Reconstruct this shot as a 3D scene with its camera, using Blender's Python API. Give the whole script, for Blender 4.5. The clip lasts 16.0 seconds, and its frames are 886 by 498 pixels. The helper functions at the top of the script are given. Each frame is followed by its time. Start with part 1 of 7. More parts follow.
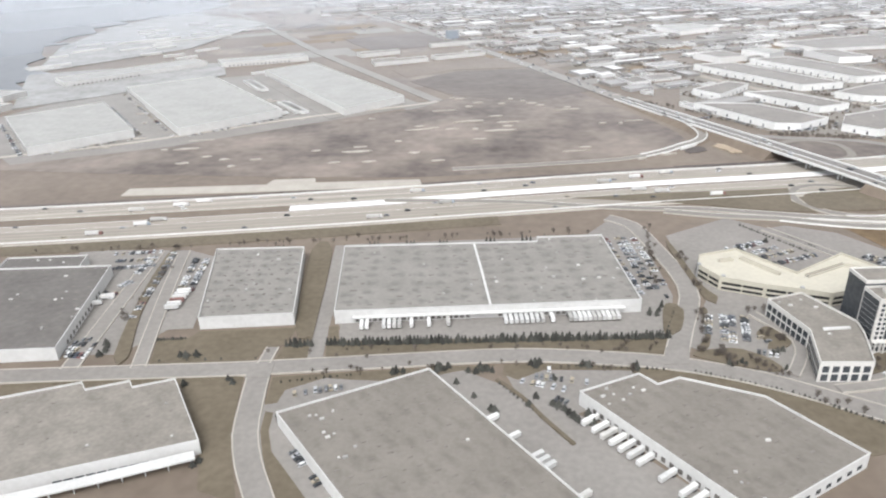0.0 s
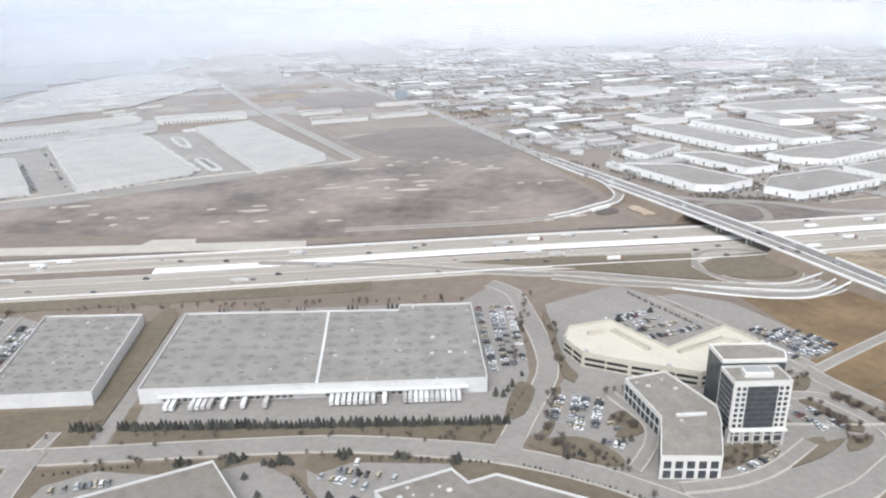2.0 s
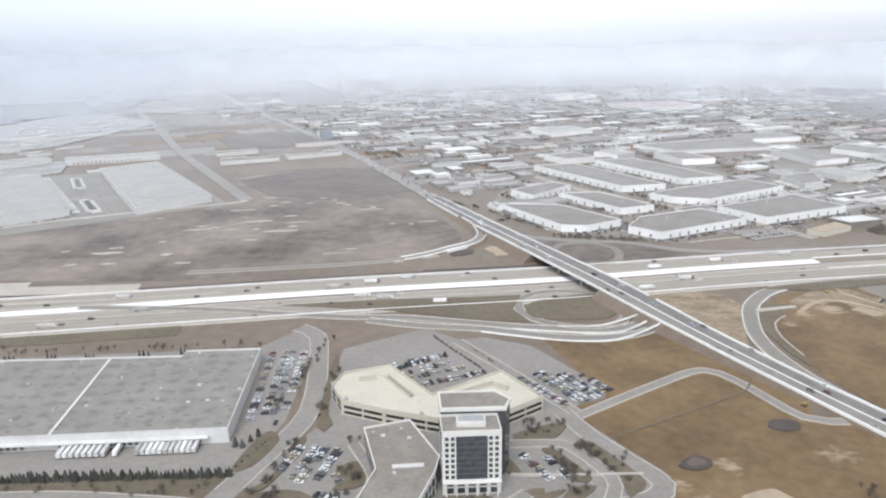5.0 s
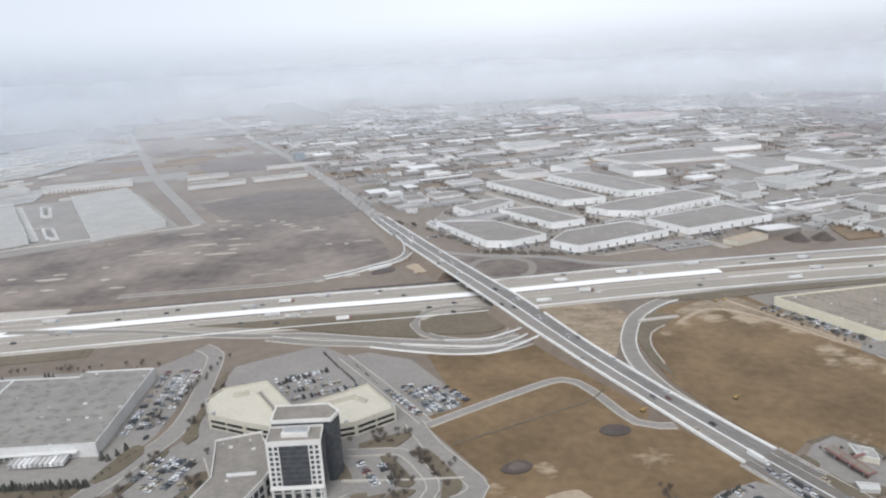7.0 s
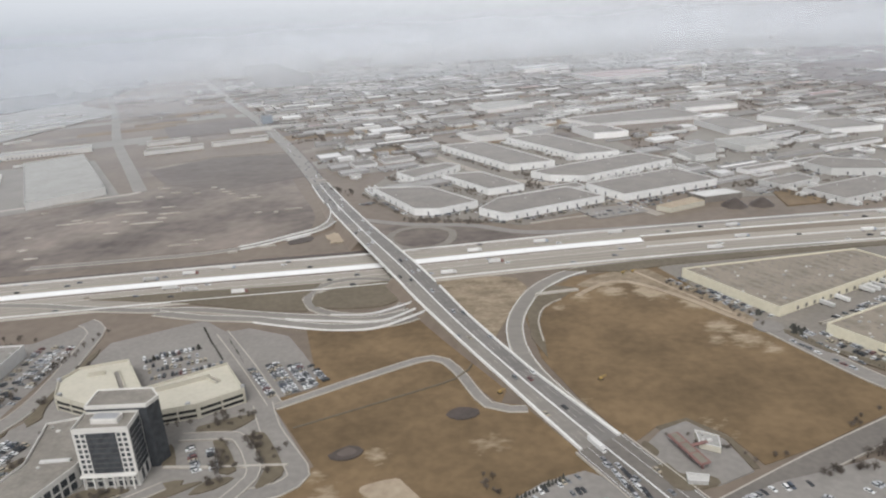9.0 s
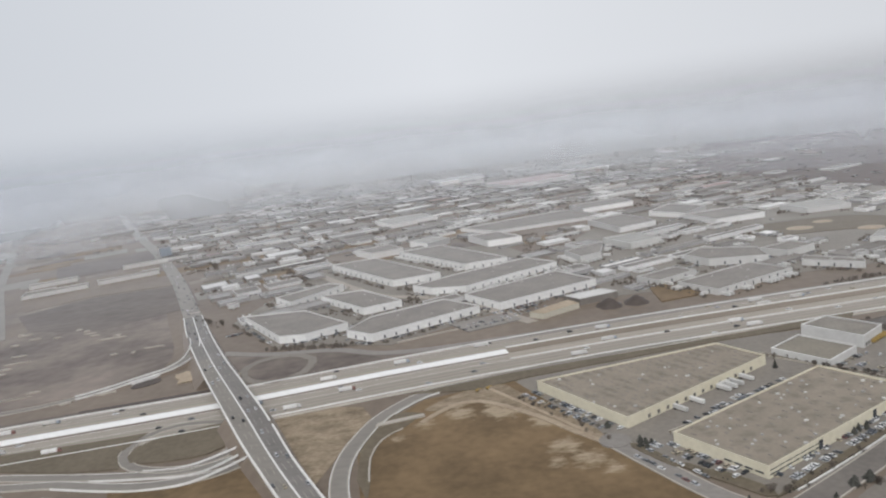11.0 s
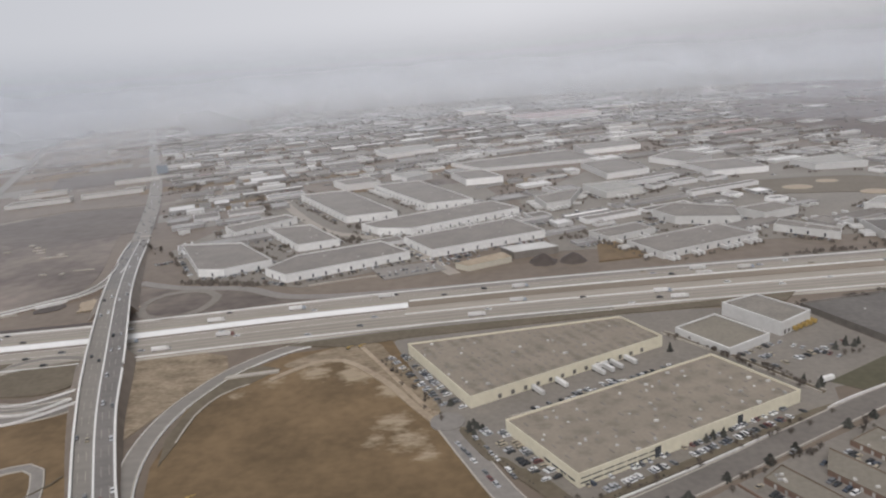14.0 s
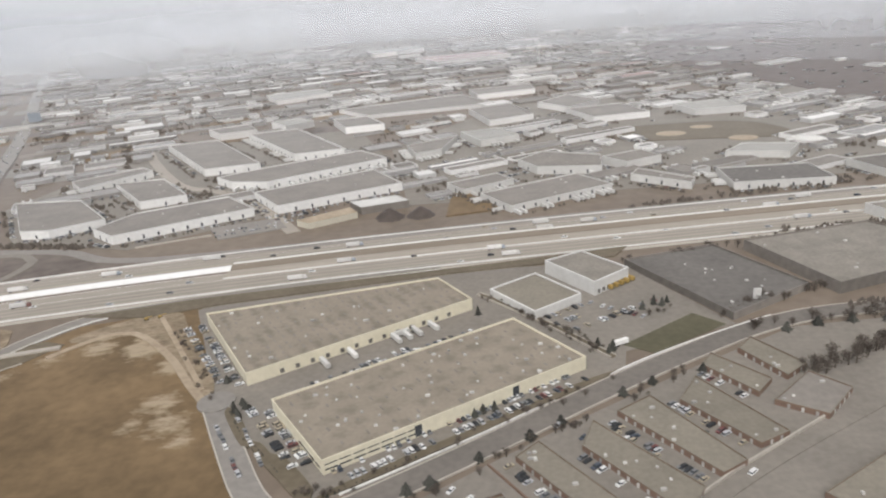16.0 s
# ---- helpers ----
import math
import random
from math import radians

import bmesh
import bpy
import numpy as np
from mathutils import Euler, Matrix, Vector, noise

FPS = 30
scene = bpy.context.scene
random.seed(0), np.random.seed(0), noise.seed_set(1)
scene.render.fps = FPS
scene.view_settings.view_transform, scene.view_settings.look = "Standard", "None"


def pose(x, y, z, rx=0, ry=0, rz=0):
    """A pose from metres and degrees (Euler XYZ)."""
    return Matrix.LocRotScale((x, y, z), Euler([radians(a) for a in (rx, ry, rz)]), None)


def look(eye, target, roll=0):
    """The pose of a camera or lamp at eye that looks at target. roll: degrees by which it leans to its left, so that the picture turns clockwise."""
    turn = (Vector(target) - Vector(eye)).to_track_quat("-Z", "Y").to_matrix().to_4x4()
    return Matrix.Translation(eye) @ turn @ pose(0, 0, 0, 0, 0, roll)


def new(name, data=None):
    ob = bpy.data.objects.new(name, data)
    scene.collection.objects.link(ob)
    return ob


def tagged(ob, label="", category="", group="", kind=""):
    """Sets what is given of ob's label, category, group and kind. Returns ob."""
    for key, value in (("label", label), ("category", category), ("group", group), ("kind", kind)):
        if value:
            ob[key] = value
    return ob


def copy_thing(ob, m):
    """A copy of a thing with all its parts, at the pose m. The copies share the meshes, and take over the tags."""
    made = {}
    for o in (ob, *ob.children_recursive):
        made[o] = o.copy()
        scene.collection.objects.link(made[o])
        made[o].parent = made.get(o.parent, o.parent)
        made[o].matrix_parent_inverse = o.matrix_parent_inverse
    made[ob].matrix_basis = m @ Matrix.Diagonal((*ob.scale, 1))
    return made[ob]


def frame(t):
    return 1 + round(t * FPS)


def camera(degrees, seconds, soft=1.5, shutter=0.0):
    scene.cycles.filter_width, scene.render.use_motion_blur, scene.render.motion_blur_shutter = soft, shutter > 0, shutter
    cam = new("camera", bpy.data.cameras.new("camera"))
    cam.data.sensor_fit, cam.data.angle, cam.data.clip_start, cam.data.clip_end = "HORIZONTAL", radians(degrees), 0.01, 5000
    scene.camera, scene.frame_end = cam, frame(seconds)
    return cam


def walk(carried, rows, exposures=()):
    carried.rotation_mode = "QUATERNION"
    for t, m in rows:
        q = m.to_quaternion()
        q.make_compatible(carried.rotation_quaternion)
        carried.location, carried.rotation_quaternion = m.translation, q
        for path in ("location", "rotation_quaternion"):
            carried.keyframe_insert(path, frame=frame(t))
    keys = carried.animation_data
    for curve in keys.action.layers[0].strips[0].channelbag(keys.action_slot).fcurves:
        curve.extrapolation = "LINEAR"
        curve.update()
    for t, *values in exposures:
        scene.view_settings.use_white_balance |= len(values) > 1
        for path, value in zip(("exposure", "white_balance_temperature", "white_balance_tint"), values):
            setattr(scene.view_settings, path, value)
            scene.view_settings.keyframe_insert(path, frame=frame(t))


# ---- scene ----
cam = camera(64.19, 16.0, soft=2.2)
PATH = [
    (0.0, pose(-4.04, 49.34, 161.87, 65.187, 1.441, 1.934)),
    (0.5, pose(13.06, 56.98, 159.28, 66.388, 1.125, 2.787)),
    (1.0, pose(29.70, 65.53, 156.50, 67.605, 1.233, 2.690)),
    (1.5, pose(46.28, 74.19, 153.68, 68.806, 0.840, 2.176)),
    (2.0, pose(62.96, 82.72, 151.08, 70.000, 0.892, 1.535)),
    (2.5, pose(79.75, 90.95, 148.31, 71.020, 0.853, 1.182)),
    (3.0, pose(96.01, 98.77, 145.56, 71.869, 1.345, 0.942)),
    (3.5, pose(111.98, 105.49, 143.80, 72.199, 1.340, 1.216)),
    (4.0, pose(129.71, 110.56, 143.60, 71.917, 2.052, 1.223)),
    (4.5, pose(146.68, 104.22, 149.09, 71.748, 1.836, 0.747)),
    (5.0, pose(159.24, 90.04, 150.66, 73.051, 0.839, 0.550)),
    (5.2, pose(164.75, 84.82, 150.89, 73.624, 0.933, 0.703)),
    (5.9, pose(190.6, 79.6, 153.8, 73.750, 1.500, 0.950)),
    (6.6, pose(217.2, 74.9, 156.7, 73.950, 2.250, 1.350)),
    (7.3, pose(243.40, 70.09, 159.78, 74.134, 2.886, 1.659)),
    (7.5, pose(250.95, 69.66, 160.13, 74.021, 2.633, 1.863)),
    (8.0, pose(268.85, 75.84, 159.54, 73.563, 3.133, 1.805)),
    (8.5, pose(286.11, 83.48, 158.19, 72.085, 3.691, 2.150)),
    (9.0, pose(303.25, 91.27, 156.50, 70.919, 3.405, 2.843)),
    (9.5, pose(320.40, 98.98, 154.57, 67.586, 2.733, 3.430)),
    (10.0, pose(337.47, 106.69, 151.99, 73.327, 4.097, -0.866)),
    (10.2, pose(344.34, 109.59, 150.80, 80.360, 5.544, -3.249)),
    (12.3, pose(405.30, 137.92, 145.17, 73.187, 12.404, 3.610)),
    (12.5, pose(412.18, 140.87, 144.64, 72.098, 12.145, 5.341)),
    (13.0, pose(428.71, 147.74, 143.62, 74.041, 9.131, 6.814)),
    (13.5, pose(445.47, 153.75, 142.88, 76.045, 8.261, 7.843)),
    (14.0, pose(461.14, 158.90, 142.13, 74.273, 4.540, 3.592)),
    (14.5, pose(476.57, 163.96, 141.91, 67.181, 4.096, -2.458)),
    (15.0, pose(492.90, 170.52, 141.62, 67.885, 5.764, -0.877)),
    (15.5, pose(508.71, 176.91, 139.55, 68.787, 5.795, -2.422)),
    (16.0, pose(525.63, 184.29, 138.26, 69.349, 4.144, -0.996)),
]
EXPOSURE = [(0.0, 0.8, 6150, 10), (1.0, 0.82, 5950, 10), (3.5, 0.78, 5950, 10), (5.2, 0.6, 5950, 10), (7.3, 0.36, 5950, 10), (8.5, 0.31, 6150, 10), (9.5, 0.12, 6300, 10), (10.0, 0.26, 6200, 10), (10.6, 0.1, 6200, 10), (12.5, -0.17, 6300, 13), (14.2, -0.12, 6350, 13), (15.0, 0.14, 6450, 12), (16.0, 0.27, 6450, 11)]
walk(cam, PATH, EXPOSURE)

# ---- sky, sun, exposure ----
world = bpy.data.worlds.new("sky")
scene.world = world
world.use_nodes = True
wn, wl = world.node_tree.nodes, world.node_tree.links
sky = wn.new("ShaderNodeTexSky")
sky.sky_type, sky.sun_disc = "NISHITA", False
sky.sun_elevation, sky.sun_rotation = radians(54), radians(193)
sky.dust_density, sky.air_density = 4.0, 1.0
pale = wn.new("ShaderNodeHueSaturation")
pale.inputs["Saturation"].default_value = 0.12
wl.new(sky.outputs["Color"], pale.inputs["Color"])
wl.new(pale.outputs["Color"], wn["Background"].inputs["Color"])
wn["Background"].inputs["Strength"].default_value = 0.13

sun = new("sun", bpy.data.lights.new("sun", "SUN"))
sun.data.energy, sun.data.angle, sun.data.color = 1.15, radians(35), (1.0, 0.975, 0.94)
sun.matrix_world = look((0, 0, 0), (0.13, 0.57, -0.81))


# ---- materials ----
def mat(name, a, b=None, rough=0.85, big=40.0, small=2.0, haze_sheen=0.85, vary=0.0, bump=0.0, metal=0.0, mix=0.5, haze_rough=0.25, stretch=1.0, graze=9.0):
    """A weathered surface: colour a to b in broad stains and fine grain, with added gloss near grazing view that
    imitates distance haze.
    """
    m = bpy.data.materials.new(name)
    m.use_nodes = True
    n, l = m.node_tree.nodes, m.node_tree.links
    p = n["Principled BSDF"]
    p.inputs["Roughness"].default_value, p.inputs["Metallic"].default_value = rough, metal
    p.inputs["Specular IOR Level"].default_value = 0.2
    b = b or tuple(c * 0.8 for c in a)
    geo = n.new("ShaderNodeNewGeometry")
    facs = []
    for size, detail in ((big, 3.0), (small, 2.0)):
        t = n.new("ShaderNodeTexNoise")
        t.inputs["Scale"].default_value, t.inputs["Detail"].default_value = 1.0 / size, detail
        if stretch != 1.0:
            mp = n.new("ShaderNodeMapping")
            mp.inputs["Scale"].default_value = (stretch, 1.0, 1.0)
            l.new(geo.outputs["Position"], mp.inputs["Vector"])
            l.new(mp.outputs["Vector"], t.inputs["Vector"])
        else:
            l.new(geo.outputs["Position"], t.inputs["Vector"])
        r = n.new("ShaderNodeMapRange")
        r.inputs["From Min"].default_value, r.inputs["From Max"].default_value = 0.32, 0.68
        l.new(t.outputs["Fac"], r.inputs["Value"])
        facs.append(r)
    fm = n.new("ShaderNodeMix")
    fm.inputs["Factor"].default_value = 1 - mix
    l.new(facs[0].outputs["Result"], fm.inputs["A"])
    l.new(facs[1].outputs["Result"], fm.inputs["B"])
    cm = n.new("ShaderNodeMix")
    cm.data_type = "RGBA"
    cm.inputs["A"].default_value, cm.inputs["B"].default_value = (*a, 1), (*b, 1)
    l.new(fm.outputs["Result"], cm.inputs["Factor"])
    colour = cm.outputs["Result"]
    if vary:
        info, hsv, vr = n.new("ShaderNodeObjectInfo"), n.new("ShaderNodeHueSaturation"), n.new("ShaderNodeMapRange")
        vr.inputs["To Min"].default_value, vr.inputs["To Max"].default_value = 1 - vary, 1 + vary
        l.new(info.outputs["Random"], vr.inputs["Value"])
        l.new(vr.outputs["Result"], hsv.inputs["Value"])
        l.new(colour, hsv.inputs["Color"])
        colour = hsv.outputs["Color"]
    l.new(colour, p.inputs["Base Color"])
    if bump:
        bn = n.new("ShaderNodeBump")
        bn.inputs["Strength"].default_value, bn.inputs["Distance"].default_value = bump, 0.3
        l.new(facs[1].outputs["Result"], bn.inputs["Height"])
        l.new(bn.outputs["Normal"], p.inputs["Normal"])
    # Extra grazing gloss laid over the surface in place of distance haze.
    if haze_sheen:
        lw, pw, ml = n.new("ShaderNodeLayerWeight"), n.new("ShaderNodeMath"), n.new("ShaderNodeMath")
        lw.inputs["Blend"].default_value = 0.5
        pw.operation, ml.operation = "POWER", "MULTIPLY"
        pw.inputs[1].default_value, ml.inputs[1].default_value = graze, haze_sheen
        l.new(lw.outputs["Facing"], pw.inputs[0])
        l.new(pw.outputs[0], ml.inputs[0])
        gl, mx = n.new("ShaderNodeBsdfGlossy"), n.new("ShaderNodeMixShader")
        gl.inputs["Roughness"].default_value, gl.inputs["Color"].default_value = haze_rough, (1, 1, 1, 1)
        l.new(ml.outputs[0], mx.inputs[0])
        l.new(p.outputs[0], mx.inputs[1])
        l.new(gl.outputs[0], mx.inputs[2])
        l.new(mx.outputs[0], n["Material Output"].inputs["Surface"])
    return m


M = dict(
    ground=mat("dull winter ground", (0.205, 0.166, 0.131), (0.134, 0.106, 0.082), big=90, small=7, mix=0.6, haze_sheen=0.8, graze=8.0),
    dirt=mat("graded bare earth", (0.26, 0.216, 0.182), (0.075, 0.061, 0.053), big=75, small=10, mix=0.72),
    plough=mat("dark ploughed earth", (0.165, 0.138, 0.118), (0.09, 0.075, 0.064), big=40, small=6, stretch=0.5),
    park_roof=mat("dull brown grey roof", (0.245, 0.222, 0.198), (0.178, 0.162, 0.146), big=16, small=3, mix=0.6),
    patchy=mat("sandy earth showing through grass", (0.34, 0.275, 0.195), (0.125, 0.092, 0.058), big=7, small=1.3, mix=0.6, stretch=0.5),
    yard=mat("pale gravel yard", (0.36, 0.352, 0.336), (0.21, 0.202, 0.19), big=30, small=6, mix=0.6),
    sand=mat("pale sandy spoil", (0.40, 0.33, 0.24), (0.27, 0.21, 0.15), big=18, small=3),
    field=mat("brown winter grass", (0.205, 0.141, 0.078), (0.1, 0.07, 0.038), big=34, small=5, mix=0.65),
    lawn=mat("dormant lawn", (0.16, 0.132, 0.095), (0.108, 0.09, 0.062), big=25, small=3),
    green=mat("green lawn", (0.112, 0.103, 0.066), (0.08, 0.074, 0.048), big=20, small=3),
    asphalt=mat("worn grey asphalt", (0.265, 0.245, 0.222), (0.20, 0.184, 0.166), big=30, small=2.5),
    deck_asphalt=mat("worn dark road deck", (0.205, 0.19, 0.175), (0.15, 0.14, 0.13), big=30, small=2.5, stretch=0.5),
    dark_asphalt=mat("dark asphalt", (0.185, 0.166, 0.146), (0.132, 0.119, 0.106), big=40, small=2.5),
    old_asphalt=mat("old brown grey asphalt", (0.238, 0.214, 0.184), (0.172, 0.155, 0.133), big=25, small=2.5),
    freeway=mat("freeway asphalt", (0.352, 0.315, 0.268), (0.28, 0.25, 0.212), big=60, small=3, stretch=0.2),
    ramp=mat("grey ramp asphalt", (0.245, 0.225, 0.199), (0.188, 0.173, 0.153), big=40, small=3, stretch=0.4),
    tyre_wear=mat("lane darkened by tyres", (0.288, 0.26, 0.224), (0.232, 0.209, 0.18), big=45, small=3, stretch=0.15),
    median_dirt=mat("dull bare median earth", (0.25, 0.208, 0.162), (0.185, 0.155, 0.12), big=40, small=4, stretch=0.2),
    median_sand=mat("pale graded median earth", (0.37, 0.33, 0.28), (0.27, 0.24, 0.2), big=50, small=4, stretch=0.15),
    concrete=mat("new white concrete", (0.82, 0.81, 0.79), (0.72, 0.71, 0.69), big=30, small=4),
    kerb=mat("pale kerb concrete", (0.44, 0.405, 0.35), (0.34, 0.312, 0.27), big=12, small=1.5),
    barrier=mat("concrete barrier", (0.74, 0.725, 0.69), (0.58, 0.57, 0.54), big=15, small=2),
    paint=mat("road paint", (0.75, 0.75, 0.72), (0.55, 0.55, 0.53), big=6, small=1),
    roof=mat("grey gravel roof", (0.268, 0.244, 0.211), (0.172, 0.156, 0.134), big=9, small=1.6, mix=0.55),
    dark_roof=mat("dark membrane roof", (0.165, 0.152, 0.139), (0.112, 0.103, 0.094), big=18, small=3),
    pale_roof=mat("pale membrane roof", (0.365, 0.356, 0.33), (0.285, 0.276, 0.255), big=22, small=4),
    brown_roof=mat("grey brown roof", (0.215, 0.195, 0.172), (0.15, 0.135, 0.12), big=18, small=3, vary=0.25),
    white=mat("white precast wall", (0.60, 0.59, 0.565), (0.50, 0.49, 0.465), big=12, small=2),
    park_white=mat("bright white precast wall", (0.78, 0.77, 0.745), (0.64, 0.63, 0.605), big=15, small=2),
    cream=mat("cream precast concrete", (0.52, 0.485, 0.395), (0.44, 0.41, 0.335), big=14, small=2),
    beige=mat("beige wall paint", (0.68, 0.63, 0.49), (0.57, 0.525, 0.40), big=12, small=2),
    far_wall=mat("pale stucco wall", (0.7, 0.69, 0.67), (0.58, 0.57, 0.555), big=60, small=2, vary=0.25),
    # Muted wall tone; on the farthest blocks it carries haze in the colour.
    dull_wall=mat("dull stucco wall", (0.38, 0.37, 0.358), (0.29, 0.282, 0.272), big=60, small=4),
    far_roof=mat("weathered far roof", (0.325, 0.308, 0.29), (0.235, 0.22, 0.206), big=30, small=5, vary=0.25, haze_sheen=0.95, graze=6.0),
    brick=mat("red brown brick", (0.215, 0.145, 0.11), (0.155, 0.106, 0.082), big=6, small=0.8),
    stone=mat("white stone cladding", (0.64, 0.62, 0.575), (0.54, 0.52, 0.48), big=8, small=1),
    glass=mat("dark tinted glass", (0.085, 0.09, 0.095), (0.04, 0.043, 0.047), rough=0.08, haze_sheen=0.6, haze_rough=0.05),
    # Black that paints the shade inside the garage decks.
    shade_black=mat("black for deck shade", (0.03, 0.03, 0.03), (0.02, 0.02, 0.02), haze_sheen=0),
    metal=mat("galvanised steel", (0.42, 0.42, 0.42), (0.32, 0.32, 0.32), rough=0.5, metal=0.4),
    rtu=mat("rooftop unit sheet metal", (0.5, 0.485, 0.45), (0.34, 0.33, 0.31), big=5, small=1, vary=0.3),
    trailer=mat("white trailer skin", (0.66, 0.65, 0.625), (0.52, 0.51, 0.485), big=6, small=1, vary=0.18),
    red=mat("faded red paint", (0.24, 0.135, 0.12), (0.18, 0.105, 0.092), big=6, small=1),
    teal=mat("weathered green copper roof", (0.215, 0.285, 0.24), (0.16, 0.22, 0.185), big=7, small=1),
    yellow=mat("yellow machine paint", (0.36, 0.25, 0.085), (0.29, 0.2, 0.07), big=4, small=0.6),
    blue=mat("blue grey glass tower", (0.33, 0.36, 0.39), (0.28, 0.31, 0.34), rough=0.3),
    rubber=mat("black rubber", (0.025, 0.025, 0.025), (0.018, 0.018, 0.018), haze_sheen=0),
    bark=mat("grey brown bark", (0.11, 0.085, 0.065), (0.07, 0.055, 0.042), big=3, small=0.4, haze_sheen=0),
    spruce=mat("dark spruce needles", (0.072, 0.07, 0.06), (0.045, 0.045, 0.039), big=3, small=0.5, haze_sheen=0, vary=0.35),
    twig=mat("bare winter twigs", (0.135, 0.113, 0.094), (0.078, 0.066, 0.056), big=3, small=0.5, haze_sheen=0, vary=0.3),
    # Paler copy of the twigs, with distance haze put into the colour.
    far_twig=mat("haze-greyed distant scrub", (0.15, 0.128, 0.108), (0.095, 0.08, 0.067), big=30, small=3, haze_sheen=0.5),
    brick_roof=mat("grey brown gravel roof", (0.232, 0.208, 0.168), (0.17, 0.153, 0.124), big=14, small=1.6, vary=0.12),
    # Bluish grey tone: distance haze is put into the woodland colour.
    wood=mat("haze-blued distant woodland", (0.15, 0.158, 0.168), (0.115, 0.122, 0.132), big=80, small=10, bump=0.8, haze_sheen=0.4, graze=6.0, haze_rough=0.8),
    brown_wood=mat("dark brown fallow land", (0.135, 0.108, 0.096), (0.09, 0.072, 0.064), big=120, small=14, haze_sheen=0.6),
    heap=mat("dark aggregate heap", (0.10, 0.082, 0.072), (0.062, 0.052, 0.046), big=5, small=0.8, bump=0.4),
)


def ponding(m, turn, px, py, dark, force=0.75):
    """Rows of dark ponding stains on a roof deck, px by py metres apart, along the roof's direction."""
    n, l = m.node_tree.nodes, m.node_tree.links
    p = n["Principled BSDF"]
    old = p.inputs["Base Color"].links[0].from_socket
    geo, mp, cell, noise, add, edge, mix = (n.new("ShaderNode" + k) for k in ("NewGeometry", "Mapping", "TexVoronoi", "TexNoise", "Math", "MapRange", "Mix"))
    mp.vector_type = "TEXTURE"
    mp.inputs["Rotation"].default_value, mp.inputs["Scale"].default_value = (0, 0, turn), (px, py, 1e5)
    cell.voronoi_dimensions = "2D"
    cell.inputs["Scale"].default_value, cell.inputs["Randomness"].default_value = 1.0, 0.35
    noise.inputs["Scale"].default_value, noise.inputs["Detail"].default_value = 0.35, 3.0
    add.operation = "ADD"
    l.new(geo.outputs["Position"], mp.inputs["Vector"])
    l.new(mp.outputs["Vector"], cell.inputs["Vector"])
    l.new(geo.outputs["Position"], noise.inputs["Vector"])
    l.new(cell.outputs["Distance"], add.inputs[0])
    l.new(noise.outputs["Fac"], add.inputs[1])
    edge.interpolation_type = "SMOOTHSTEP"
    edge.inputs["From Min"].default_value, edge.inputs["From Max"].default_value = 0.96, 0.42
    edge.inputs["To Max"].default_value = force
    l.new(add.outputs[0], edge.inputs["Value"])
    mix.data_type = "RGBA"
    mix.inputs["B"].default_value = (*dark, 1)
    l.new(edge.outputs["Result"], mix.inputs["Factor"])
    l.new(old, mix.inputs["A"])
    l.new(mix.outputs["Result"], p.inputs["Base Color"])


def wear(m, spots, bare):
    """Streaks of bare earth showing through a surface round the given places (x, y, reach)."""
    n, l = m.node_tree.nodes, m.node_tree.links
    p = n["Principled BSDF"]
    old = p.inputs["Base Color"].links[0].from_socket
    geo, mp, noise = n.new("ShaderNodeNewGeometry"), n.new("ShaderNodeMapping"), n.new("ShaderNodeTexNoise")
    mp.inputs["Rotation"].default_value, mp.inputs["Scale"].default_value = (0, 0, -0.9), (0.5, 1.0, 1.0)
    noise.inputs["Scale"].default_value, noise.inputs["Detail"].default_value, noise.inputs["Roughness"].default_value = 0.3, 9.0, 0.62
    l.new(geo.outputs["Position"], mp.inputs["Vector"])
    l.new(mp.outputs["Vector"], noise.inputs["Vector"])
    total = None
    for x, y, reach, force in spots:
        d, r = n.new("ShaderNodeVectorMath"), n.new("ShaderNodeMapRange")
        d.operation = "DISTANCE"
        d.inputs[1].default_value = (x, y, 0.1)
        r.interpolation_type = "SMOOTHSTEP"
        r.inputs["From Min"].default_value, r.inputs["From Max"].default_value = reach, 0.0
        r.inputs["To Max"].default_value = force
        l.new(geo.outputs["Position"], d.inputs[0])
        l.new(d.outputs["Value"], r.inputs["Value"])
        if total is None:
            total = r.outputs["Result"]
        else:
            mx = n.new("ShaderNodeMath")
            mx.operation = "MAXIMUM"
            l.new(total, mx.inputs[0])
            l.new(r.outputs["Result"], mx.inputs[1])
            total = mx.outputs[0]
    add, edge, mix = n.new("ShaderNodeMath"), n.new("ShaderNodeMapRange"), n.new("ShaderNodeMix")
    l.new(noise.outputs["Fac"], add.inputs[0])
    l.new(total, add.inputs[1])
    edge.inputs["From Min"].default_value, edge.inputs["From Max"].default_value = 0.76, 1.02
    l.new(add.outputs[0], edge.inputs["Value"])
    mix.data_type = "RGBA"
    mix.inputs["B"].default_value = (*bare, 1)
    l.new(edge.outputs["Result"], mix.inputs["Factor"])
    l.new(old, mix.inputs["A"])
    l.new(mix.outputs["Result"], p.inputs["Base Color"])


wear(M["field"], ((414, 411, 18, 0.5), (422, 397, 17, 0.5), (408, 397, 12, 0.42), (430, 386, 12, 0.45), (370, 460, 18, 0.5), (392, 458, 22, 0.58), (410, 440, 16, 0.55), (352, 452, 12, 0.45), (340, 440, 12, 0.38),
                  (244, 288, 14, 0.45), (258, 312, 12, 0.4), (300, 318, 18, 0.35), (262, 290, 16, 0.42), (238, 300, 9, 0.4), (385, 325, 20, 0.3), (335, 345, 14, 0.4), (290, 262, 16, 0.42)), (0.33, 0.265, 0.185))
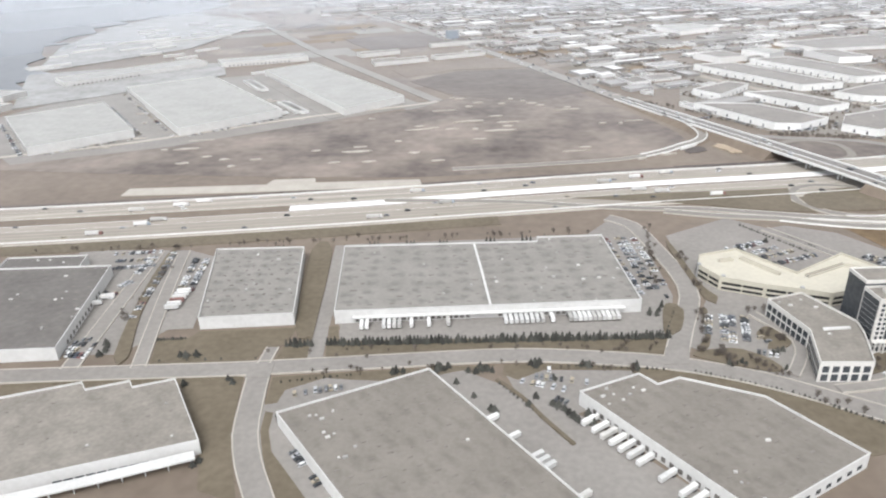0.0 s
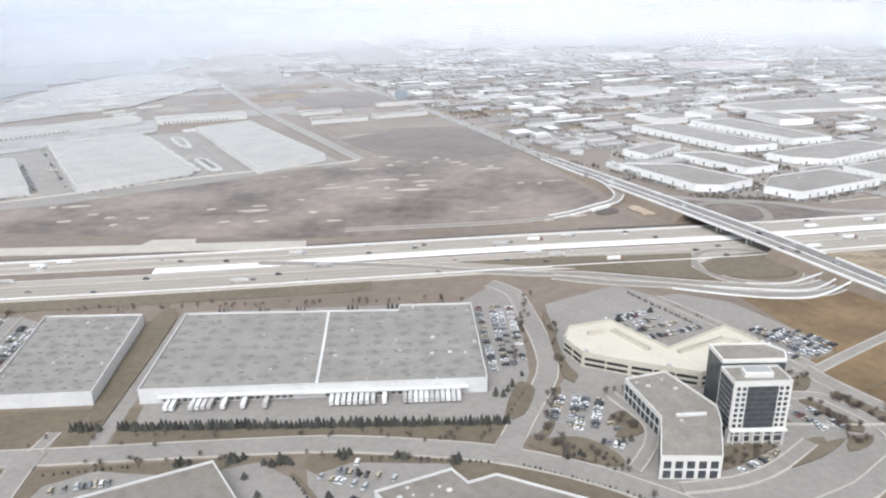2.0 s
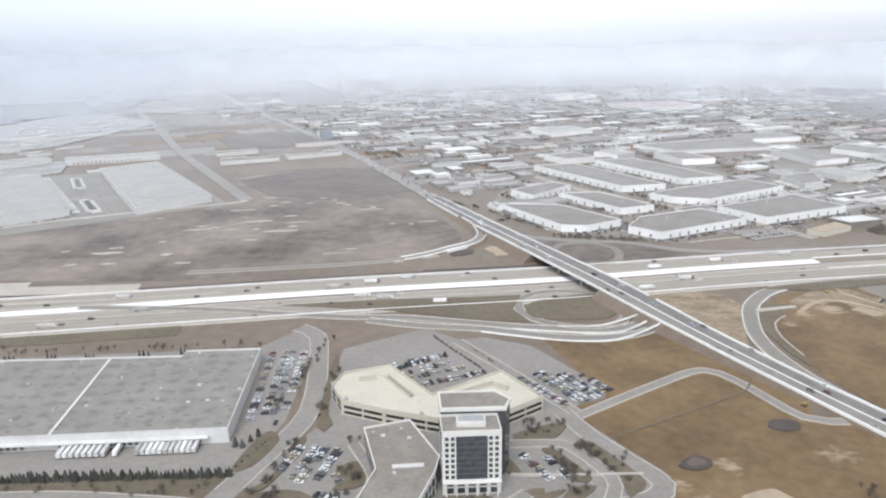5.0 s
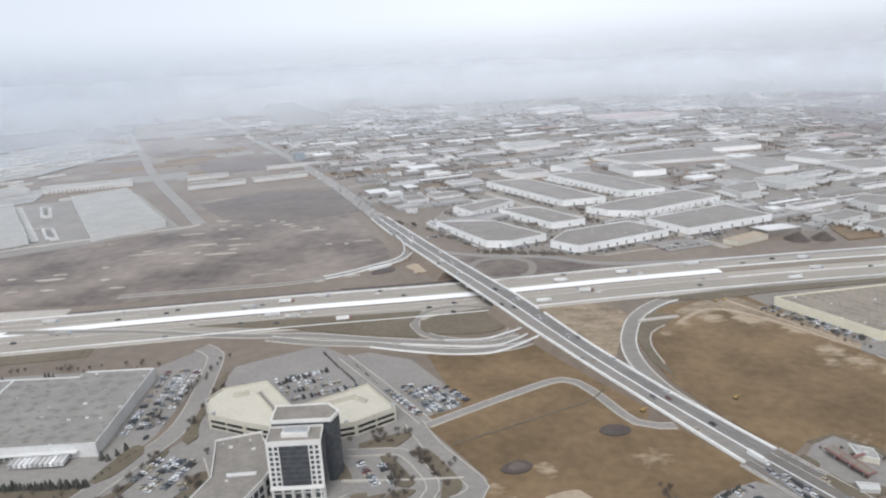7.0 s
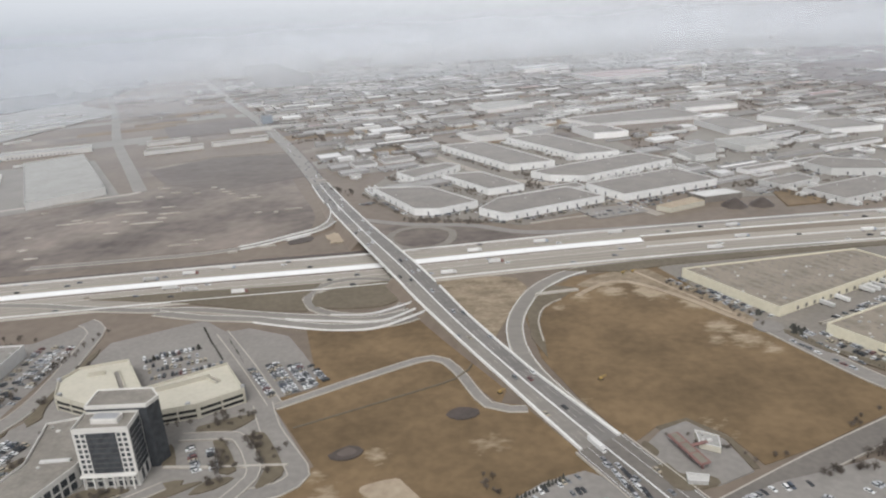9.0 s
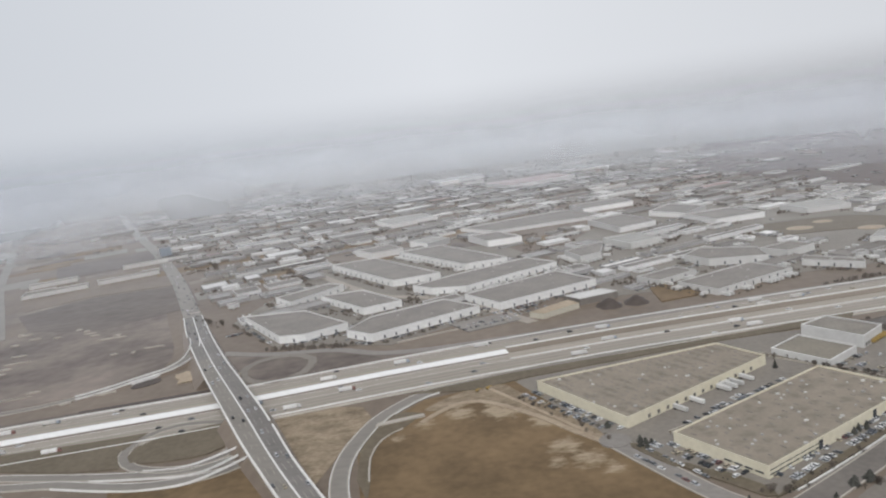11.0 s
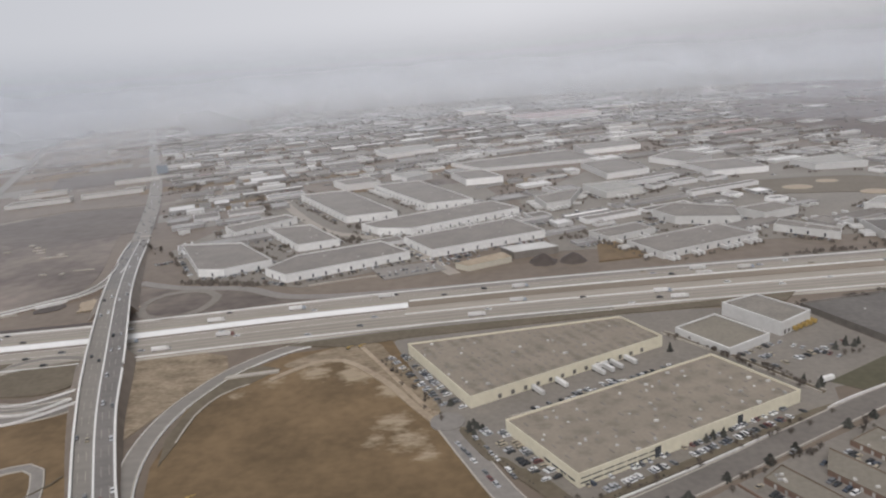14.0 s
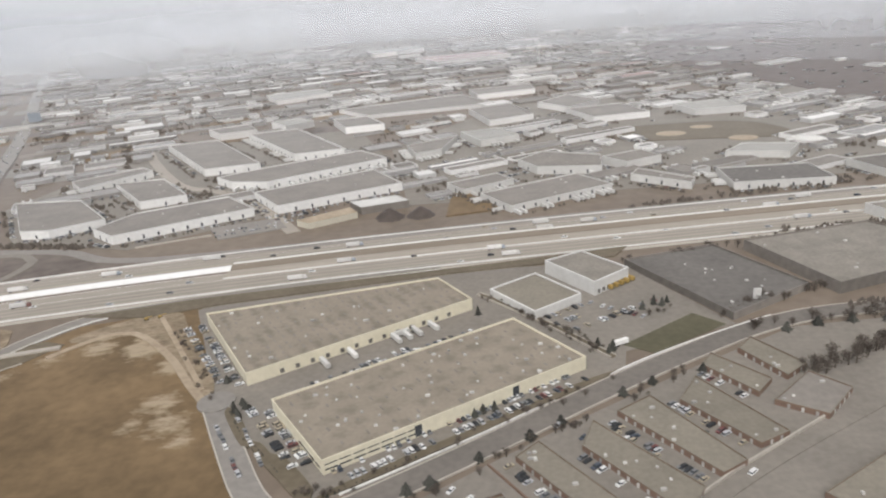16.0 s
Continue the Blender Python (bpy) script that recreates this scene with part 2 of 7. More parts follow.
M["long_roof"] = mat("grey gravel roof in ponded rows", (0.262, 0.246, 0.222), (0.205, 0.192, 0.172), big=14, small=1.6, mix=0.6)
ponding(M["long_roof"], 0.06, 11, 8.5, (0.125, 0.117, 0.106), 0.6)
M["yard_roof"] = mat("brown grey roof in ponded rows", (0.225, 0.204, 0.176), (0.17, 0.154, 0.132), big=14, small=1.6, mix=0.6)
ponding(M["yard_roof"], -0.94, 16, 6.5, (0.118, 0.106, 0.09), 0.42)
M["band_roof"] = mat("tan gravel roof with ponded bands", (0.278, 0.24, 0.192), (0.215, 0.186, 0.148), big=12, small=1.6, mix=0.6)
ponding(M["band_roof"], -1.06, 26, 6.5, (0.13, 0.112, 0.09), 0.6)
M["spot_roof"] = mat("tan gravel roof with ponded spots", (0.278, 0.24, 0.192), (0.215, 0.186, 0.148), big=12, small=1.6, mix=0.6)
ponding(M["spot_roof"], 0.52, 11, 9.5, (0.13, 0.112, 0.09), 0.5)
CAR = [mat("car paint " + k, c, tuple(v * 0.9 for v in c), rough=0.3, big=3, small=0.5, haze_sheen=0.3) for k, c in (
    ("white", (0.66, 0.66, 0.645)), ("silver", (0.40, 0.405, 0.41)), ("grey", (0.17, 0.172, 0.175)), ("black", (0.035, 0.035, 0.037)),
    ("red", (0.15, 0.06, 0.055)), ("blue", (0.065, 0.077, 0.10)), ("tan", (0.36, 0.31, 0.23)))]


# ---- building blocks ----
def data(name, verts, faces, material, smooth=False):
    me = bpy.data.meshes.new(name)
    me.from_pydata([tuple(v) for v in verts], [], faces)
    for m in (material if isinstance(material, (list, tuple)) else [material]):
        me.materials.append(m)
    if smooth:
        me.polygons.foreach_set("use_smooth", [True] * len(me.polygons))
    me.update()
    return me


def part(name, me, parent, label="", at=(0, 0, 0), turn=0.0):
    ob = new(name, me)
    ob.parent = parent
    ob.location, ob.rotation_euler = at, (0, 0, turn)
    if label:
        ob["label"] = label
    return ob


def thing(name, at, label, category, group="", turn=0.0, kind=""):
    ob = new(name)
    ob.location, ob.rotation_euler = at, (0, 0, turn)
    return tagged(ob, label, category, group, kind)


def box_data(name, sx, sy, sz, material, z=0.0, cx=0.0, cy=0.0, bevel=0.0):
    """A box resting at height z; bevel chamfers its upright and top edges."""
    x, y, b = sx / 2, sy / 2, min(bevel, sx / 3, sy / 3, sz / 2)
    if b <= 0:
        v = [(cx + i * x, cy + j * y, z + k * sz) for k in (0, 1) for i, j in ((-1, -1), (1, -1), (1, 1), (-1, 1))]
        f = [(3, 2, 1, 0), (4, 5, 6, 7), (0, 1, 5, 4), (1, 2, 6, 5), (2, 3, 7, 6), (3, 0, 4, 7)]
        return data(name, v, f, material)
    ring = lambda d, h: [(cx + px, cy + py, h) for px, py in (
        (-x + d, -y + d + b), (-x + d + b, -y + d), (x - d - b, -y + d), (x - d, -y + d + b), (x - d, y - d - b), (x - d - b, y - d), (-x + d + b, y - d), (-x + d, y - d - b))]
    v = ring(0, z) + ring(0, z + sz - b) + ring(b * 0.7, z + sz)
    f = [tuple(range(7, -1, -1)), tuple(range(16, 24))]
    for k in (0, 8):
        f += [(k + i, k + (i + 1) % 8, k + 8 + (i + 1) % 8, k + 8 + i) for i in range(8)]
    return data(name, v, f, material)


def area2(pts):
    return sum(a[0] * b[1] - b[0] * a[1] for a, b in zip(pts, pts[1:] + pts[:1]))


def ccw(pts):
    return list(pts) if area2(list(pts)) > 0 else list(pts)[::-1]


def inset(pts, d):
    """Corners of a counter-clockwise outline moved inwards by d."""
    out = []
    for i in range(len(pts)):
        p, c, q = Vector(pts[i - 1]), Vector(pts[i]), Vector(pts[(i + 1) % len(pts)])
        a, b = (c - p).normalized(), (q - c).normalized()
        na, nb = Vector((-a.y, a.x)), Vector((-b.y, b.x))
        k = (na + nb)
        k = k / max(k.length_squared, 0.35) * 2
        out.append(tuple(c + k * (d * 0.5)))
    return out


def curve(pts, step=8.0, closed=False):
    """A smooth line through the points (Catmull-Rom)."""
    p = [Vector(a) for a in pts]
    n, out = len(p), []
    for i in range(n if closed else n - 1):
        a, b, c, d = ((p[(i + k) % n]) for k in (-1, 0, 1, 2)) if closed else (p[max(i - 1, 0)], p[i], p[i + 1], p[min(i + 2, n - 1)])
        m = max(2, int((c - b).length / step))
        for k in range(m):
            t = k / m
            out.append(0.5 * (2 * b + (c - a) * t + (2 * a - 5 * b + 4 * c - d) * t * t + (3 * b - a - 3 * c + d) * t ** 3))
    return out if closed else out + [p[-1]]


LIFT = [0.0]


def lift():
    """A few millimetres more for every surface laid, so that no two share a plane."""
    LIFT[0] += 0.0045
    return LIFT[0]


def sheet(name, pts, material, z, label, category="", soft=False, kind="structure", step=6.0):
    """A piece of ground surface with a shallow edge, laid at height z."""
    pts = ccw([tuple(p) for p in (curve([(*q, 0) for q in pts], step, True) if soft else pts)])
    pts = [(p[0], p[1]) for p in pts]
    n, z = len(pts), z + lift()
    v = [(x, y, z) for x, y in pts] + [(x, y, -0.3) for x, y in pts]
    f = [tuple(range(n))] + [(i, n + i, n + (i + 1) % n, (i + 1) % n) for i in range(n)]
    return tagged(new(name, data(name, v, f, material)), label, category or name.replace("_", " "), kind=kind)


def strip(line, left, right, height, z=None):
    """Vertices and faces of a flat-topped strip along a line of points, from offset left to offset right, height thick upwards."""
    v, f, n = [], [], len(line)
    for i, p in enumerate(line):
        d = line[min(i + 1, n - 1)] - line[max(i - 1, 0)]
        d = Vector((d.x, d.y)).normalized()
        s = Vector((-d.y, d.x))
        top, low = p.z + height, p.z - 0.25
        for o, h in ((left, low), (left, top), (right, top), (right, low)):
            v.append((p.x + s.x * o, p.y + s.y * o, h))
    for i in range(n - 1):
        k = 4 * i
        f += [(k + j, k + 4 + j, k + 5 + j, k + 1 + j) for j in range(3)]
    f += [(0, 1, 2, 3), (4 * n - 1, 4 * n - 2, 4 * n - 3, 4 * n - 4)]
    return v, [q[::-1] for q in f]


def road(pts, width, material, z, label, kerbs=None, lines=(), name="road", step=8.0, closed=False):
    """A road along a smooth line, with kerbs as real steps and painted lines at given offsets."""
    line = [Vector((p[0], p[1], p[2] if len(p) > 2 else 0.0)) for p in curve([(*q, 0.0)[:3] for q in pts], step, closed)]
    if closed:
        line.append(line[0].copy())
    z += lift()
    ob = tagged(new(name, data(name, *strip(line, width / 2, -width / 2, z), material)), label, "road", kind="structure")
    if kerbs:
        for s in (1, -1):
            o = s * width / 2
            part("kerb", data("kerb", *strip(line, o + 0.28, o - 0.28, z + 0.14), kerbs), ob)
    for o, w in lines:
        part("lane_line", data("lane_line", *strip(line, o + w / 2, o - w / 2, z + 0.02), M["paint"]), ob)
    return ob, line


# ---- ground and far backdrop ----
def ground():
    n, r = 48, 3700.0
    v = [(250, 600, -0.05)]
    f = []
    for k, rad in enumerate((150, 400, 800, 1500, 2600, r)):
        v += [(250 + rad * math.cos(2 * math.pi * i / n), 600 + rad * math.sin(2 * math.pi * i / n), -0.05) for i in range(n)]
        for i in range(n):
            j = (i + 1) % n
            f.append((0, 1 + i, 1 + j) if k == 0 else (1 + (k - 1) * n + i, 1 + k * n + i, 1 + k * n + j, 1 + (k - 1) * n + j))
    tagged(new("ground", data("ground", v, f, M["ground"])), "dull brown winter ground of an industrial district", "ground", kind="structure")


ground()


def backdrop():
    m = bpy.data.materials.new("overcast distance")
    m.use_nodes = True
    n, l = m.node_tree.nodes, m.node_tree.links
    n.remove(n["Principled BSDF"])
    geo, sep, ramp, em = n.new("ShaderNodeNewGeometry"), n.new("ShaderNodeSeparateXYZ"), n.new("ShaderNodeMapRange"), n.new("ShaderNodeEmission")
    ramp.interpolation_type = "SMOOTHSTEP"
    ramp.inputs["From Min"].default_value, ramp.inputs["From Max"].default_value = -10, 320
    side, low, high, cm = n.new("ShaderNodeMapRange"), n.new("ShaderNodeValToRGB"), n.new("ShaderNodeValToRGB"), n.new("ShaderNodeMix")
    side.inputs["From Min"].default_value, side.inputs["From Max"].default_value = -2000, 3000
    cm.data_type = "RGBA"
    for band, stops in ((low, ((0.1, 0.39, 0.415, 0.45), (0.3, 0.46, 0.475, 0.50), (0.5, 0.48, 0.485, 0.495), (0.86, 0.33, 0.32, 0.32))), (high, ((0.1, 0.63, 0.645, 0.665), (0.5, 0.77, 0.775, 0.782), (0.9, 0.68, 0.682, 0.687)))):
        e = band.color_ramp.elements
        while len(e) < len(stops):
            e.new(0.5)
        for k, (at, r, g, bl) in enumerate(stops):
            e[k].position, e[k].color = at, (r, g, bl, 1)
    l.new(sep.outputs["X"], side.inputs["Value"])
    l.new(side.outputs["Result"], low.inputs["Fac"])
    l.new(side.outputs["Result"], high.inputs["Fac"])
    l.new(low.outputs["Color"], cm.inputs["A"])
    l.new(high.outputs["Color"], cm.inputs["B"])
    l.new(geo.outputs["Position"], sep.inputs[0])
    l.new(sep.outputs["Z"], ramp.inputs["Value"])
    l.new(ramp.outputs["Result"], cm.inputs["Factor"])
    l.new(cm.outputs["Result"], em.inputs["Color"])
    l.new(em.outputs[0], n["Material Output"].inputs["Surface"])
    k, r, v, f = 96, 3050.0, [], []
    for i in range(k):
        a = 2 * math.pi * i / k
        for z in (-20.0, 1400.0):
            v.append((300 + r * math.cos(a), 300 + r * math.sin(a), z))
    for i in range(k):
        a, b = 2 * i, 2 * ((i + 1) % k)
        f.append((a, a + 1, b + 1, b))
    tagged(new("backdrop", data("backdrop", v, f, m)), "pale overcast sky above a hazy grey horizon", "sky", kind="structure")


backdrop()


def haze_veil(radius, cover):
    """A see-through shell round the district that stands in for distance haze, thinning out with height."""
    m = bpy.data.materials.new("see-through haze veil")
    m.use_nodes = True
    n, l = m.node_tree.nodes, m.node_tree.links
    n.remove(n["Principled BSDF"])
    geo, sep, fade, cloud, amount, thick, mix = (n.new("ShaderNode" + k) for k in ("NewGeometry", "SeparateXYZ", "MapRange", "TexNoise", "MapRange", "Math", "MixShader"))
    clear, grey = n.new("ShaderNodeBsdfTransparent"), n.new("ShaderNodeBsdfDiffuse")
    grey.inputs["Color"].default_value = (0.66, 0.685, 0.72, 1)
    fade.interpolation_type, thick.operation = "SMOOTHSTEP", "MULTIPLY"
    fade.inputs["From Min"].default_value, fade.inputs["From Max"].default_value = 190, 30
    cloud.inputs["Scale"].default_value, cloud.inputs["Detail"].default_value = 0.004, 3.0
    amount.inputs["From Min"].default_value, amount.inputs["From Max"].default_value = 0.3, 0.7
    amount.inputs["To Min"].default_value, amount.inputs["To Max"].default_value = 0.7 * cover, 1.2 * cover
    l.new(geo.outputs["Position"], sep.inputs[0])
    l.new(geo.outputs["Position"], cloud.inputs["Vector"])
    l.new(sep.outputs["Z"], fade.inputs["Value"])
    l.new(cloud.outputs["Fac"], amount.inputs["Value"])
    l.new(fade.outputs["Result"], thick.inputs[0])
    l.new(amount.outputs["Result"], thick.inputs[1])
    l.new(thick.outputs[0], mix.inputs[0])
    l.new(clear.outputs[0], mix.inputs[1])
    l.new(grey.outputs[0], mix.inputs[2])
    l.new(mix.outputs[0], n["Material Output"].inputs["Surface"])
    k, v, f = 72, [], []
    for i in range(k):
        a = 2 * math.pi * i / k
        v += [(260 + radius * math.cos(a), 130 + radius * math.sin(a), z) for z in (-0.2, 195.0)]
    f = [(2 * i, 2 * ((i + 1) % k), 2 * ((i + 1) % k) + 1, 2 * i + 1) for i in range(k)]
    tagged(new("haze_veil", data("haze_veil", v, f, m)), "see-through shell standing in for distance haze", "mist", kind="structure")


# Four added shells, denser outward, imitate haze over the far ground.
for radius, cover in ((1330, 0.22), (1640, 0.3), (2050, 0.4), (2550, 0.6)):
    haze_veil(radius, cover)

# ---- surfaces ----
sheet("pavement", [(-62, 306), (80, 309), (90, 345), (90, 428), (78, 440), (60, 416), (-74, 406), (-69, 330), (-63, 318)], M["asphalt"], 0.06, "grey asphalt yard round a white warehouse")
sheet("pavement", [(-192, 296), (-150, 296), (-146, 392), (-196, 388)], M["asphalt"], 0.06, "grey asphalt car park beside a warehouse")
sheet("pavement", [(-150, 301), (-140, 316), (-129, 317), (-140, 390), (-160, 400), (-224, 402), (-212, 372), (-192, 371), (-180, 300)], M["asphalt"], 0.055, "grey asphalt yards between two warehouses")
sheet("pavement", [(-72.5, 290), (-66, 290), (-73, 405), (-80, 405)], M["asphalt"], 0.07, "grey asphalt drive between two warehouses")
sheet("pavement", [(-75, 280), (-20, 284), (-8, 284), (95, 180), (60, 140), (-20, 150), (-90, 245)], M["asphalt"], 0.05, "grey asphalt yard between two large roofs")
sheet("pavement", [(-8, 284), (20, 266), (34, 256.5), (80, 201), (60, 178), (0, 262)], M["asphalt"], 0.052, "grey asphalt dock yard between two large roofs")
sheet("pavement", [(8, 284), (62, 284), (58, 270), (30, 255), (12, 270)], M["asphalt"], 0.06, "grey asphalt car park beside a large roof")
sheet("lawn", [(-137, 289), (-94, 291), (-91.5, 301.5), (-84, 303), (-82, 317), (-125, 314), (-128, 308.5), (-141, 307.5)], M["lawn"], 0.08, "dormant brown lawn before a warehouse", soft=False)
sheet("lawn", [(-85.5, 292), (-72.5, 293), (-74, 309), (-84, 304)], M["lawn"], 0.08, "dormant lawn under a row of spruces")
sheet("lawn", [(-65, 294), (-5, 299.5), (26, 300), (60, 297), (77, 294.5), (82, 304), (74, 309.5), (-61, 306), (-64, 318), (-68, 318)], M["lawn"], 0.08, "dormant lawn strip under a row of spruces")
GREENS = ([(-83.4, 279.6), (-82, 262), (-77.6, 263), (-76.4, 271), (-62.5, 279), (-50, 277.6), (-40, 277), (-28, 281), (-21, 279.5), (-12, 283), (5, 287.4), (-12, 286.6), (-41.6, 283.8)],
          [(8.5, 288.4), (25, 288.4), (46, 286.8), (63, 285.6), (76, 283.8), (95, 277), (106, 272), (122, 263), (140, 250), (150, 240), (126, 235), (107.4, 264), (100, 262), (74, 273), (64.5, 270.5), (60, 277), (58, 283.6), (41, 284.4), (25, 284.8), (13, 277.6), (7.5, 281.5)],
          [(-80.6, 258), (-77.4, 257), (-76.6, 247), (-72.7, 236), (-65, 226), (-56, 214), (-64, 210), (-70, 222), (-75.3, 234), (-79.6, 247)],
          [(-190, 274.5), (-176, 276), (-122, 278.8), (-96, 280), (-119, 272), (-133, 268), (-150, 267), (-156, 270), (-190, 258)])
for pts in GREENS:
    sheet("lawn", pts, M["lawn"], 0.085, "dull dark lawn between a street and a warehouse")
sheet("lawn", [(-119, 279), (-95.2, 279.5), (-92.4, 262), (-89.6, 245), (-84.5, 230), (-78, 213), (-92, 218), (-97, 234), (-116, 270)], M["lawn"], 0.08, "dormant brown lawn beside a road")
sheet("pavement", [(84, 302), (104, 340), (104, 414), (145, 439), (163, 423), (174, 427), (198, 416), (210, 397), (228, 366), (206, 353), (234, 306), (226, 291), (205, 281), (178, 262), (141, 262), (112, 280)], M["asphalt"], 0.05, "grey asphalt car parks round an office tower")
sheet("pavement", [(500, 640), (900, 640), (1180, 690), (1050, 1010), (600, 1010), (480, 820)], M["old_asphalt"], 0.035, "grey asphalt yards among far industrial units")
sheet("field", [(206, 353), (250, 373), (274, 386), (285, 375), (300, 347), (322, 343), (340, 312), (360, 270), (350, 250), (250, 250), (212, 280), (236, 306)], M["field"], 0.07, "brown winter grass field beside an overpass", soft=False)
sheet("field", [(226, 360), (205, 425), (245, 424), (272, 438), (312, 372), (305, 345), (286, 374), (274, 387), (250, 374)], M["field"], 0.07, "brown winter grass field beside a ramp")
sheet("field", [(320, 430), (332, 462), (352, 484), (402, 496), (433, 416), (463, 361), (470, 343), (417, 312), (395, 302), (388, 321), (376, 332), (364, 327), (353, 316), (337, 350), (325, 384)], M["field"], 0.08, "wide brown winter grass field")
sheet("pavement", [(398, 483), (408, 500), (525, 520), (610, 515), (640, 441), (591, 425), (586, 408), (494, 354.5), (478, 352), (463, 372), (432, 416)], M["old_asphalt"], 0.05, "grey asphalt yards round two beige warehouses")
sheet("lawn", [(591, 430), (601, 422), (636, 441), (626, 453)], M["green"], 0.09, "green lawn beside a curving road")
sheet("pavement", [(505, 345), (560, 380), (612, 410), (660, 435), (760, 440), (760, 300), (480, 280), (490, 320)], M["old_asphalt"], 0.05, "grey asphalt yards among low brick units")
sheet("dirt", [(-420, 560), (-60, 520), (90, 556), (165, 600), (130, 720), (40, 900), (-40, 740), (-120, 690), (-280, 600)], M["dirt"], 0.03, "graded bare earth of a building site", "bare ground", soft=True)
sheet("pavement", [(-480, 680), (-360, 560), (-250, 605), (-50, 735), (-180, 930), (-400, 860)], M["asphalt"], 0.05, "pale asphalt yards round distant warehouses")
sheet("pavement", [(190, 705), (245, 615), (270, 612), (330, 590), (410, 640), (520, 690), (470, 810), (440, 930), (240, 900)], M["old_asphalt"], 0.04, "grey asphalt yards of a business park")

sheet("field", [(-20, 772), (60, 742), (134, 796), (84, 915), (-20, 905), (-74, 850)], M["plough"], 0.06, "dark ploughed field beside an arterial road")
sheet("field", [(-78, 870), (-24, 912), (82, 922), (46, 985), (-50, 950), (-100, 920)], M["ground"], 0.06, "bare field beside an arterial road")
sheet("field", [(-140, 1060), (10, 1130), (-60, 1250), (-200, 1180)], M["plough"], 0.06, "dark ploughed field beside an arterial road")
sheet("bare_ground", [(262, 505), (318, 485), (324, 470), (314, 440), (302, 400), (278, 446)], M["patchy"], 0.05, "worn bare earth between ramps", "bare ground")
sheet("bare_ground", [(205, 610), (238, 604), (300, 594), (334, 572), (420, 570), (390, 560), (240, 540), (206, 588)], M["dirt"], 0.05, "worn bare earth between ramps", "bare ground")

# ---- roads ----
FREEWAY = [(-1400, 330), (-900, 382), (-500, 424), (-300, 441), (-119, 463), (12, 483), (114, 499), (228, 514), (330, 533), (405, 545), (528, 560), (790, 580), (1200, 600), (2200, 610)]
off = lambda d: [(x, y + d) for x, y in FREEWAY]
road(off(-20), 27, M["freeway"], 0.12, "wide grey southern freeway lanes", lines=((12.9, 0.35), (-12.9, 0.35), (4.5, 0.2), (-4, 0.2)), name="freeway", step=25)
road(off(14.5), 20, M["freeway"], 0.12, "wide grey northern freeway lanes", lines=((9, 0.35), (-9, 0.35), (2, 0.2)), name="freeway", step=25)
road(off(-36), 3, M["kerb"], 0.1, "pale gravel shoulder of a freeway", name="shoulder", step=25)
road([(-420, 436), (-300, 451), (-153, 475), (-54, 486), (20, 497)], 2.4, M["kerb"], 0.2, "new white concrete freeway lane", name="concrete_lane", step=25)
road([(-119, 462), (-53, 472), (12, 484), (114, 500), (228, 515), (330, 534), (405, 546)], 7.4, M["concrete"], 0.22, "new white concrete freeway lane", name="concrete_lane", step=25)
EAST = [p for p in FREEWAY if p[0] >= 405]
beyond = lambda d: [(x, y + d) for x, y in EAST]
road(beyond(2.2), 8.5, M["median_dirt"], 0.14, "dull brown bare earth freeway median", name="median", step=25)
road(beyond(-8.5), 10.5, M["median_sand"], 0.14, "pale graded earth beside freeway lanes", name="median", step=25)
for d in (11, 15.5, 20, -19, -23.5, -28):
    road(off(d), 1.9, M["tyre_wear"], 0.135, "strip of freeway lane darkened by tyres", name="worn_lane", step=25)
for d in (25.3, -33.2):
    road(off(d), 0.5, M["barrier"], 0.75, "low pale concrete freeway barrier", name="freeway_barrier", step=25)
road(beyond(7.4), 1.3, M["barrier"], 0.6, "low pale concrete freeway barrier", name="freeway_barrier", step=25)
road(beyond(-14.2), 0.45, M["barrier"], 0.6, "low pale concrete freeway barrier", name="freeway_barrier", step=25)
road([(x, y - 44) for x, y in FREEWAY if -520 < x < 60], 13, M["lawn"], 0.06, "dark dormant grass verge below a freeway", name="verge", step=25)
road([(x, y + 29.5) for x, y in FREEWAY if -520 < x < 250], 5, M["plough"], 0.06, "dark bare earth verge above a freeway", name="verge", step=25)
road([(-300, 274), (-176, 281), (-122, 283.8), (-95, 285.4), (-43, 290), (3, 294), (26, 294.2), (47, 292.4), (73, 289), (98.5, 281), (115, 273), (141, 257), (190, 226), (240, 190)], 9.6, M["asphalt"], 0.14, "grey asphalt street with pale kerbs", M["kerb"])
road([(-89.6, 286), (-89.2, 279), (-87, 261), (-84.4, 245), (-79, 230), (-72.5, 217), (-50, 172)], 8.8, M["asphalt"], 0.13, "grey asphalt side street with pale kerbs", M["kerb"])
road([(78, 293), (86, 314), (97, 342), (98.5, 364), (94, 400), (88, 430), (76, 441)], 9, M["asphalt"], 0.13, "grey asphalt side street bending behind a warehouse", M["kerb"])
road([(-89.6, 287), (-88.8, 301)], 5, M["asphalt"], 0.125, "short grey asphalt stub beside a lawn", M["kerb"])
road([(-169, 285), (-173, 339), (-178, 399)], 7, M["asphalt"], 0.12, "grey asphalt drive between warehouses", M["kerb"])
MAIN = [(-1400, 3950, 0), (-820, 2780, 0), (-486, 2089, 0), (-185, 1462, 0), (-52, 1193, 0), (60, 948, 0), (143, 745, 0.5), (177, 657, 3.6), (208, 584, 5.4), (231, 534, 5.8), (254, 485, 5.6), (284, 421, 3.8), (312, 368, 1.8), (341, 316, 0.4), (371, 262, 0), (420, 170, 0), (470, 60, 0)]
road(MAIN[:7], 15.5, M["asphalt"], 0.15, "straight grey arterial road running to the horizon", name="road", step=30)
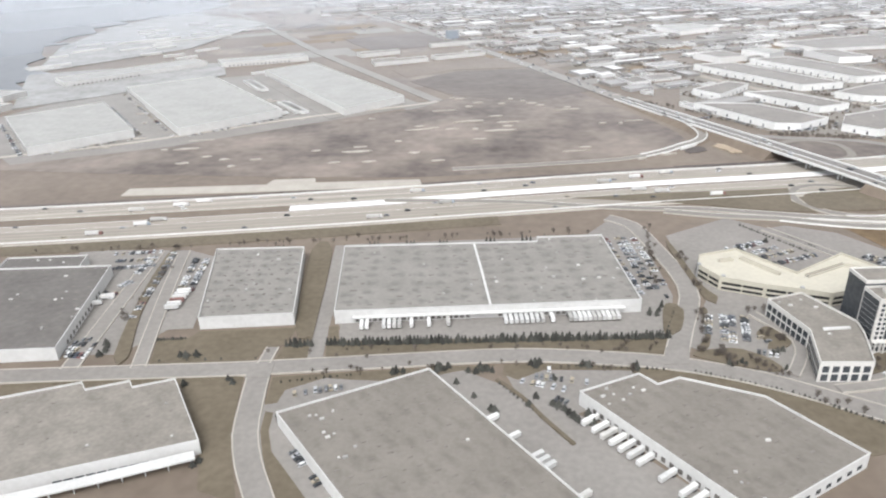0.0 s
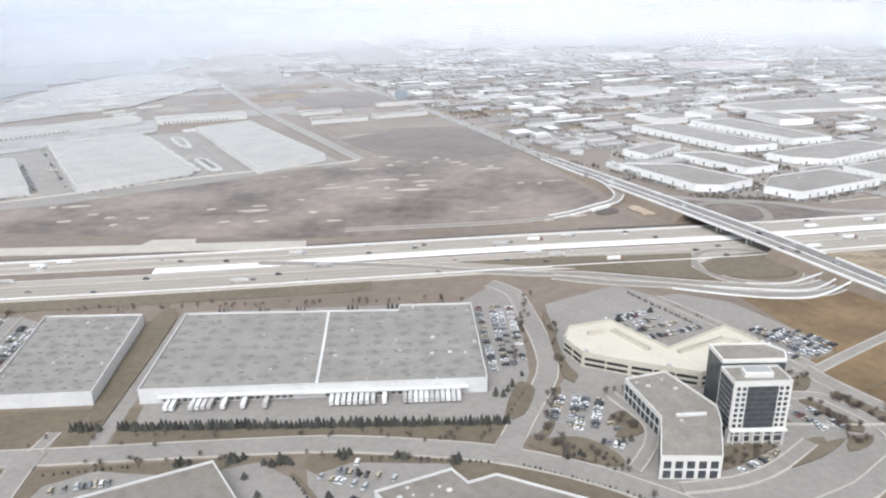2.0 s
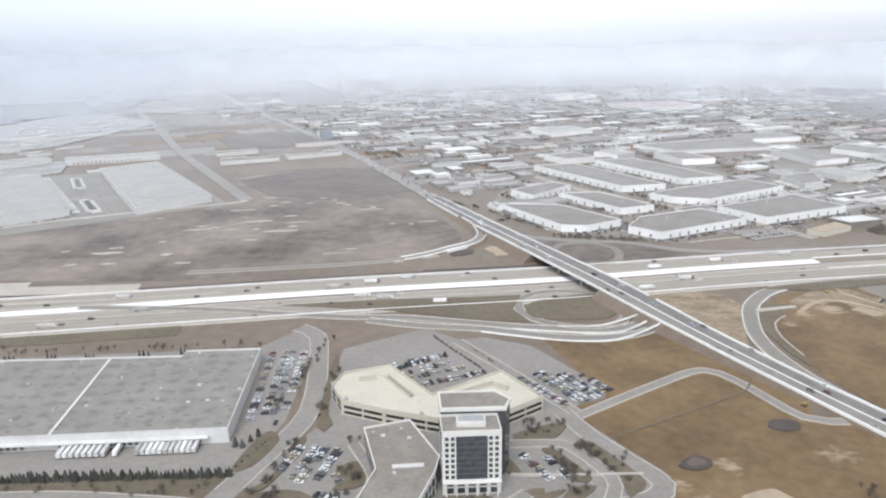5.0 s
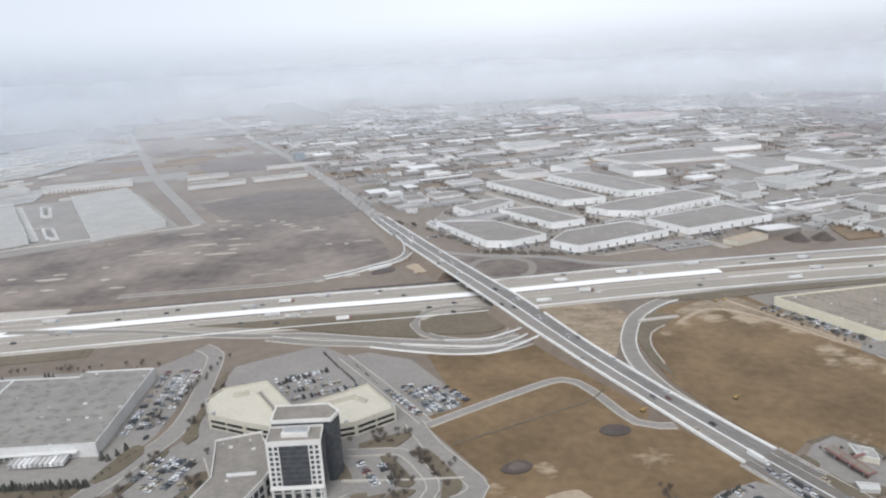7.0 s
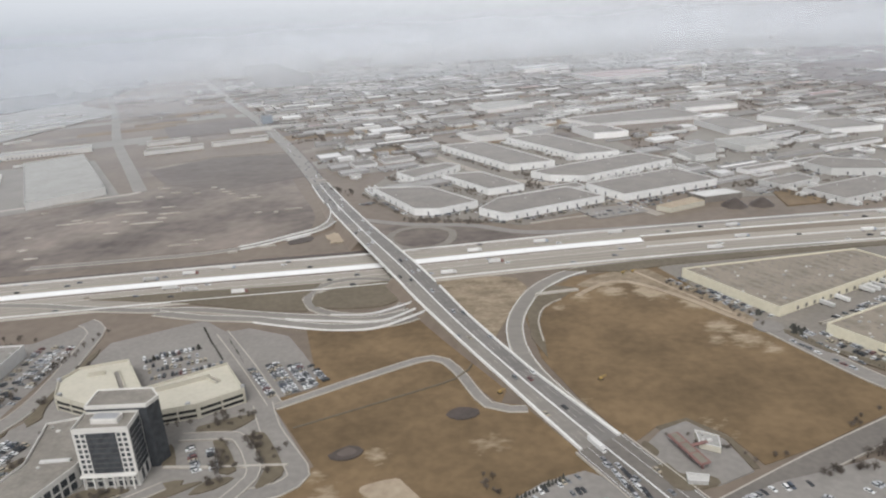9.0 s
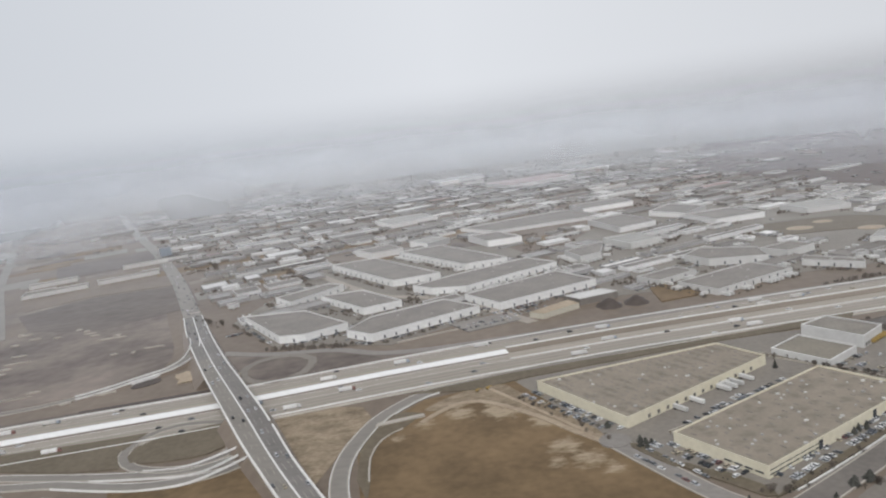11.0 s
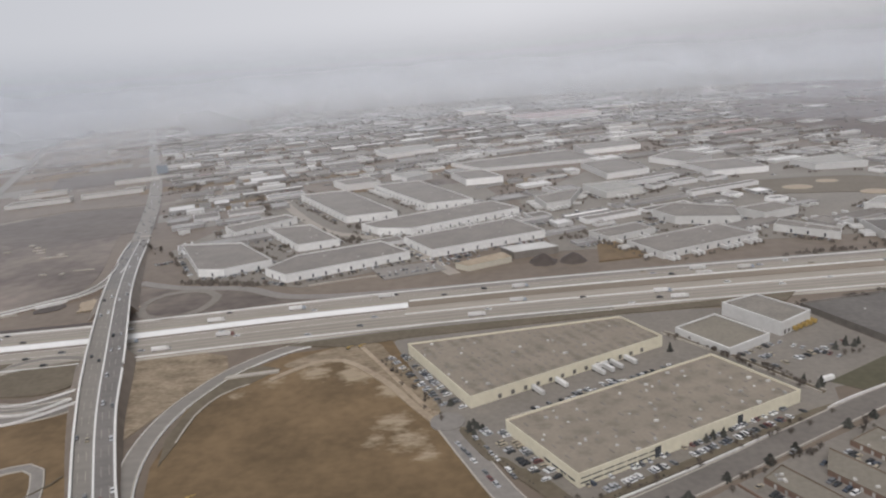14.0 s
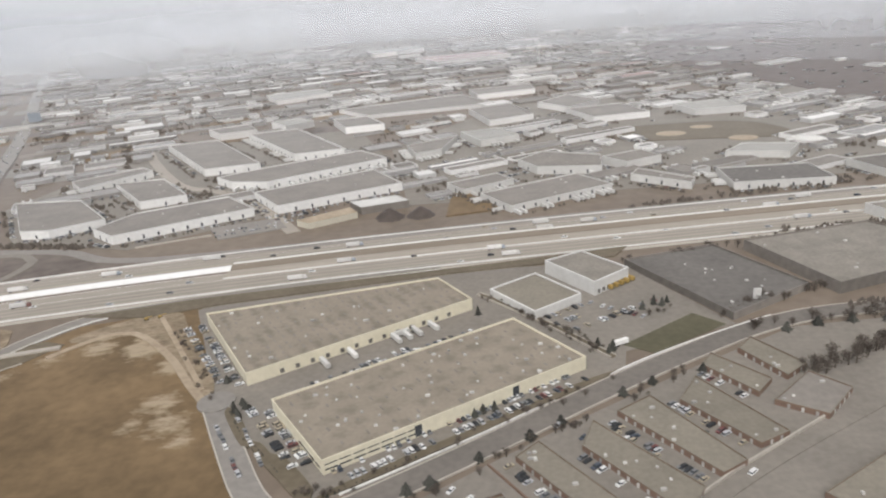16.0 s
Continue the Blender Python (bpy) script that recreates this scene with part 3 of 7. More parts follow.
road(MAIN[13:], 22, M["dark_asphalt"], 0.15, "dark asphalt arterial road", M["kerb"], lines=((0, 0.6), (5.5, 0.15), (-5.5, 0.15), (9.8, 0.2), (-9.8, 0.2)))
road([(370, 276), (417, 305), (463, 331), (500, 352), (535, 373), (570, 395), (611, 419), (656, 440), (704, 447), (820, 448)], 10, M["dark_asphalt"], 0.16, "dark asphalt street with a pale kerb", M["kerb"])
road([(436, 407), (449, 379), (461, 355.5), (474.5, 338.5), (484, 327), (500, 305), (530, 258)], 9, M["asphalt"], 0.15, "grey asphalt street with parked cars", M["kerb"])
road([(210, 347), (250, 374), (274, 387), (286, 375), (300, 345), (316, 341)], 4.6, M["asphalt"], 0.14, "grey asphalt lane round a field", M["kerb"])
road([(204, 350), (212.5, 331), (226, 311), (231.5, 301), (226, 293.2), (213.6, 288.7), (201.6, 280), (190, 271), (172, 262), (152, 252)], 8, M["asphalt"], 0.14, "grey asphalt drive round an office tower", M["kerb"])
road([(-140.5, 286), (-154, 350), (-163, 399)], 6, M["asphalt"], 0.12, "grey asphalt drive between warehouses", M["kerb"])
road([(161, 422), (187, 384), (209, 350)], 6, M["asphalt"], 0.13, "grey asphalt drive between car parks", M["kerb"])
road([(-60, 474), (20, 469), (64, 461), (101, 455.5), (135, 453.5), (171, 445), (205, 437.8), (236, 434.6), (252, 438), (264, 446)], 6.5, M["ramp"], 0.13, "grey entry ramp beside a freeway", M["kerb"], lines=((2.9, 0.3), (-2.9, 0.3)))
road([(112, 451), (141, 442.5), (174, 437.5), (195, 430.5), (220, 424.6), (244, 425.2), (258, 430.5), (270, 440)], 7, M["ramp"], 0.135, "grey exit ramp beside a freeway", M["kerb"], lines=((3.1, 0.3), (-3.1, 0.3)))
road([(252, 476), (238, 490), (214, 492), (200.5, 482), (196.5, 468), (199.5, 456), (209, 445), (225, 438.5), (240, 438.5), (252, 447), (256, 462)], 5.5, M["ramp"], 0.12, "pale oval loop ramp", M["kerb"], closed=True)
road([(231, 572), (238, 590), (258, 595), (276, 582), (274, 556), (258, 545), (240, 552)], 6, M["old_asphalt"], 0.12, "grey asphalt loop ramp", None, closed=True)
road([(205, 620), (240, 604), (290, 594), (331, 572), (408, 572), (593, 592), (790, 606)], 8, M["asphalt"], 0.11, "grey asphalt entry ramp", None)
road([(520, 526), (470, 519), (418, 509), (376, 499.5), (352, 492), (331, 470), (320.5, 447), (314.5, 422), (315, 396), (321, 371), (333, 344), (347, 318)], 7.5, M["ramp"], 0.14, "grey asphalt exit ramp round a field", M["kerb"], lines=((4.2, 0.35), (-4.2, 0.35)))
sheet("bare_ground", [(352, 470), (372, 487), (394, 492), (404, 476), (426, 436), (433, 414), (424, 418), (404, 447), (381, 470), (366, 466)], M["patchy"], 0.1, "worn sandy earth at a field edge", "bare ground", soft=True, step=4)
sheet("ditch", [(330, 468), (321, 438), (322, 404), (328, 384), (328, 401), (327, 423), (331, 441), (341, 451), (352, 466), (342, 470)], M["lawn"], 0.11, "dark grassy ditch beside a ramp", "ditch")
road([(341, 451), (331, 441), (326.5, 423), (327.5, 401)], 0.8, M["kerb"], 0.16, "pale kerb beside a ditch", name="kerb_line")
road([(-37, 750), (-102, 862), (-216, 1060), (-345, 1310), (-510, 1620), (-640, 1860)], 13, M["asphalt"], 0.13, "straight grey distant road")
FALLOW = [(860, 1430), (898, 1156), (930, 1000), (948, 850), (1250, 850), (2100, 1200), (1800, 2200), (1100, 2000)]
sheet("field", FALLOW, M["brown_wood"], 0.06, "dark brown fallow land far off")
road([(430, 600), (402, 649), (357, 708), (313, 740), (260, 830), (217, 922), (98, 1183), (-110, 1597)], 9, M["freeway"], 0.13, "straight grey distant road")


# ---- buildings ----
def inside(x, y, q):
    return sum((a[1] > y) != (d[1] > y) and x < (d[0] - a[0]) * (y - a[1]) / (d[1] - a[1]) + a[0] for a, d in zip(q, q[1:] + q[:1])) % 2 == 1


def building(name, pts, h, wall, roof, label, category="warehouse", group="", parapet=0.7, units=0, coping=None, seed=1, rim=0.6):
    """Walls side by side, a roof deck below a parapet with coping, and rooftop units."""
    pts = ccw(pts)
    c = Vector((sum(p[0] for p in pts) / len(pts), sum(p[1] for p in pts) / len(pts)))
    b = thing(name, (c.x, c.y, 0), label, category, group)
    q = [(p[0] - c.x, p[1] - c.y) for p in pts]
    inn = inset(q, 0.45)
    n = len(q)
    for i in range(n):
        a, d, ai, di = q[i], q[(i + 1) % n], inn[i], inn[(i + 1) % n]
        v = [(*a, -0.3), (*d, -0.3), (*d, h), (*a, h), (*ai, -0.3), (*di, -0.3), (*di, h), (*ai, h)]
        part("wall", data("wall", v, [(0, 1, 2, 3), (5, 4, 7, 6), (3, 2, 6, 7)], wall), b)
    r = inset(q, 0.4)
    part("roof", data("roof", [(*p, h - parapet) for p in r], [tuple(range(n))], roof), b)
    o, i2 = inset(q, -0.12), inset(q, rim)
    for i in range(n):
        j = (i + 1) % n
        v = [(*o[i], h), (*o[j], h), (*i2[j], h), (*i2[i], h)]
        v += [(x, y, z + 0.16) for x, y, z in v]
        part("coping", data("coping", v, [(4, 5, 6, 7), (0, 1, 5, 4), (2, 3, 7, 6)], coping or M["white"]), b)
    rng = random.Random(seed)
    if units:
        lo = [min(p[k] for p in q) for k in (0, 1)]
        hi = [max(p[k] for p in q) for k in (0, 1)]
        made = 0
        for _ in range(units * 12):
            x, y = (rng.uniform(lo[k], hi[k]) for k in (0, 1))
            if made < units and inside(x, y, inset(q, 3.0)):
                part("rooftop_unit", RTU[rng.randrange(3)], b, at=(x, y, h - parapet), turn=rng.choice((0.0, 0.05, 1.62)))
                made += 1
    return b, q


def unit_data(sx, sy, sz):
    me = box_data("rooftop_unit", sx, sy, sz, M["rtu"], 0, bevel=0.12)
    return me


RTU = [unit_data(1.2, 0.9, 0.6), unit_data(0.9, 0.8, 0.4), unit_data(1.7, 1.0, 0.7)]


def roof_dashes(b, q, z, u, rows, pitch, seed=1, k0=1.0):
    """Rows of small dark dashes over a roof deck, modelled as low boxes along direction u."""
    r = random.Random(seed)
    u = Vector(u).normalized()
    w = Vector((-u.y, u.x))
    v, f = [], []
    reach = max(math.hypot(*p) for p in q)
    safe = inset(q, 2.5)
    for i in range(-rows * 3, rows * 3):
        for j in range(-80, 80):
            c = u * (j * pitch + (i % 2) * pitch * 0.4 + r.uniform(-0.8, 0.8)) + w * (i * reach * 2 / (rows * 2.2) + r.uniform(-0.5, 0.5))
            if c.length > reach or not inside(c.x, c.y, safe) or r.random() < 0.25:
                continue
            a, d, n = u * r.uniform(0.35, 0.9) * k0, w * r.uniform(0.2, 0.4), len(v)
            base = [c - a - d, c + a - d, c + a + d, c - a + d]
            v += [(p.x, p.y, z - 0.02) for p in base] + [(p.x, p.y, z + 0.18) for p in base]
            f += [(n + 4, n + 5, n + 6, n + 7)] + [(n + k, n + (k + 1) % 4, n + 4 + (k + 1) % 4, n + 4 + k) for k in range(4)]
    ob = part("hatch_grid", data("hatch_grid", v, f, M["brown_roof"]), b, "small dark dashes in rows across a roof")
    ob["kind"] = "stuff"
# ---- overpass ----
HALF = ((745, 7.6), (700, 8.4), (657, 8.6), (584, 8.6), (545, 9.0), (485, 9.3), (455, 9.0), (421, 7.9), (368, 7.3), (316, 8.6))


def half_width(y):
    """Half the road's width where it passes y: narrow at both ends, wide over the freeway."""
    return float(np.interp(-y, [-p[0] for p in HALF], [p[1] for p in HALF]))


def beside(line, side, shift=0.0):
    """The line moved sideways to the road's edge (side 1 or -1), and shift metres further out."""
    out = []
    for i, p in enumerate(line):
        d = line[min(i + 1, len(line) - 1)] - line[max(i - 1, 0)]
        w = side * (half_width(p.y) + shift)
        n = Vector((-d.y, d.x, 0)).normalized()
        out.append(p + n * w)
    return out


def overpass():
    line = [Vector(p) for p in curve(MAIN[6:14], 7.0)]
    deck = thing("overpass", (0, 0, 0), "concrete road overpass on embankments across a freeway", "overpass", kind="structure")
    a, b = beside(line, 1), beside(line, -1)
    v = [(p.x, p.y, p.z + h) for q in zip(a, b) for p in q for h in (-0.25, 0.2)]
    f = [(4 * i + 1, 4 * i + 3, 4 * i + 7, 4 * i + 5) for i in range(len(line) - 1)] + [(4 * i, 4 * i + 4, 4 * i + 6, 4 * i + 2) for i in range(len(line) - 1)]
    part("deck", data("deck", v, f, M["deck_asphalt"]), deck, "dark asphalt road deck")
    pale = [(p, w) for p, w in zip(line, b) if p.y < 600]
    v = [(q.x, q.y, q.z + 0.21) for p, w in pale for q in (p + (w - p).normalized() * 0.5, w)]
    part("carriageway", data("carriageway", v, [(2 * i, 2 * i + 1, 2 * i + 3, 2 * i + 2)[::-1] for i in range(len(pale) - 1)], M["ramp"]), deck, "paler worn carriageway")
    for side in (1, -1):
        edge = beside(line, side, 0.1)
        runs = [[p for p in edge if p.y > 470], [p for p in edge if p.y <= 470]] if side == 1 else [[p for p in edge if p.y > 662], [p for p in edge if p.y < 634]]
        for run in runs:
            part("parapet", data("parapet", *strip(run, 0.45, -0.45, 1.1), M["barrier"]), deck, "pale concrete parapet")
        for o in (2.6, 5.4):
            lane_edge = beside([p for p in line if half_width(p.y) > o + 1.2], side, 0)
            inner = [p - (p - c).normalized() * ((p - c).length - o) for p, c in zip(lane_edge, [p for p in line if half_width(p.y) > o + 1.2])]
            for k in range(0, len(inner) - 1, 2):
                part("lane_line", data("lane_line", *strip(inner[k:k + 2], 0.07, -0.07, 0.22), M["kerb"]), deck)
    part("median", data("median", *strip(line, 0.4, -0.4, 0.42), M["barrier"]), deck, "pale concrete median kerb")
    for lo, hi in ((300, 486), (549, 760)):
        seg = [p for p in line if lo < p.y < hi]
        v, f = [], []
        for i, p in enumerate(seg):
            d = seg[min(i + 1, len(seg) - 1)] - seg[max(i - 1, 0)]
            s = Vector((-d.y, d.x, 0)).normalized()
            e = half_width(p.y) + 0.5
            for o, h in ((e + 0.8 * p.z, -0.3), (e, p.z - 0.05), (-e, p.z - 0.05), (-e - 1.2 * p.z, -0.3)):
                v.append((p.x + s.x * o, p.y + s.y * o, h))
        for i in range(len(seg) - 1):
            f += [(4 * i + j + 1, 4 * i + 5 + j, 4 * i + 4 + j, 4 * i + j) for j in range(3)]
        n = len(v)
        f += [(3, 2, 1, 0), (n - 4, n - 3, n - 2, n - 1)]
        part("embankment", data("embankment", v, f, M["ground"]), deck, "grassy brown embankment")
    span = [p for p in line if 478 < p.y < 556]
    for o in (-7, -3.5, 0, 3.5, 7):
        low = [p - Vector((0, 0, 1.1)) for p in span]
        part("girder", data("girder", *strip(low, o + 0.3, o - 0.3, 0.9), M["barrier"]), deck)
    for x, y in ((244, 505), (233.5, 529)):
        for o in (-6, -2, 2, 6):
            part("pier", box_data("pier", 0.9, 0.9, 4.6, M["barrier"], -0.2, bevel=0.15), deck, at=(x + 0.9 * o, y + 0.42 * o, 0))


overpass()


def bank_ramp(pts, half):
    """A ramp coming down from the overpass on its own earth bank, with a barrier on each side."""
    line = [Vector(p) for p in curve(pts, 5.0)]
    ramp = thing("ramp", (0, 0, 0), "curving grey ramp on an earth bank with pale barriers", "ramp", kind="structure")
    part("carriageway", data("carriageway", *strip(line, half, -half, 0.16), M["ramp"]), ramp, "grey asphalt carriageway")
    for o in (half, -half):
        part("barrier", data("barrier", *strip([p for p in line if p.y > 560], o + 0.35, o - 0.35, 0.95), M["barrier"]), ramp, "pale concrete barrier")
        part("kerb", data("kerb", *strip([p for p in line if p.y < 563], o + 0.25, o - 0.25, 0.3), M["kerb"]), ramp, "dull concrete kerb")
    v, f = [], []
    for i, p in enumerate(line):
        d = line[min(i + 1, len(line) - 1)] - line[max(i - 1, 0)]
        n = Vector((-d.y, d.x, 0)).normalized()
        e = half + 0.6
        v += [(p.x + n.x * o, p.y + n.y * o, h) for o, h in ((e + 1.1 * p.z, -0.3), (e, p.z), (-e, p.z), (-e - 1.1 * p.z, -0.3))]
    for i in range(len(line) - 1):
        f += [(4 * i + j + 1, 4 * i + 5 + j, 4 * i + 4 + j, 4 * i + j) for j in range(3)]
    part("embankment", data("embankment", v, f, M["ground"]), ramp, "dull brown earth bank")


bank_ramp([(170.5, 664, 3.3), (178, 642, 3.6), (181.5, 622, 3.1), (181, 607, 2.4), (174, 594, 1.6), (159, 584, 0.9), (140, 570, 0.35), (118, 559, 0.1), (85, 550, 0.05), (-18, 536, 0.05)], 3.4)
for pts, w, h in (
        ([(268, 434, 3.4), (244, 421, 0.6), (220, 420.3, 0), (195, 426.6, 0), (174, 433.6, 0)], 0.6, 0.8),
        ([(262, 439, 2.6), (244, 429.6, 0.3), (219, 431.5, 0), (191, 436.4, 0)], 0.5, 0.8),
        ([(262, 449, 3.2), (237, 439.5, 0.2), (215, 440.5, 0)], 0.5, 0.6)):
    line = [Vector(p) for p in curve(pts, 5.0)]
    tagged(new("barrier", data("barrier", *strip(line, w / 2, -w / 2, h), M["barrier"])), "low pale concrete barrier along a ramp", "barrier", kind="structure")
sheet("pavement", [(-240, 488), (-37, 499), (-40, 514), (-112, 510), (-114, 519), (-143, 517), (-146, 507), (-240, 502)], M["kerb"], 0.1, "pale gravel pad beside a freeway")
sheet("culvert_wall", [(154, 576.5), (156, 575), (171, 586), (170, 588)], M["barrier"], 1.6, "pale concrete culvert head wall", "retaining wall")
sheet("culvert_wall", [(327, 456), (352, 461.5), (351.5, 464), (328, 459)], M["kerb"], 0.9, "pale concrete culvert head wall", "retaining wall")
# Flat dark patch on the ground just below the culvert wall.
sheet("drainage_basin", [(158, 575), (172, 583), (174, 572), (160, 566)], M["heap"], 0.06, "dark patch below a culvert wall beside a ramp", "basin", soft=True)
# Flat dark strip painting the shadow of a wall; no ditch is modelled.
road([(140, 534), (190, 540), (226, 545)], 3, M["heap"], 0.08, "dark strip painting a wall shadow above a freeway", name="ditch")

# ---- warehouses of the estate ----
DOOR = box_data("dock_door", 1.7, 0.14, 1.9, M["dark_roof"], 0.7)
WINDOWS = {}


def on_wall(b, q, i, s, z=0.0, out=0.0):
    """A place on wall i of an outline, s metres from its first corner, and the wall's turn."""
    a, d = Vector(q[i]), Vector(q[(i + 1) % len(q)])
    u = (d - a).normalized()
    p = a + u * s + Vector((u.y, -u.x)) * out
    return (p.x, p.y, z), math.atan2(u.y, u.x)


def wall_length(q, i):
    return math.dist(q[i], q[(i + 1) % len(q)])


def docks(b, q, i, s0, s1, pitch=3.0):
    s = s0
    while s < s1:
        at, turn = on_wall(b, q, i, s, 0, 0.05)
        part("dock_door", DOOR, b, at=at, turn=turn)
        s += pitch


def windows(b, q, i, z, w, h, pitch, s0=None, s1=None, material="glass", name="window"):
    key = (name, w, h, material)
    if key not in WINDOWS:
        WINDOWS[key] = box_data(name, w, 0.16, h, M[material])
    n = wall_length(q, i)
    s0, s1 = s0 if s0 is not None else pitch * 0.6, s1 if s1 is not None else n - pitch * 0.4
    k = max(1, int((s1 - s0) / pitch))
    for j in range(k):
        at, turn = on_wall(b, q, i, s0 + (j + 0.5) * (s1 - s0) / k, z, 0.04)
        part(name, WINDOWS[key], b, at=at, turn=turn)


def edge_to(q, b, x, y):
    """The index of the wall whose middle lies nearest to a place in the plan."""
    c = b.location
    return min(range(len(q)), key=lambda i: math.dist(((q[i][0] + q[(i + 1) % len(q)][0]) / 2 + c.x, (q[i][1] + q[(i + 1) % len(q)][1]) / 2 + c.y), (x, y)))


WH = "warehouses of the estate"
wh_a, qa = building("warehouse", [(-65.5, 320.5), (71.8, 329.8), (66, 402), (31, 400), (30.5, 394.5), (-72, 390.5)], 6.5, M["white"], M["long_roof"], "long white warehouse with a grey gravel roof and loading docks", units=22, group=WH)
front = edge_to(qa, wh_a, 6, 327)
docks(wh_a, qa, front, 10, 62, 2.6)
docks(wh_a, qa, front, 74, 128, 2.6)
ca = wh_a.location
seam = [Vector((4 - ca.x, 326.2 - ca.y, 5.9)), Vector((0.5 - ca.x, 361 - ca.y, 5.9)), Vector((-3 - ca.x, 392.4 - ca.y, 5.9))]
part("roof_seam", data("roof_seam", *strip(seam, 0.55, -0.55, 0.35), M["white"]), wh_a, "white raised fire wall across the roof")
canopy_line = [Vector((*on_wall(wh_a, qa, front, s, 0, 1.0)[0][:2], 3.3)) for s in (8, 40, 80, 130)]
part("dock_canopy", data("dock_canopy", *strip(canopy_line, 1.0, -1.0, 0.3), M["white"]), wh_a, "white canopy over the loading docks")
wh_b, qb = building("warehouse", [(-125.5, 316.2), (-83.6, 319.8), (-94, 391), (-141, 389)], 6, M["white"], M["long_roof"], "white warehouse with a grey flat roof beside a lawn", units=7, group=WH, seed=2)
wh_c, qc = building("warehouse", [(-177, 292), (-190, 370), (-262, 366), (-258, 286)], 6, M["white"], M["dark_roof"], "white warehouse with a dark flat roof", units=12, group=WH, seed=3)
docks(wh_c, qc, edge_to(qc, wh_c, -184, 330), 12, 60, 4)
building("warehouse", [(-207, 370), (-210, 385), (-252, 382), (-250, 368)], 5, M["white"], M["dark_roof"], "low white annex behind a warehouse", units=3, group=WH, seed=31)
wh_d, qd = building("warehouse", [(-192, 254), (-153.6, 268.3), (-150, 263.6), (-135.3, 269.2), (-132.6, 265.2), (-118.2, 270.5), (-96.5, 235), (-153, 214.6), (-210, 194)], 6, M["white"], M["roof"], "white warehouse with a stained grey roof", units=6, group=WH, seed=4)
windows(wh_d, qd, edge_to(qd, wh_d, -126, 226), 1.2, 2.8, 0.7, 3.2, 14, 44)
line = [Vector((-97, 231, 3.0)), Vector((-124, 220, 3.0)), Vector((-152, 209.5, 3.0))]
can = thing("dock_shelter", (0, 0, 0), "long white shelter roof before a loading dock", "canopy")
part("shelter_roof", data("shelter_roof", *strip(line, 2.2, -2.2, 0.3), M["white"]), can)
for k in range(9):
    part("post", box_data("post", 0.3, 0.3, 3.0, M["white"]), can, at=(-98 - 6.6 * k, 229.5 - 2.63 * k, 0))
wh_e, qe = building("warehouse", [(-74, 250), (-21, 277), (52, 177), (0, 150)], 6, M["white"], M["yard_roof"], "large warehouse with a grey gravel roof", units=5, group=WH, seed=5)
docks(wh_e, qe, edge_to(qe, wh_e, 15, 227), 20, 110, 4)
wh_f, qf = building("warehouse", [(34.6, 262.2), (58.4, 273.6), (63.8, 266.9), (72.9, 271), (100, 259.4), (121.5, 229.5), (78, 203)], 6, M["white"], M["yard_roof"], "warehouse with a stepped grey gravel roof", units=4, group=WH, seed=6)
docks(wh_f, qf, edge_to(qf, wh_f, 55, 231), 8, 60, 3.4)
windows(wh_f, qf, edge_to(qf, wh_f, 100, 216), 1.5, 2.2, 1.6, 5)
for b, spots in ((wh_e, ((-61.7, 248.5), (-59.5, 249.1), (-57, 246.8), (-55, 239.7), (-51.4, 239.2), (-53.2, 237.2), (-43.2, 232.6), (-47.8, 227.4), (-45.7, 227.4))),
                 (wh_f, ((44.7, 264.4), (46.7, 261.2), (42.6, 259.8), (52.5, 261), (54.7, 265.2), (57.8, 263.4), (49.5, 257.8), (44.1, 255.5)))):
    for k, (x, y) in enumerate(spots):
        part("rooftop_unit", RTU[k % 3], b, at=(x - b.location.x, y - b.location.y, 5.28), turn=0.45)
b1, qb1 = building("warehouse", [(413, 477), (445, 419.5), (534, 472), (519, 499)], 5.5, M["beige"], M["band_roof"], "beige warehouse with a grey roof beside a freeway", units=20, group=WH, coping=M["beige"], seed=7)
docks(b1, qb1, edge_to(qb1, b1, 490, 446), 14, 92, 6.4)
b2, qb2 = building("warehouse", [(459, 400), (482, 363), (573, 414), (550, 450)], 5.5, M["beige"], M["spot_roof"], "beige warehouse with a grey roof and many rooftop units", units=46, group=WH, coping=M["beige"], seed=8)
face = edge_to(qb2, b2, 527, 388)
windows(b2, qb2, face, 1.5, 4.1, 0.5, 4.2, 0.5, 34)
windows(b2, qb2, face, 3.4, 4.1, 0.35, 4.2, 0.5, 34)
windows(b2, qb2, face, 0.4, 2.6, 4.2, 30, 14, 92, "glass", "entrance")
windows(b2, qb2, edge_to(qb2, b2, 470, 381), 1.5, 3.6, 0.7, 4.2, 24, 42)
bx, qbx = building("warehouse", [(543, 484), (560, 457), (583, 472), (566, 499)], 4.2, M["white"], M["brick_roof"], "low white depot with a grey flat roof", seed=9, group=WH, rim=1.1, coping=M["park_white"])
by, qby = building("warehouse", [(572, 507), (590, 477), (609, 491), (592, 517)], 7, M["white"], M["roof"], "tall white depot with a grey roof", seed=10, group=WH, rim=1.0, coping=M["park_white"])
docks(by, qby, edge_to(qby, by, 600, 484), 3, 22, 3.2)
building("warehouse", [(612, 510), (640, 444), (683, 468), (660, 522)], 3.4, M["brown_roof"], M["dark_roof"], "low building with a wide dark flat roof", units=12, seed=11, group=WH, coping=M["brown_roof"])
building("warehouse", [(675, 519), (693, 461), (772, 487), (746, 534)], 5.5, M["brown_roof"], M["roof"], "low building with a wide grey roof", units=5, seed=12, group=WH, coping=M["brown_roof"])
building("warehouse", [(760, 560), (775, 510), (860, 530), (850, 575)], 6, M["white"], M["roof"], "low building with a wide grey roof", units=5, seed=13, group=WH)

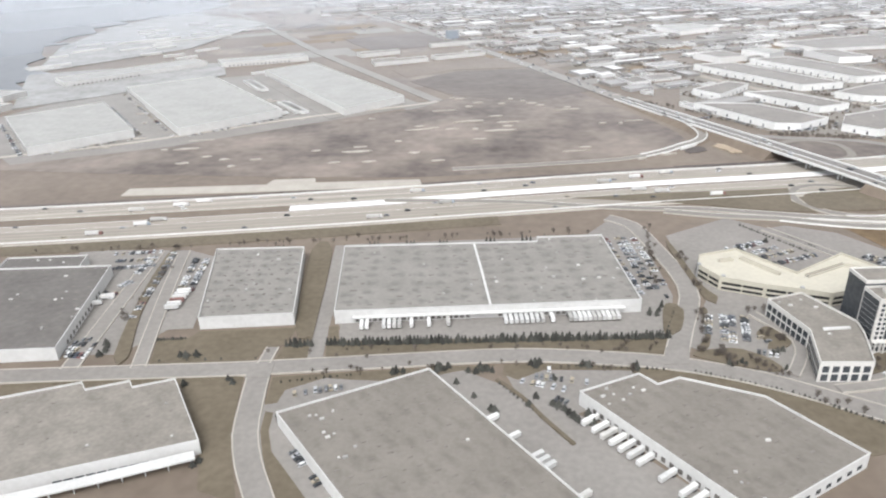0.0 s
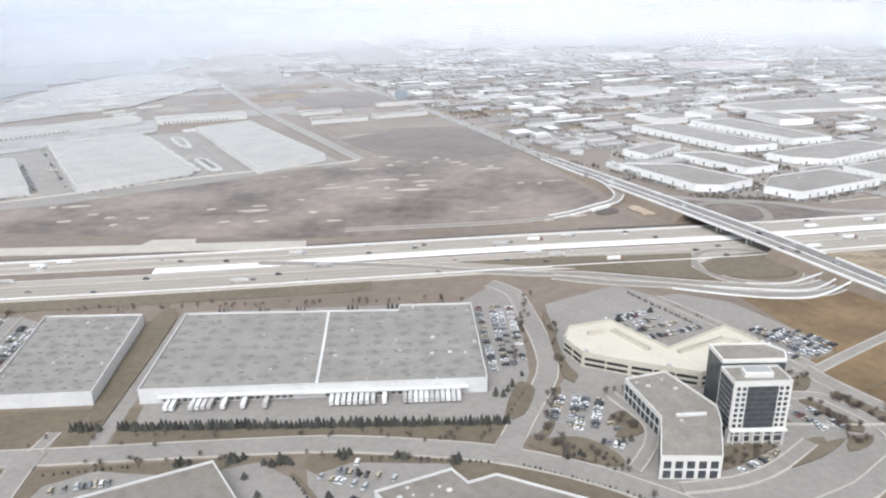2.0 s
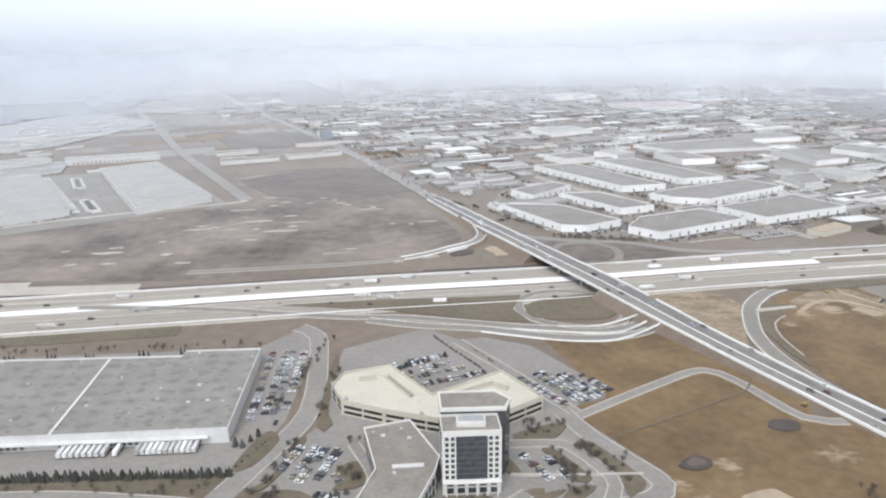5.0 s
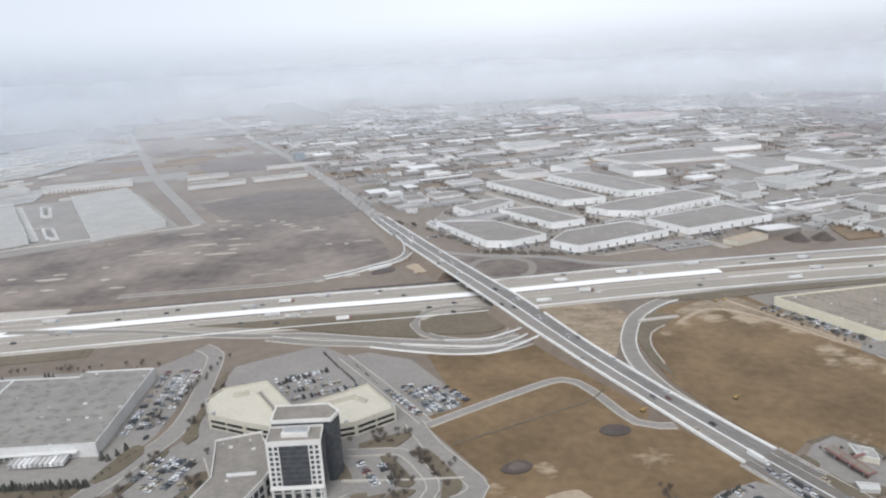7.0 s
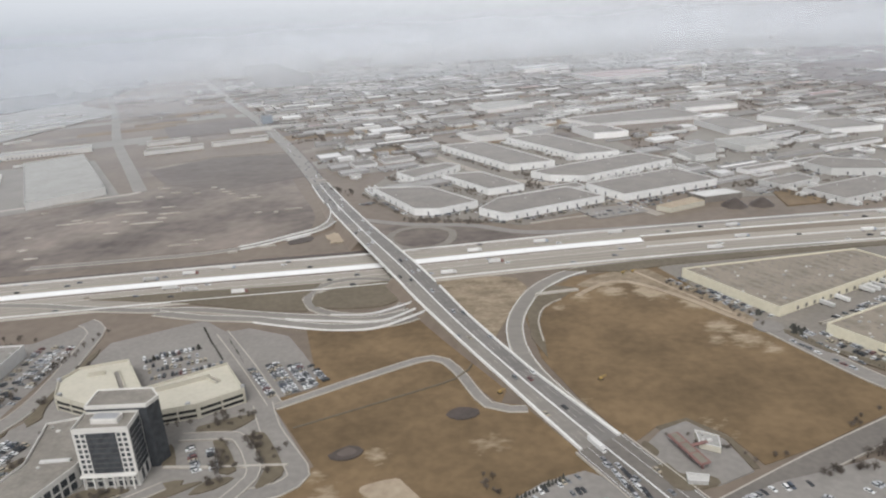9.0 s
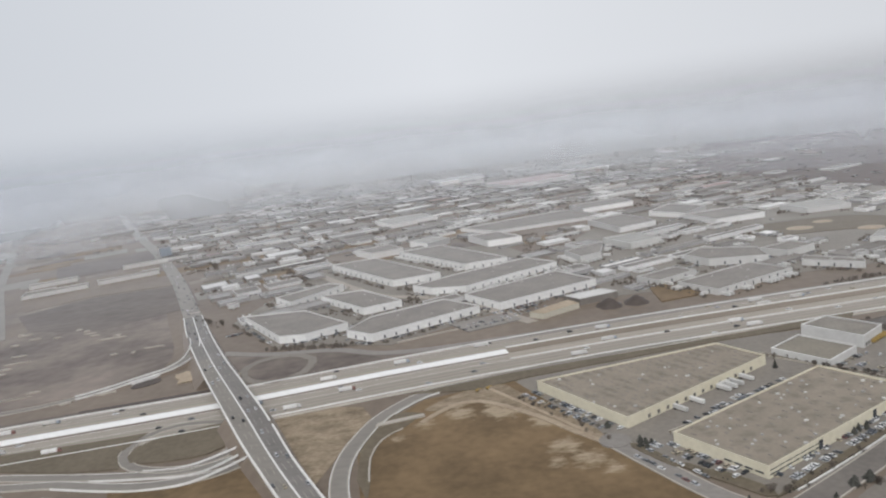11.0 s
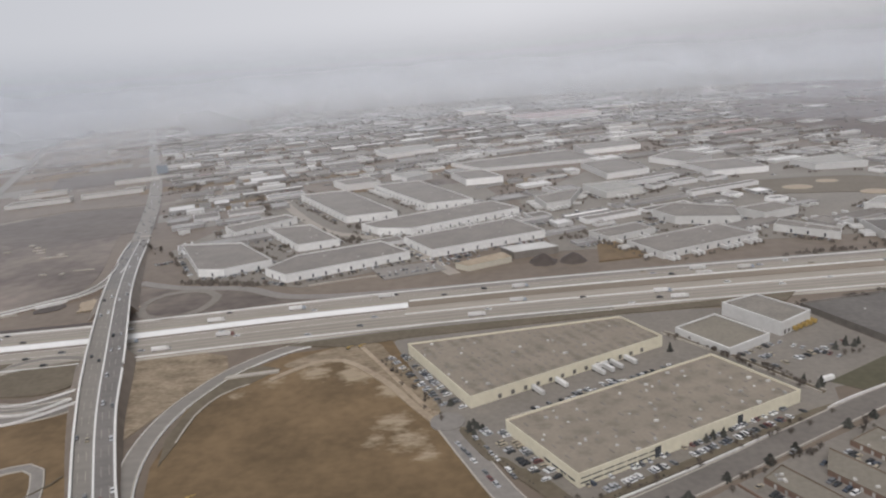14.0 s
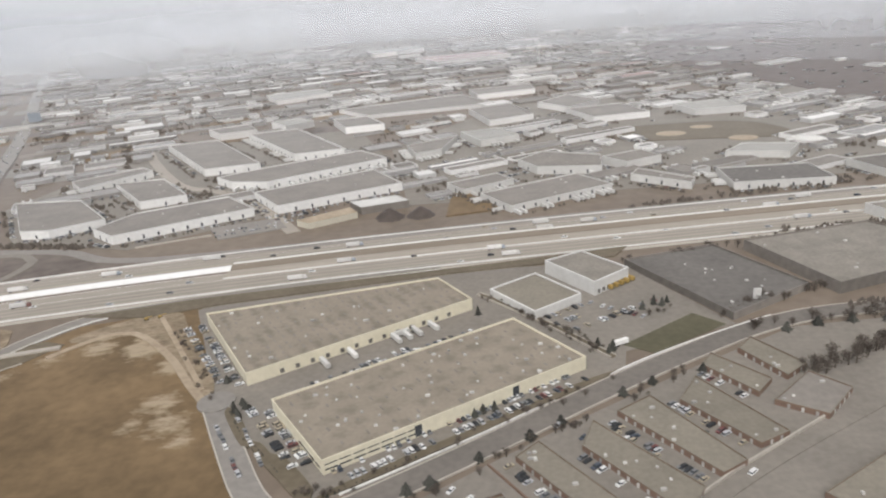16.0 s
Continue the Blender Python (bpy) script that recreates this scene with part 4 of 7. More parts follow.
for b, q, h, u, rows, pitch in ((wh_a, qa, 5.8, (1, 0.06), 12, 9), (wh_b, qb, 5.3, (1, 0.08), 8, 6), (wh_c, qc, 5.3, (1, 0), 8, 7), (wh_d, qd, 5.3, (0.92, 0.38), 7, 8), (wh_e, qe, 5.3, (0.89, 0.45), 14, 6.5), (wh_f, qf, 5.3, (0.87, 0.5), 10, 6),
                                (b1, qb1, 4.8, (-0.49, 0.87), 14, 5.5), (b2, qb2, 4.8, (-0.52, 0.85), 11, 9)):
    roof_dashes(b, q, h, u, rows, pitch, rows, 1.7 if b is wh_a else 1.6 if b in (b1, b2) else 1.2)

# ---- business park and distant halls ----
PARK = "business park buildings"
BOXES_WEST = []
HALLS_WEST = (
    ([(201, 702), (245, 627), (265, 624), (295, 642), (253, 697)], 6, "roof"),
    ([(296, 621), (316, 602), (396, 642), (370, 676), (312, 650)], 6, "roof"),
    ([(260, 743), (304, 679), (335, 690), (298, 746)], 6, "roof"),
    ([(216, 760), (235, 733), (277, 779), (262, 794)], 6, "roof"),
    ([(387, 683), (412, 642), (495, 679), (471, 726)], 6, "roof"),
    ([(344, 737), (361, 718), (390, 710), (479, 762), (455, 798), (379, 760)], 6, "roof"),
    ([(253, 886), (325, 767), (370, 776), (300, 896)], 6.5, "roof"),
    ([(327, 915), (395, 800), (438, 809), (375, 927)], 6.5, "roof"),
    ([(527, 674), (538, 653), (575, 672), (565, 692)], 4.5, "roof"),)
HALLS_MIDDLE = (
    ([(549, 642), (566, 608), (638, 642), (620, 675)], 4.5, "roof"),
    ([(584, 722), (595, 695), (641, 685), (647, 720), (606, 744)], 6, "brown_roof"),
    ([(714, 658), (711, 621), (775, 617), (775, 655)], 5.2, "dark_roof"),
    ([(655, 660), (687, 629), (693, 641), (664, 674)], 5, "roof"),
    ([(544, 845), (560, 801), (596, 815), (580, 854)], 6, "pale_roof"),
    ([(647, 712), (660, 690), (690, 704), (680, 726)], 6, "brown_roof"),
    ([(804, 659), (812, 625), (900, 640), (890, 672)], 5, "brown_roof"),
    ([(738, 704), (780, 689), (798, 713), (760, 726)], 5, "pale_roof"),
    ([(495, 805), (503, 769), (525, 779), (540, 830)], 6, "roof"),)
HALLS_EAST = (
    ([(338, 975), (360, 942), (387, 965), (367, 990)], 7, "pale_roof"),
    ([(273, 957), (295, 924), (331, 935), (313, 975)], 7, "roof"),
    ([(409, 962), (428, 909), (468, 914), (446, 968)], 7, "roof"),
    ([(405, 1045), (444, 990), (592, 1012), (554, 1098)], 4, "brown_roof"),
    ([(658, 929), (675, 871), (732, 878), (719, 937)], 6, "roof"),
    ([(764, 908), (773, 869), (823, 870), (820, 919)], 6, "pale_roof"),
    ([(558, 972), (575, 893), (622, 912), (605, 988)], 6, "park_roof"),
    ([(636, 980), (664, 934), (704, 972), (677, 1024)], 6, "roof"),
    ([(487, 1596), (529, 1484), (667, 1543), (632, 1630)], 7, "red_roof"),
    ([(373, 1810), (397, 1728), (504, 1797), (485, 1872)], 8, "pale_roof"),
    ([(566, 1119), (574, 1067), (648, 1085), (646, 1138)], 6, "park_roof"),
    ([(280, 1214), (308, 1151), (378, 1191), (355, 1242)], 6, "pale_roof"),)
HALLS = HALLS_WEST + HALLS_MIDDLE + HALLS_EAST
M["red_roof"] = mat("faded red roof", (0.33, 0.235, 0.22), (0.26, 0.185, 0.175), big=30, small=6)
for k, (pts, h, r) in enumerate(HALLS):
    tone = {"dark_roof": "dark", "pale_roof": "pale", "red_roof": "faded red", "brown_roof": "brownish"}.get(r, "grey")
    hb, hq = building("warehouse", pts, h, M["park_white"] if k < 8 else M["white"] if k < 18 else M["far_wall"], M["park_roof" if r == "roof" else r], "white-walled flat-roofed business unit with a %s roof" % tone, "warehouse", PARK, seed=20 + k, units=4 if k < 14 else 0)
    if k < 13:
        for i in range(len(hq)):
            a, d = hq[i], hq[(i + 1) % len(hq)]
            if d[0] > a[0] + 4 and wall_length(hq, i) > 14:
                windows(hb, hq, i, 0.6, 1.3, 2.4, 8.5 if k % 2 else 11.0)
for k, (pts, h) in enumerate((([(-440, 687), (-359, 583), (-294, 634), (-373, 744)], 7), ([(-381, 815), (-255, 635), (-181, 698), (-302, 867)], 7), ([(-250, 898), (-122, 698), (-70, 747), (-200, 943)], 7), ([(-322, 958), (-218, 996), (-232, 1022), (-336, 986)], 6), ([(-470, 850), (-345, 972), (-372, 998), (-498, 880)], 6))):
    hb, hq = building("warehouse", pts, h, M["white"], M["pale_roof"], "huge white warehouse with a pale roof", "warehouse", "distant white warehouses", seed=40 + k)
    docks(hb, hq, edge_to(hq, hb, pts[0][0] * 0.6 + pts[1][0] * 0.4, pts[0][1] * 0.5 + pts[1][1] * 0.5), 10, 90, 5)
for pts in ([(-124, 946), (-58, 974), (-64, 990), (-98, 976), (-102, 986), (-132, 974)], [(-49, 982), (16, 1012), (8, 1034), (-12, 1026), (-8, 1012), (-56, 996)], [(-150, 1012), (-100, 1036), (-106, 1050), (-158, 1028)], [(-60, 1084), (20, 1112), (17, 1120), (-63, 1092)]):
    building("school_building", pts, 4.5, M["white"], M["roof"], "low white institutional building with a grey roof", "building", units=6, seed=51)

for a, b, n in (((-262, 862), (-232, 812), 9), ((-256, 858), (-226, 808), 9), ((-196, 752), (-166, 708), 8), ((-190, 748), (-160, 704), 8), ((-213, 862), (-150, 768), 12), ((-268, 905), (-240, 925), 5)):
    BOXES_WEST.extend((a[0] + (b[0] - a[0]) * (k + 0.5) / n, a[1] + (b[1] - a[1]) * (k + 0.5) / n) for k in range(n))
road([(-128, 690), (-246, 880), (-262, 930)], 16, M["asphalt"], 0.09, "pale concrete truck yard between white halls", name="truck_yard")
road([(-440, 560), (-300, 612), (-165, 690), (-60, 735), (-37, 750)], 5, M["kerb"], 0.1, "pale gravel road along a row of white halls")

# ---- office campus ----
def office_tower():
    pts = [(155, 296), (175, 297), (174, 308), (154, 307)]
    t, q = building("office_tower", pts, 24.5, M["stone"], M["roof"], "white stone office tower with dark glass faces", "office tower", coping=M["stone"])
    f = edge_to(q, t, 165, 296)
    for i in range(8):
        for s in (1.6, 3.6, 16.4, 18.4):
            windows(t, q, f, 6.4 + i * 2.1, 1.2, 1.3, 1, s - 0.5, s + 0.5)
    at, turn = on_wall(t, q, f, 10, 6.2, 0.05)
    front_glass = part("curtain_wall", box_data("curtain_wall", 10.6, 0.24, 16.4, M["glass"]), t, "dark blue-grey curtain wall glass", at=at, turn=turn)
    for k in range(1, 8):
        part("mullion", box_data("mullion", 10.6, 0.08, 0.12, M["dark_roof"]), front_glass, at=(0, -0.15, k * 2.05))
    for r in range(2):
        windows(t, q, f, 0.7 + 2.8 * r, 2.6, 2.0, 3.8, 0.6, 19.6)
    for e in (edge_to(q, t, 175, 302), edge_to(q, t, 154, 302)):
        at, turn = on_wall(t, q, e, wall_length(q, e) / 2, 5.5, 0.05)
        side_glass = part("curtain_wall", box_data("curtain_wall", wall_length(q, e) - 1.6, 0.24, 17.6, M["glass"]), t, "dark curtain wall glass", at=at, turn=turn)
        windows(t, q, e, 0.7, 2.0, 4.2, 3.2)
        for k in range(1, 8):
            part("mullion", box_data("mullion", wall_length(q, e) - 1.6, 0.08, 0.14, M["metal"]), side_glass, at=(0, -0.15, k * 2.15))
    c = t.location
    pts2 = [(154.5, 307.2), (177, 308), (179, 314), (174, 320), (153.5, 319)]
    v = ccw([(x - c.x, y - c.y) for x, y in pts2])
    n = len(v)
    part("rear_wing", data("rear_wing", [(*p, -0.3) for p in v] + [(*p, 26.5) for p in v], [tuple(range(n, 2 * n))] + [(i, (i + 1) % n, n + (i + 1) % n, n + i) for i in range(n)], M["glass"]), t, "dark glass rear wing")
    o, w = inset(v, -0.4), inset(v, 0.9)
    for i in range(n):
        j = (i + 1) % n
        r = [(*o[i], 25.6), (*o[j], 25.6), (*w[j], 25.6), (*w[i], 25.6)]
        r += [(x, y, 27.0) for x, y, z in r]
        part("coping", data("coping", r, [(4, 5, 6, 7), (0, 1, 5, 4), (2, 3, 7, 6), (3, 2, 1, 0)], M["stone"]), t, "white stone roof rim")
    part("roof", data("roof", [(*p, 26.55) for p in inset(v, 0.5)], [tuple(range(n))], M["roof"]), t)
    part("penthouse", box_data("penthouse", 10, 4.4, 1.9, M["stone"], 23.8, bevel=0.15), t, "low white plant room on the roof", at=(0.3, 0.5, 0))
    part("penthouse_roof", box_data("penthouse_roof", 8.8, 3.4, 0.2, M["metal"], 25.7), t, at=(0.3, 0.5, 0))
    for i in range(6):
        at, turn = on_wall(t, q, f, 1.2 + i * 3.5, 0, 1.6)
        part("column", box_data("column", 0.55, 0.55, 5.4, M["stone"], 0, bevel=0.08), t, at=at, turn=turn)
    at, turn = on_wall(t, q, f, 10, 5.4, 0.95)
    part("porch_beam", box_data("porch_beam", 20, 1.9, 0.5, M["stone"]), t, at=at, turn=turn)


office_tower()
low, ql = building("office_building", [(125, 325), (142, 331), (154, 306), (152.5, 297), (146, 276), (126, 276), (132, 299)], 9, M["stone"], M["roof"], "low bent white stone office building beside a tower", "office building", units=5, coping=M["stone"])
for i in range(len(ql)):
    for z, hz in ((0.6, 2.9), (4.4, 2.7)):
        windows(low, ql, i, z, 2.5, hz, 3.2, 0.5, wall_length(ql, i) - 0.5)
part("roof_step", box_data("roof_step", 11, 1.2, 0.9, M["white"], 8.4), low, "white upstand across the roof", at=(3.5, -1.0, 0), turn=0.1)


def garage():
    pts = [(106.5, 364), (113, 350), (131, 342.5), (157, 333.5), (180, 340.5), (196, 352), (180.5, 375.5), (150, 354.5), (130.5, 382), (110.5, 375)]
    g, q = building("parking_garage", pts, 7, M["cream"], M["cream"], "cream concrete parking garage with open decks", "parking garage", coping=M["cream"], parapet=0.9)
    for i in range(len(q)):
        n = wall_length(q, i)
        # Black strips on solid walls paint the shade of open decks.
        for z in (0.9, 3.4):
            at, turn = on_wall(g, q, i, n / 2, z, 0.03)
            part("deck_opening", box_data("deck_opening", n - 1.6, 0.14, 1.25, M["shade_black"]), g, "black strip painting the shade of an open deck", at=at, turn=turn)
        k = max(1, int(n / 7))
        for j in range(k + 1):
            at, turn = on_wall(g, q, i, 0.5 + j * (n - 1) / k, 0, 0.16)
            part("column", box_data("column", 0.6, 0.4, 6.6, M["cream"]), g, at=at, turn=turn)
    c = g.location
    # Grey strips between low walls paint the shade of sunken ramp slots.
    for x, y, l, turn in ((135.5, 362.5, 22, -0.98), (121.5, 369.4, 7.5, 0.24), (165, 357.6, 27, 0.5), (179.3, 361, 7, -0.6)):
        part("ramp", box_data("ramp", l, 1.9, 0.06, M["asphalt"]), g, "flat grey strip painting the shade of a ramp slot", at=(x - c.x, y - c.y, 6.12), turn=turn)
        for s in (-1, 1):
            part("ramp_wall", box_data("ramp_wall", l, 0.3, 1.15, M["cream"]), g, at=(x - c.x - math.sin(turn) * 1.1 * s, y - c.y + math.cos(turn) * 1.1 * s, 6.1), turn=turn)
    for x, y in ((114.5, 351), (107, 364), (146, 338.8), (176, 340.6), (195, 354)):
        part("stair_tower", box_data("stair_tower", 1.6, 1.6, 7.6, M["metal"], 0, bevel=0.1), g, "dark stair tower", at=(x - c.x, y - c.y, 0))


garage()

# ---- brick quarter, hotel, petrol station ----
BRICK = "low brick units"
for k, (pts, r) in enumerate((
        ([(599, 387), (615, 361), (626, 366), (609, 401)], "brick_roof"), ([(577, 383), (599, 349), (608, 354), (590, 391)], "brick_roof"),
        ([(562, 366), (584, 333), (592, 344), (568, 379)], "brick_roof"), ([(541, 363), (560, 334), (568, 340), (549, 370)], "brick_roof"),
        ([(614, 408), (626, 388), (634, 396), (620, 416)], "brick_roof"), ([(631, 418), (640, 397), (650, 404), (639, 426)], "brick_roof"),
        ([(629, 383), (642, 373), (657, 387), (648, 399)], "brown_roof"))):
    bb, bq = building("brick_unit", pts, 2.3, M["brick"], M[r], "low red brick unit with a flat grey-brown roof", "building", BRICK, coping=M["brick_roof"], units=6 if k < 4 else 3, seed=60 + k, parapet=0.4)
    for i in range(len(bq)):
        if wall_length(bq, i) > 12:
            windows(bb, bq, i, 0.2, 0.9, 1.5, 3.6, material="rtu", name="loading_door")
road([(440, 236), (500, 276), (577, 328), (606, 348.5), (648, 372.5), (720, 410), (780, 440)], 4.2, M["old_asphalt"], 0.12, "grey asphalt lane behind brick units")
road([(488, 353.5), (500.5, 360.2), (533, 379), (562.3, 397.3), (598.4, 419.2), (635.3, 437), (656, 445.6)], 0.5, M["barrier"], 0.3, "pale concrete kerb along a street", name="kerb_line")
wall_line = [Vector((*p, 0.0)) for p in ((573, 330.5), (604, 352), (645, 376.5))]
tagged(new("yard_wall", data("yard_wall", *strip(wall_line, 0.3, -0.3, 1.3), M["kerb"])), "low pale concrete wall behind brick units", "wall", kind="structure")
wall_line = [Vector((*p, 0.0)) for p in ((532.5, 362), (541, 348), (550.5, 333))]
tagged(new("yard_wall", data("yard_wall", *strip(wall_line, 0.25, -0.25, 0.9), M["brick"])), "low brick wall beside a car park", "wall", kind="structure")
for pts in ([(622, 338), (636, 318), (672, 338), (660, 360)], [(590, 312), (602, 294), (626, 306), (614, 326)]):
    bb, bq = building("brick_unit", pts, 2.6, M["brick"], M["brick_roof"], "low red brick unit with a wide flat roof", "building", BRICK, coping=M["brick_roof"], units=6, seed=83, parapet=0.4)
    for i in range(len(bq)):
        windows(bb, bq, i, 0.2, 0.9, 1.5, 3.6, material="rtu", name="loading_door")
hotel, qh = building("hotel", [(513, 315), (540, 324.5), (535, 339), (508, 329.5)], 9, M["brick"], M["brick_roof"], "red brick hotel with green copper roofs", "hotel", coping=M["brown_roof"], units=4)
for i in range(4):
    for z in (0.6, 2.9, 5.2):
        windows(hotel, qh, i, z, 1.0, 1.2, 2.6)
for x, y, sx, sy in ((6, 2.5, 13, 5), (-4, 3, 9, 6), (-10, -3.5, 6, 5), (2, -2, 5, 8)):
    v = [(-sx / 2, -sy / 2, 0), (sx / 2, -sy / 2, 0), (sx / 2, sy / 2, 0), (-sx / 2, sy / 2, 0), (-sx / 2 + 1.2, 0, 2.2), (sx / 2 - 1.2, 0, 2.2)]
    part("copper_roof", data("copper_roof", v, [(0, 1, 5, 4), (2, 3, 4, 5), (1, 2, 5), (3, 0, 4), (3, 2, 1, 0)], M["teal"]), hotel, "hipped green copper roof", at=(x, y, 8.5), turn=0.34)
part("stair_tower", box_data("stair_tower", 2.2, 2.2, 10.2, M["white"], 0, bevel=0.1), hotel, "white stair tower", at=(-12.6, -10.4, 0), turn=0.34)
for pts in ([(324, 279), (338, 282), (340, 271), (326, 267)], [(387, 274), (397, 277), (400, 271), (390, 267)]):
    rb, rq = building("restaurant", pts, 3.6, M["cream"], M["brown_roof"], "low restaurant with a green copper roof edge", "restaurant", coping=M["teal"], units=3, parapet=0.5)
    v = inset(rq, -0.5)
    w = inset(rq, 1.8)
    for i in range(len(v)):
        j = (i + 1) % len(v)
        part("roof_skirt", data("roof_skirt", [(*v[i], 2.9), (*v[j], 2.9), (*w[j], 4.3), (*w[i], 4.3)], [(0, 1, 2, 3)], M["teal"]), rb, "sloping green copper roof skirt")


def hedge(name, pts, w, h, label):
    line = [Vector((*p, 0.05)) for p in pts]
    tagged(new(name, data(name, *strip(line, w / 2, -w / 2, h), M["lawn"])), label, "planting bed")


def petrol_station():
    sheet("pavement", [(355, 312), (365, 324), (375.5, 329.5), (386, 317), (390, 298.4), (377, 291.7), (363.7, 288), (358.6, 302)], M["asphalt"], 0.12, "grey asphalt forecourt of a petrol station")
    for pts in ([(353.7, 308.6), (357, 317), (361, 310), (357.4, 307)], [(357.4, 300.6), (361.8, 303.7), (365.4, 297.6), (374, 296.5), (377, 292), (363.8, 288.6), (360, 293)]):
        sheet("planting_bed", pts, M["lawn"], 0.26, "dull planted corner of a forecourt", "planting bed", soft=True, step=2)
    hedge("planted_border", [(364, 325.5), (376, 331), (388, 317.5), (391.5, 300)], 2.4, 0.22, "dull planted border behind a forecourt")
    s = thing("fuel_canopy", (370.5, 308, 0), "red-edged fuel canopy on posts", "canopy", turn=-1.22)
    part("canopy_roof", box_data("canopy_roof", 19.5, 4.4, 0.5, M["red"], 3.1, bevel=0.1), s, "faded red canopy fascia")
    for k in (-6.4, 0, 6.4):
        part("canopy_top", box_data("canopy_top", 5.6, 2.6, 0.12, M["brick_roof"], 3.6), s, "dull canopy top panel", at=(k, 0, 0))
    part("link_roof", box_data("link_roof", 1.4, 6.5, 0.3, M["red"], 3.15), s, "red link roof to the shop", at=(-1.0, 5.2, 0))
    for k in (-6.5, 0, 6.5):
        part("post", box_data("post", 0.35, 0.35, 3.1, M["white"]), s, at=(k, 0, 0))
        part("fuel_pump", box_data("fuel_pump", 1.1, 0.6, 1.5, M["red"], 0.1, bevel=0.1), s, at=(k + 1.4, 0, 0))
    building("shop", [(376, 320), (383.5, 316), (382, 308.5), (375.5, 312)], 2.8, M["cream"], M["rtu"], "small pale petrol station shop", "shop", units=4, parapet=0.3)
    building("car_wash", [(366.5, 296), (373.8, 294.5), (372.5, 291), (366, 291.8)], 2.2, M["rtu"], M["rtu"], "small grey car wash building", "shop", parapet=0.25)


petrol_station()
for pts, r, h in (([(430, 613), (439, 605), (468, 621), (462, 633)], "sand", 4), ([(461, 642), (470, 627), (501, 636), (492, 650)], "white", 5)):
    building("storage_shed", pts, h, M["cream"] if r == "sand" else M["brown_roof"], M["sand"] if r == "sand" else M["white"], "long open storage shed with a %s roof" % ("tan" if r == "sand" else "white"), "shed", parapet=0.1, coping=M["sand"] if r == "sand" else M["white"])


def mound(x, y, r, h, seed):
    rng = random.Random(seed)
    n, v = 22, [(0, 0, h)]
    rings = ((0.22, 0.84), (0.5, 0.52), (0.78, 0.2), (1.0, -0.05))
    for a, b in rings:
        v += [(r * a * math.cos(2 * math.pi * i / n) * rng.uniform(0.88, 1.1), r * a * math.sin(2 * math.pi * i / n) * rng.uniform(0.88, 1.1), h * b * rng.uniform(0.9, 1.08)) for i in range(n)]
    f = [(0, 1 + i, 1 + (i + 1) % n) for i in range(n)]
    for k in range(len(rings) - 1):
        f += [(1 + k * n + i, 1 + (k + 1) * n + i, 1 + (k + 1) * n + (i + 1) % n, 1 + k * n + (i + 1) % n) for i in range(n)]
    ob = new("gravel_mound", data("gravel_mound", v, f, M["heap"], True))
    ob.location = (x, y, 0)
    tagged(ob, "dark conical heap of road aggregate", "heap", "aggregate heaps")


mound(489, 617, 10, 6.5, 1)
mound(509, 617, 9.5, 6, 2)


def dome():
    n, m, v, f = 20, 8, [], []
    for k in range(m + 1):
        a = math.pi / 2 * k / m
        v += [(15 * math.cos(2 * math.pi * i / n) * math.cos(a) ** 0.6, 8 * math.sin(2 * math.pi * i / n) * math.cos(a) ** 0.6, 5 * math.sin(a)) for i in range(n)]
    for k in range(m):
        f += [(k * n + i, k * n + (i + 1) % n, (k + 1) * n + (i + 1) % n, (k + 1) * n + i) for i in range(n)]
    ob = new("sports_dome", data("sports_dome", v, f, M["white"], True))
    ob.location, ob.rotation_euler = (815, 733, 0), (0, 0, -0.5)
    tagged(ob, "white inflated sports dome", "dome")


dome()
sheet("lawn", [(664, 817), (690, 781), (748, 768), (806, 760), (822, 788), (792, 832), (695, 838)], M["lawn"], 0.06, "dull sports fields beside a white dome", soft=True)
for cx, cy, r in ((727, 797, 13), (776, 762, 12), (760, 815, 10)):
    sheet("infield", [(cx + r * math.cos(k * 0.7), cy + 0.8 * r * math.sin(k * 0.7)) for k in range(9)], M["sand"], 0.09, "sandy infield of a ball field", "sports field", soft=True, step=3)

# ---- vehicles ----
def prism(sections):
    """Vertices and faces of a closed loft over rectangles (x0, x1, half width, z)."""
    v, f = [], []
    for x0, x1, w, z in sections:
        v += [(x0, -w, z), (x1, -w, z), (x1, w, z), (x0, w, z)]
    for k in range(len(sections) - 1):
        f += [(4 * k + i, 4 * k + (i + 1) % 4, 4 * k + 4 + (i + 1) % 4, 4 * k + 4 + i) for i in range(4)]
    n = len(v)
    return v, f + [(3, 2, 1, 0), (n - 4, n - 3, n - 2, n - 1)]


def wheel_data(name, r, w, material):
    n, v = 10, []
    for y in (-w / 2, w / 2):
        v += [(r * math.cos(2 * math.pi * i / n), y, r + r * math.sin(2 * math.pi * i / n)) for i in range(n)]
    f = [tuple(range(n)), tuple(range(2 * n - 1, n - 1, -1))] + [(i, n + i, n + (i + 1) % n, (i + 1) % n) for i in range(n)]
    return data(name, v, f, material)


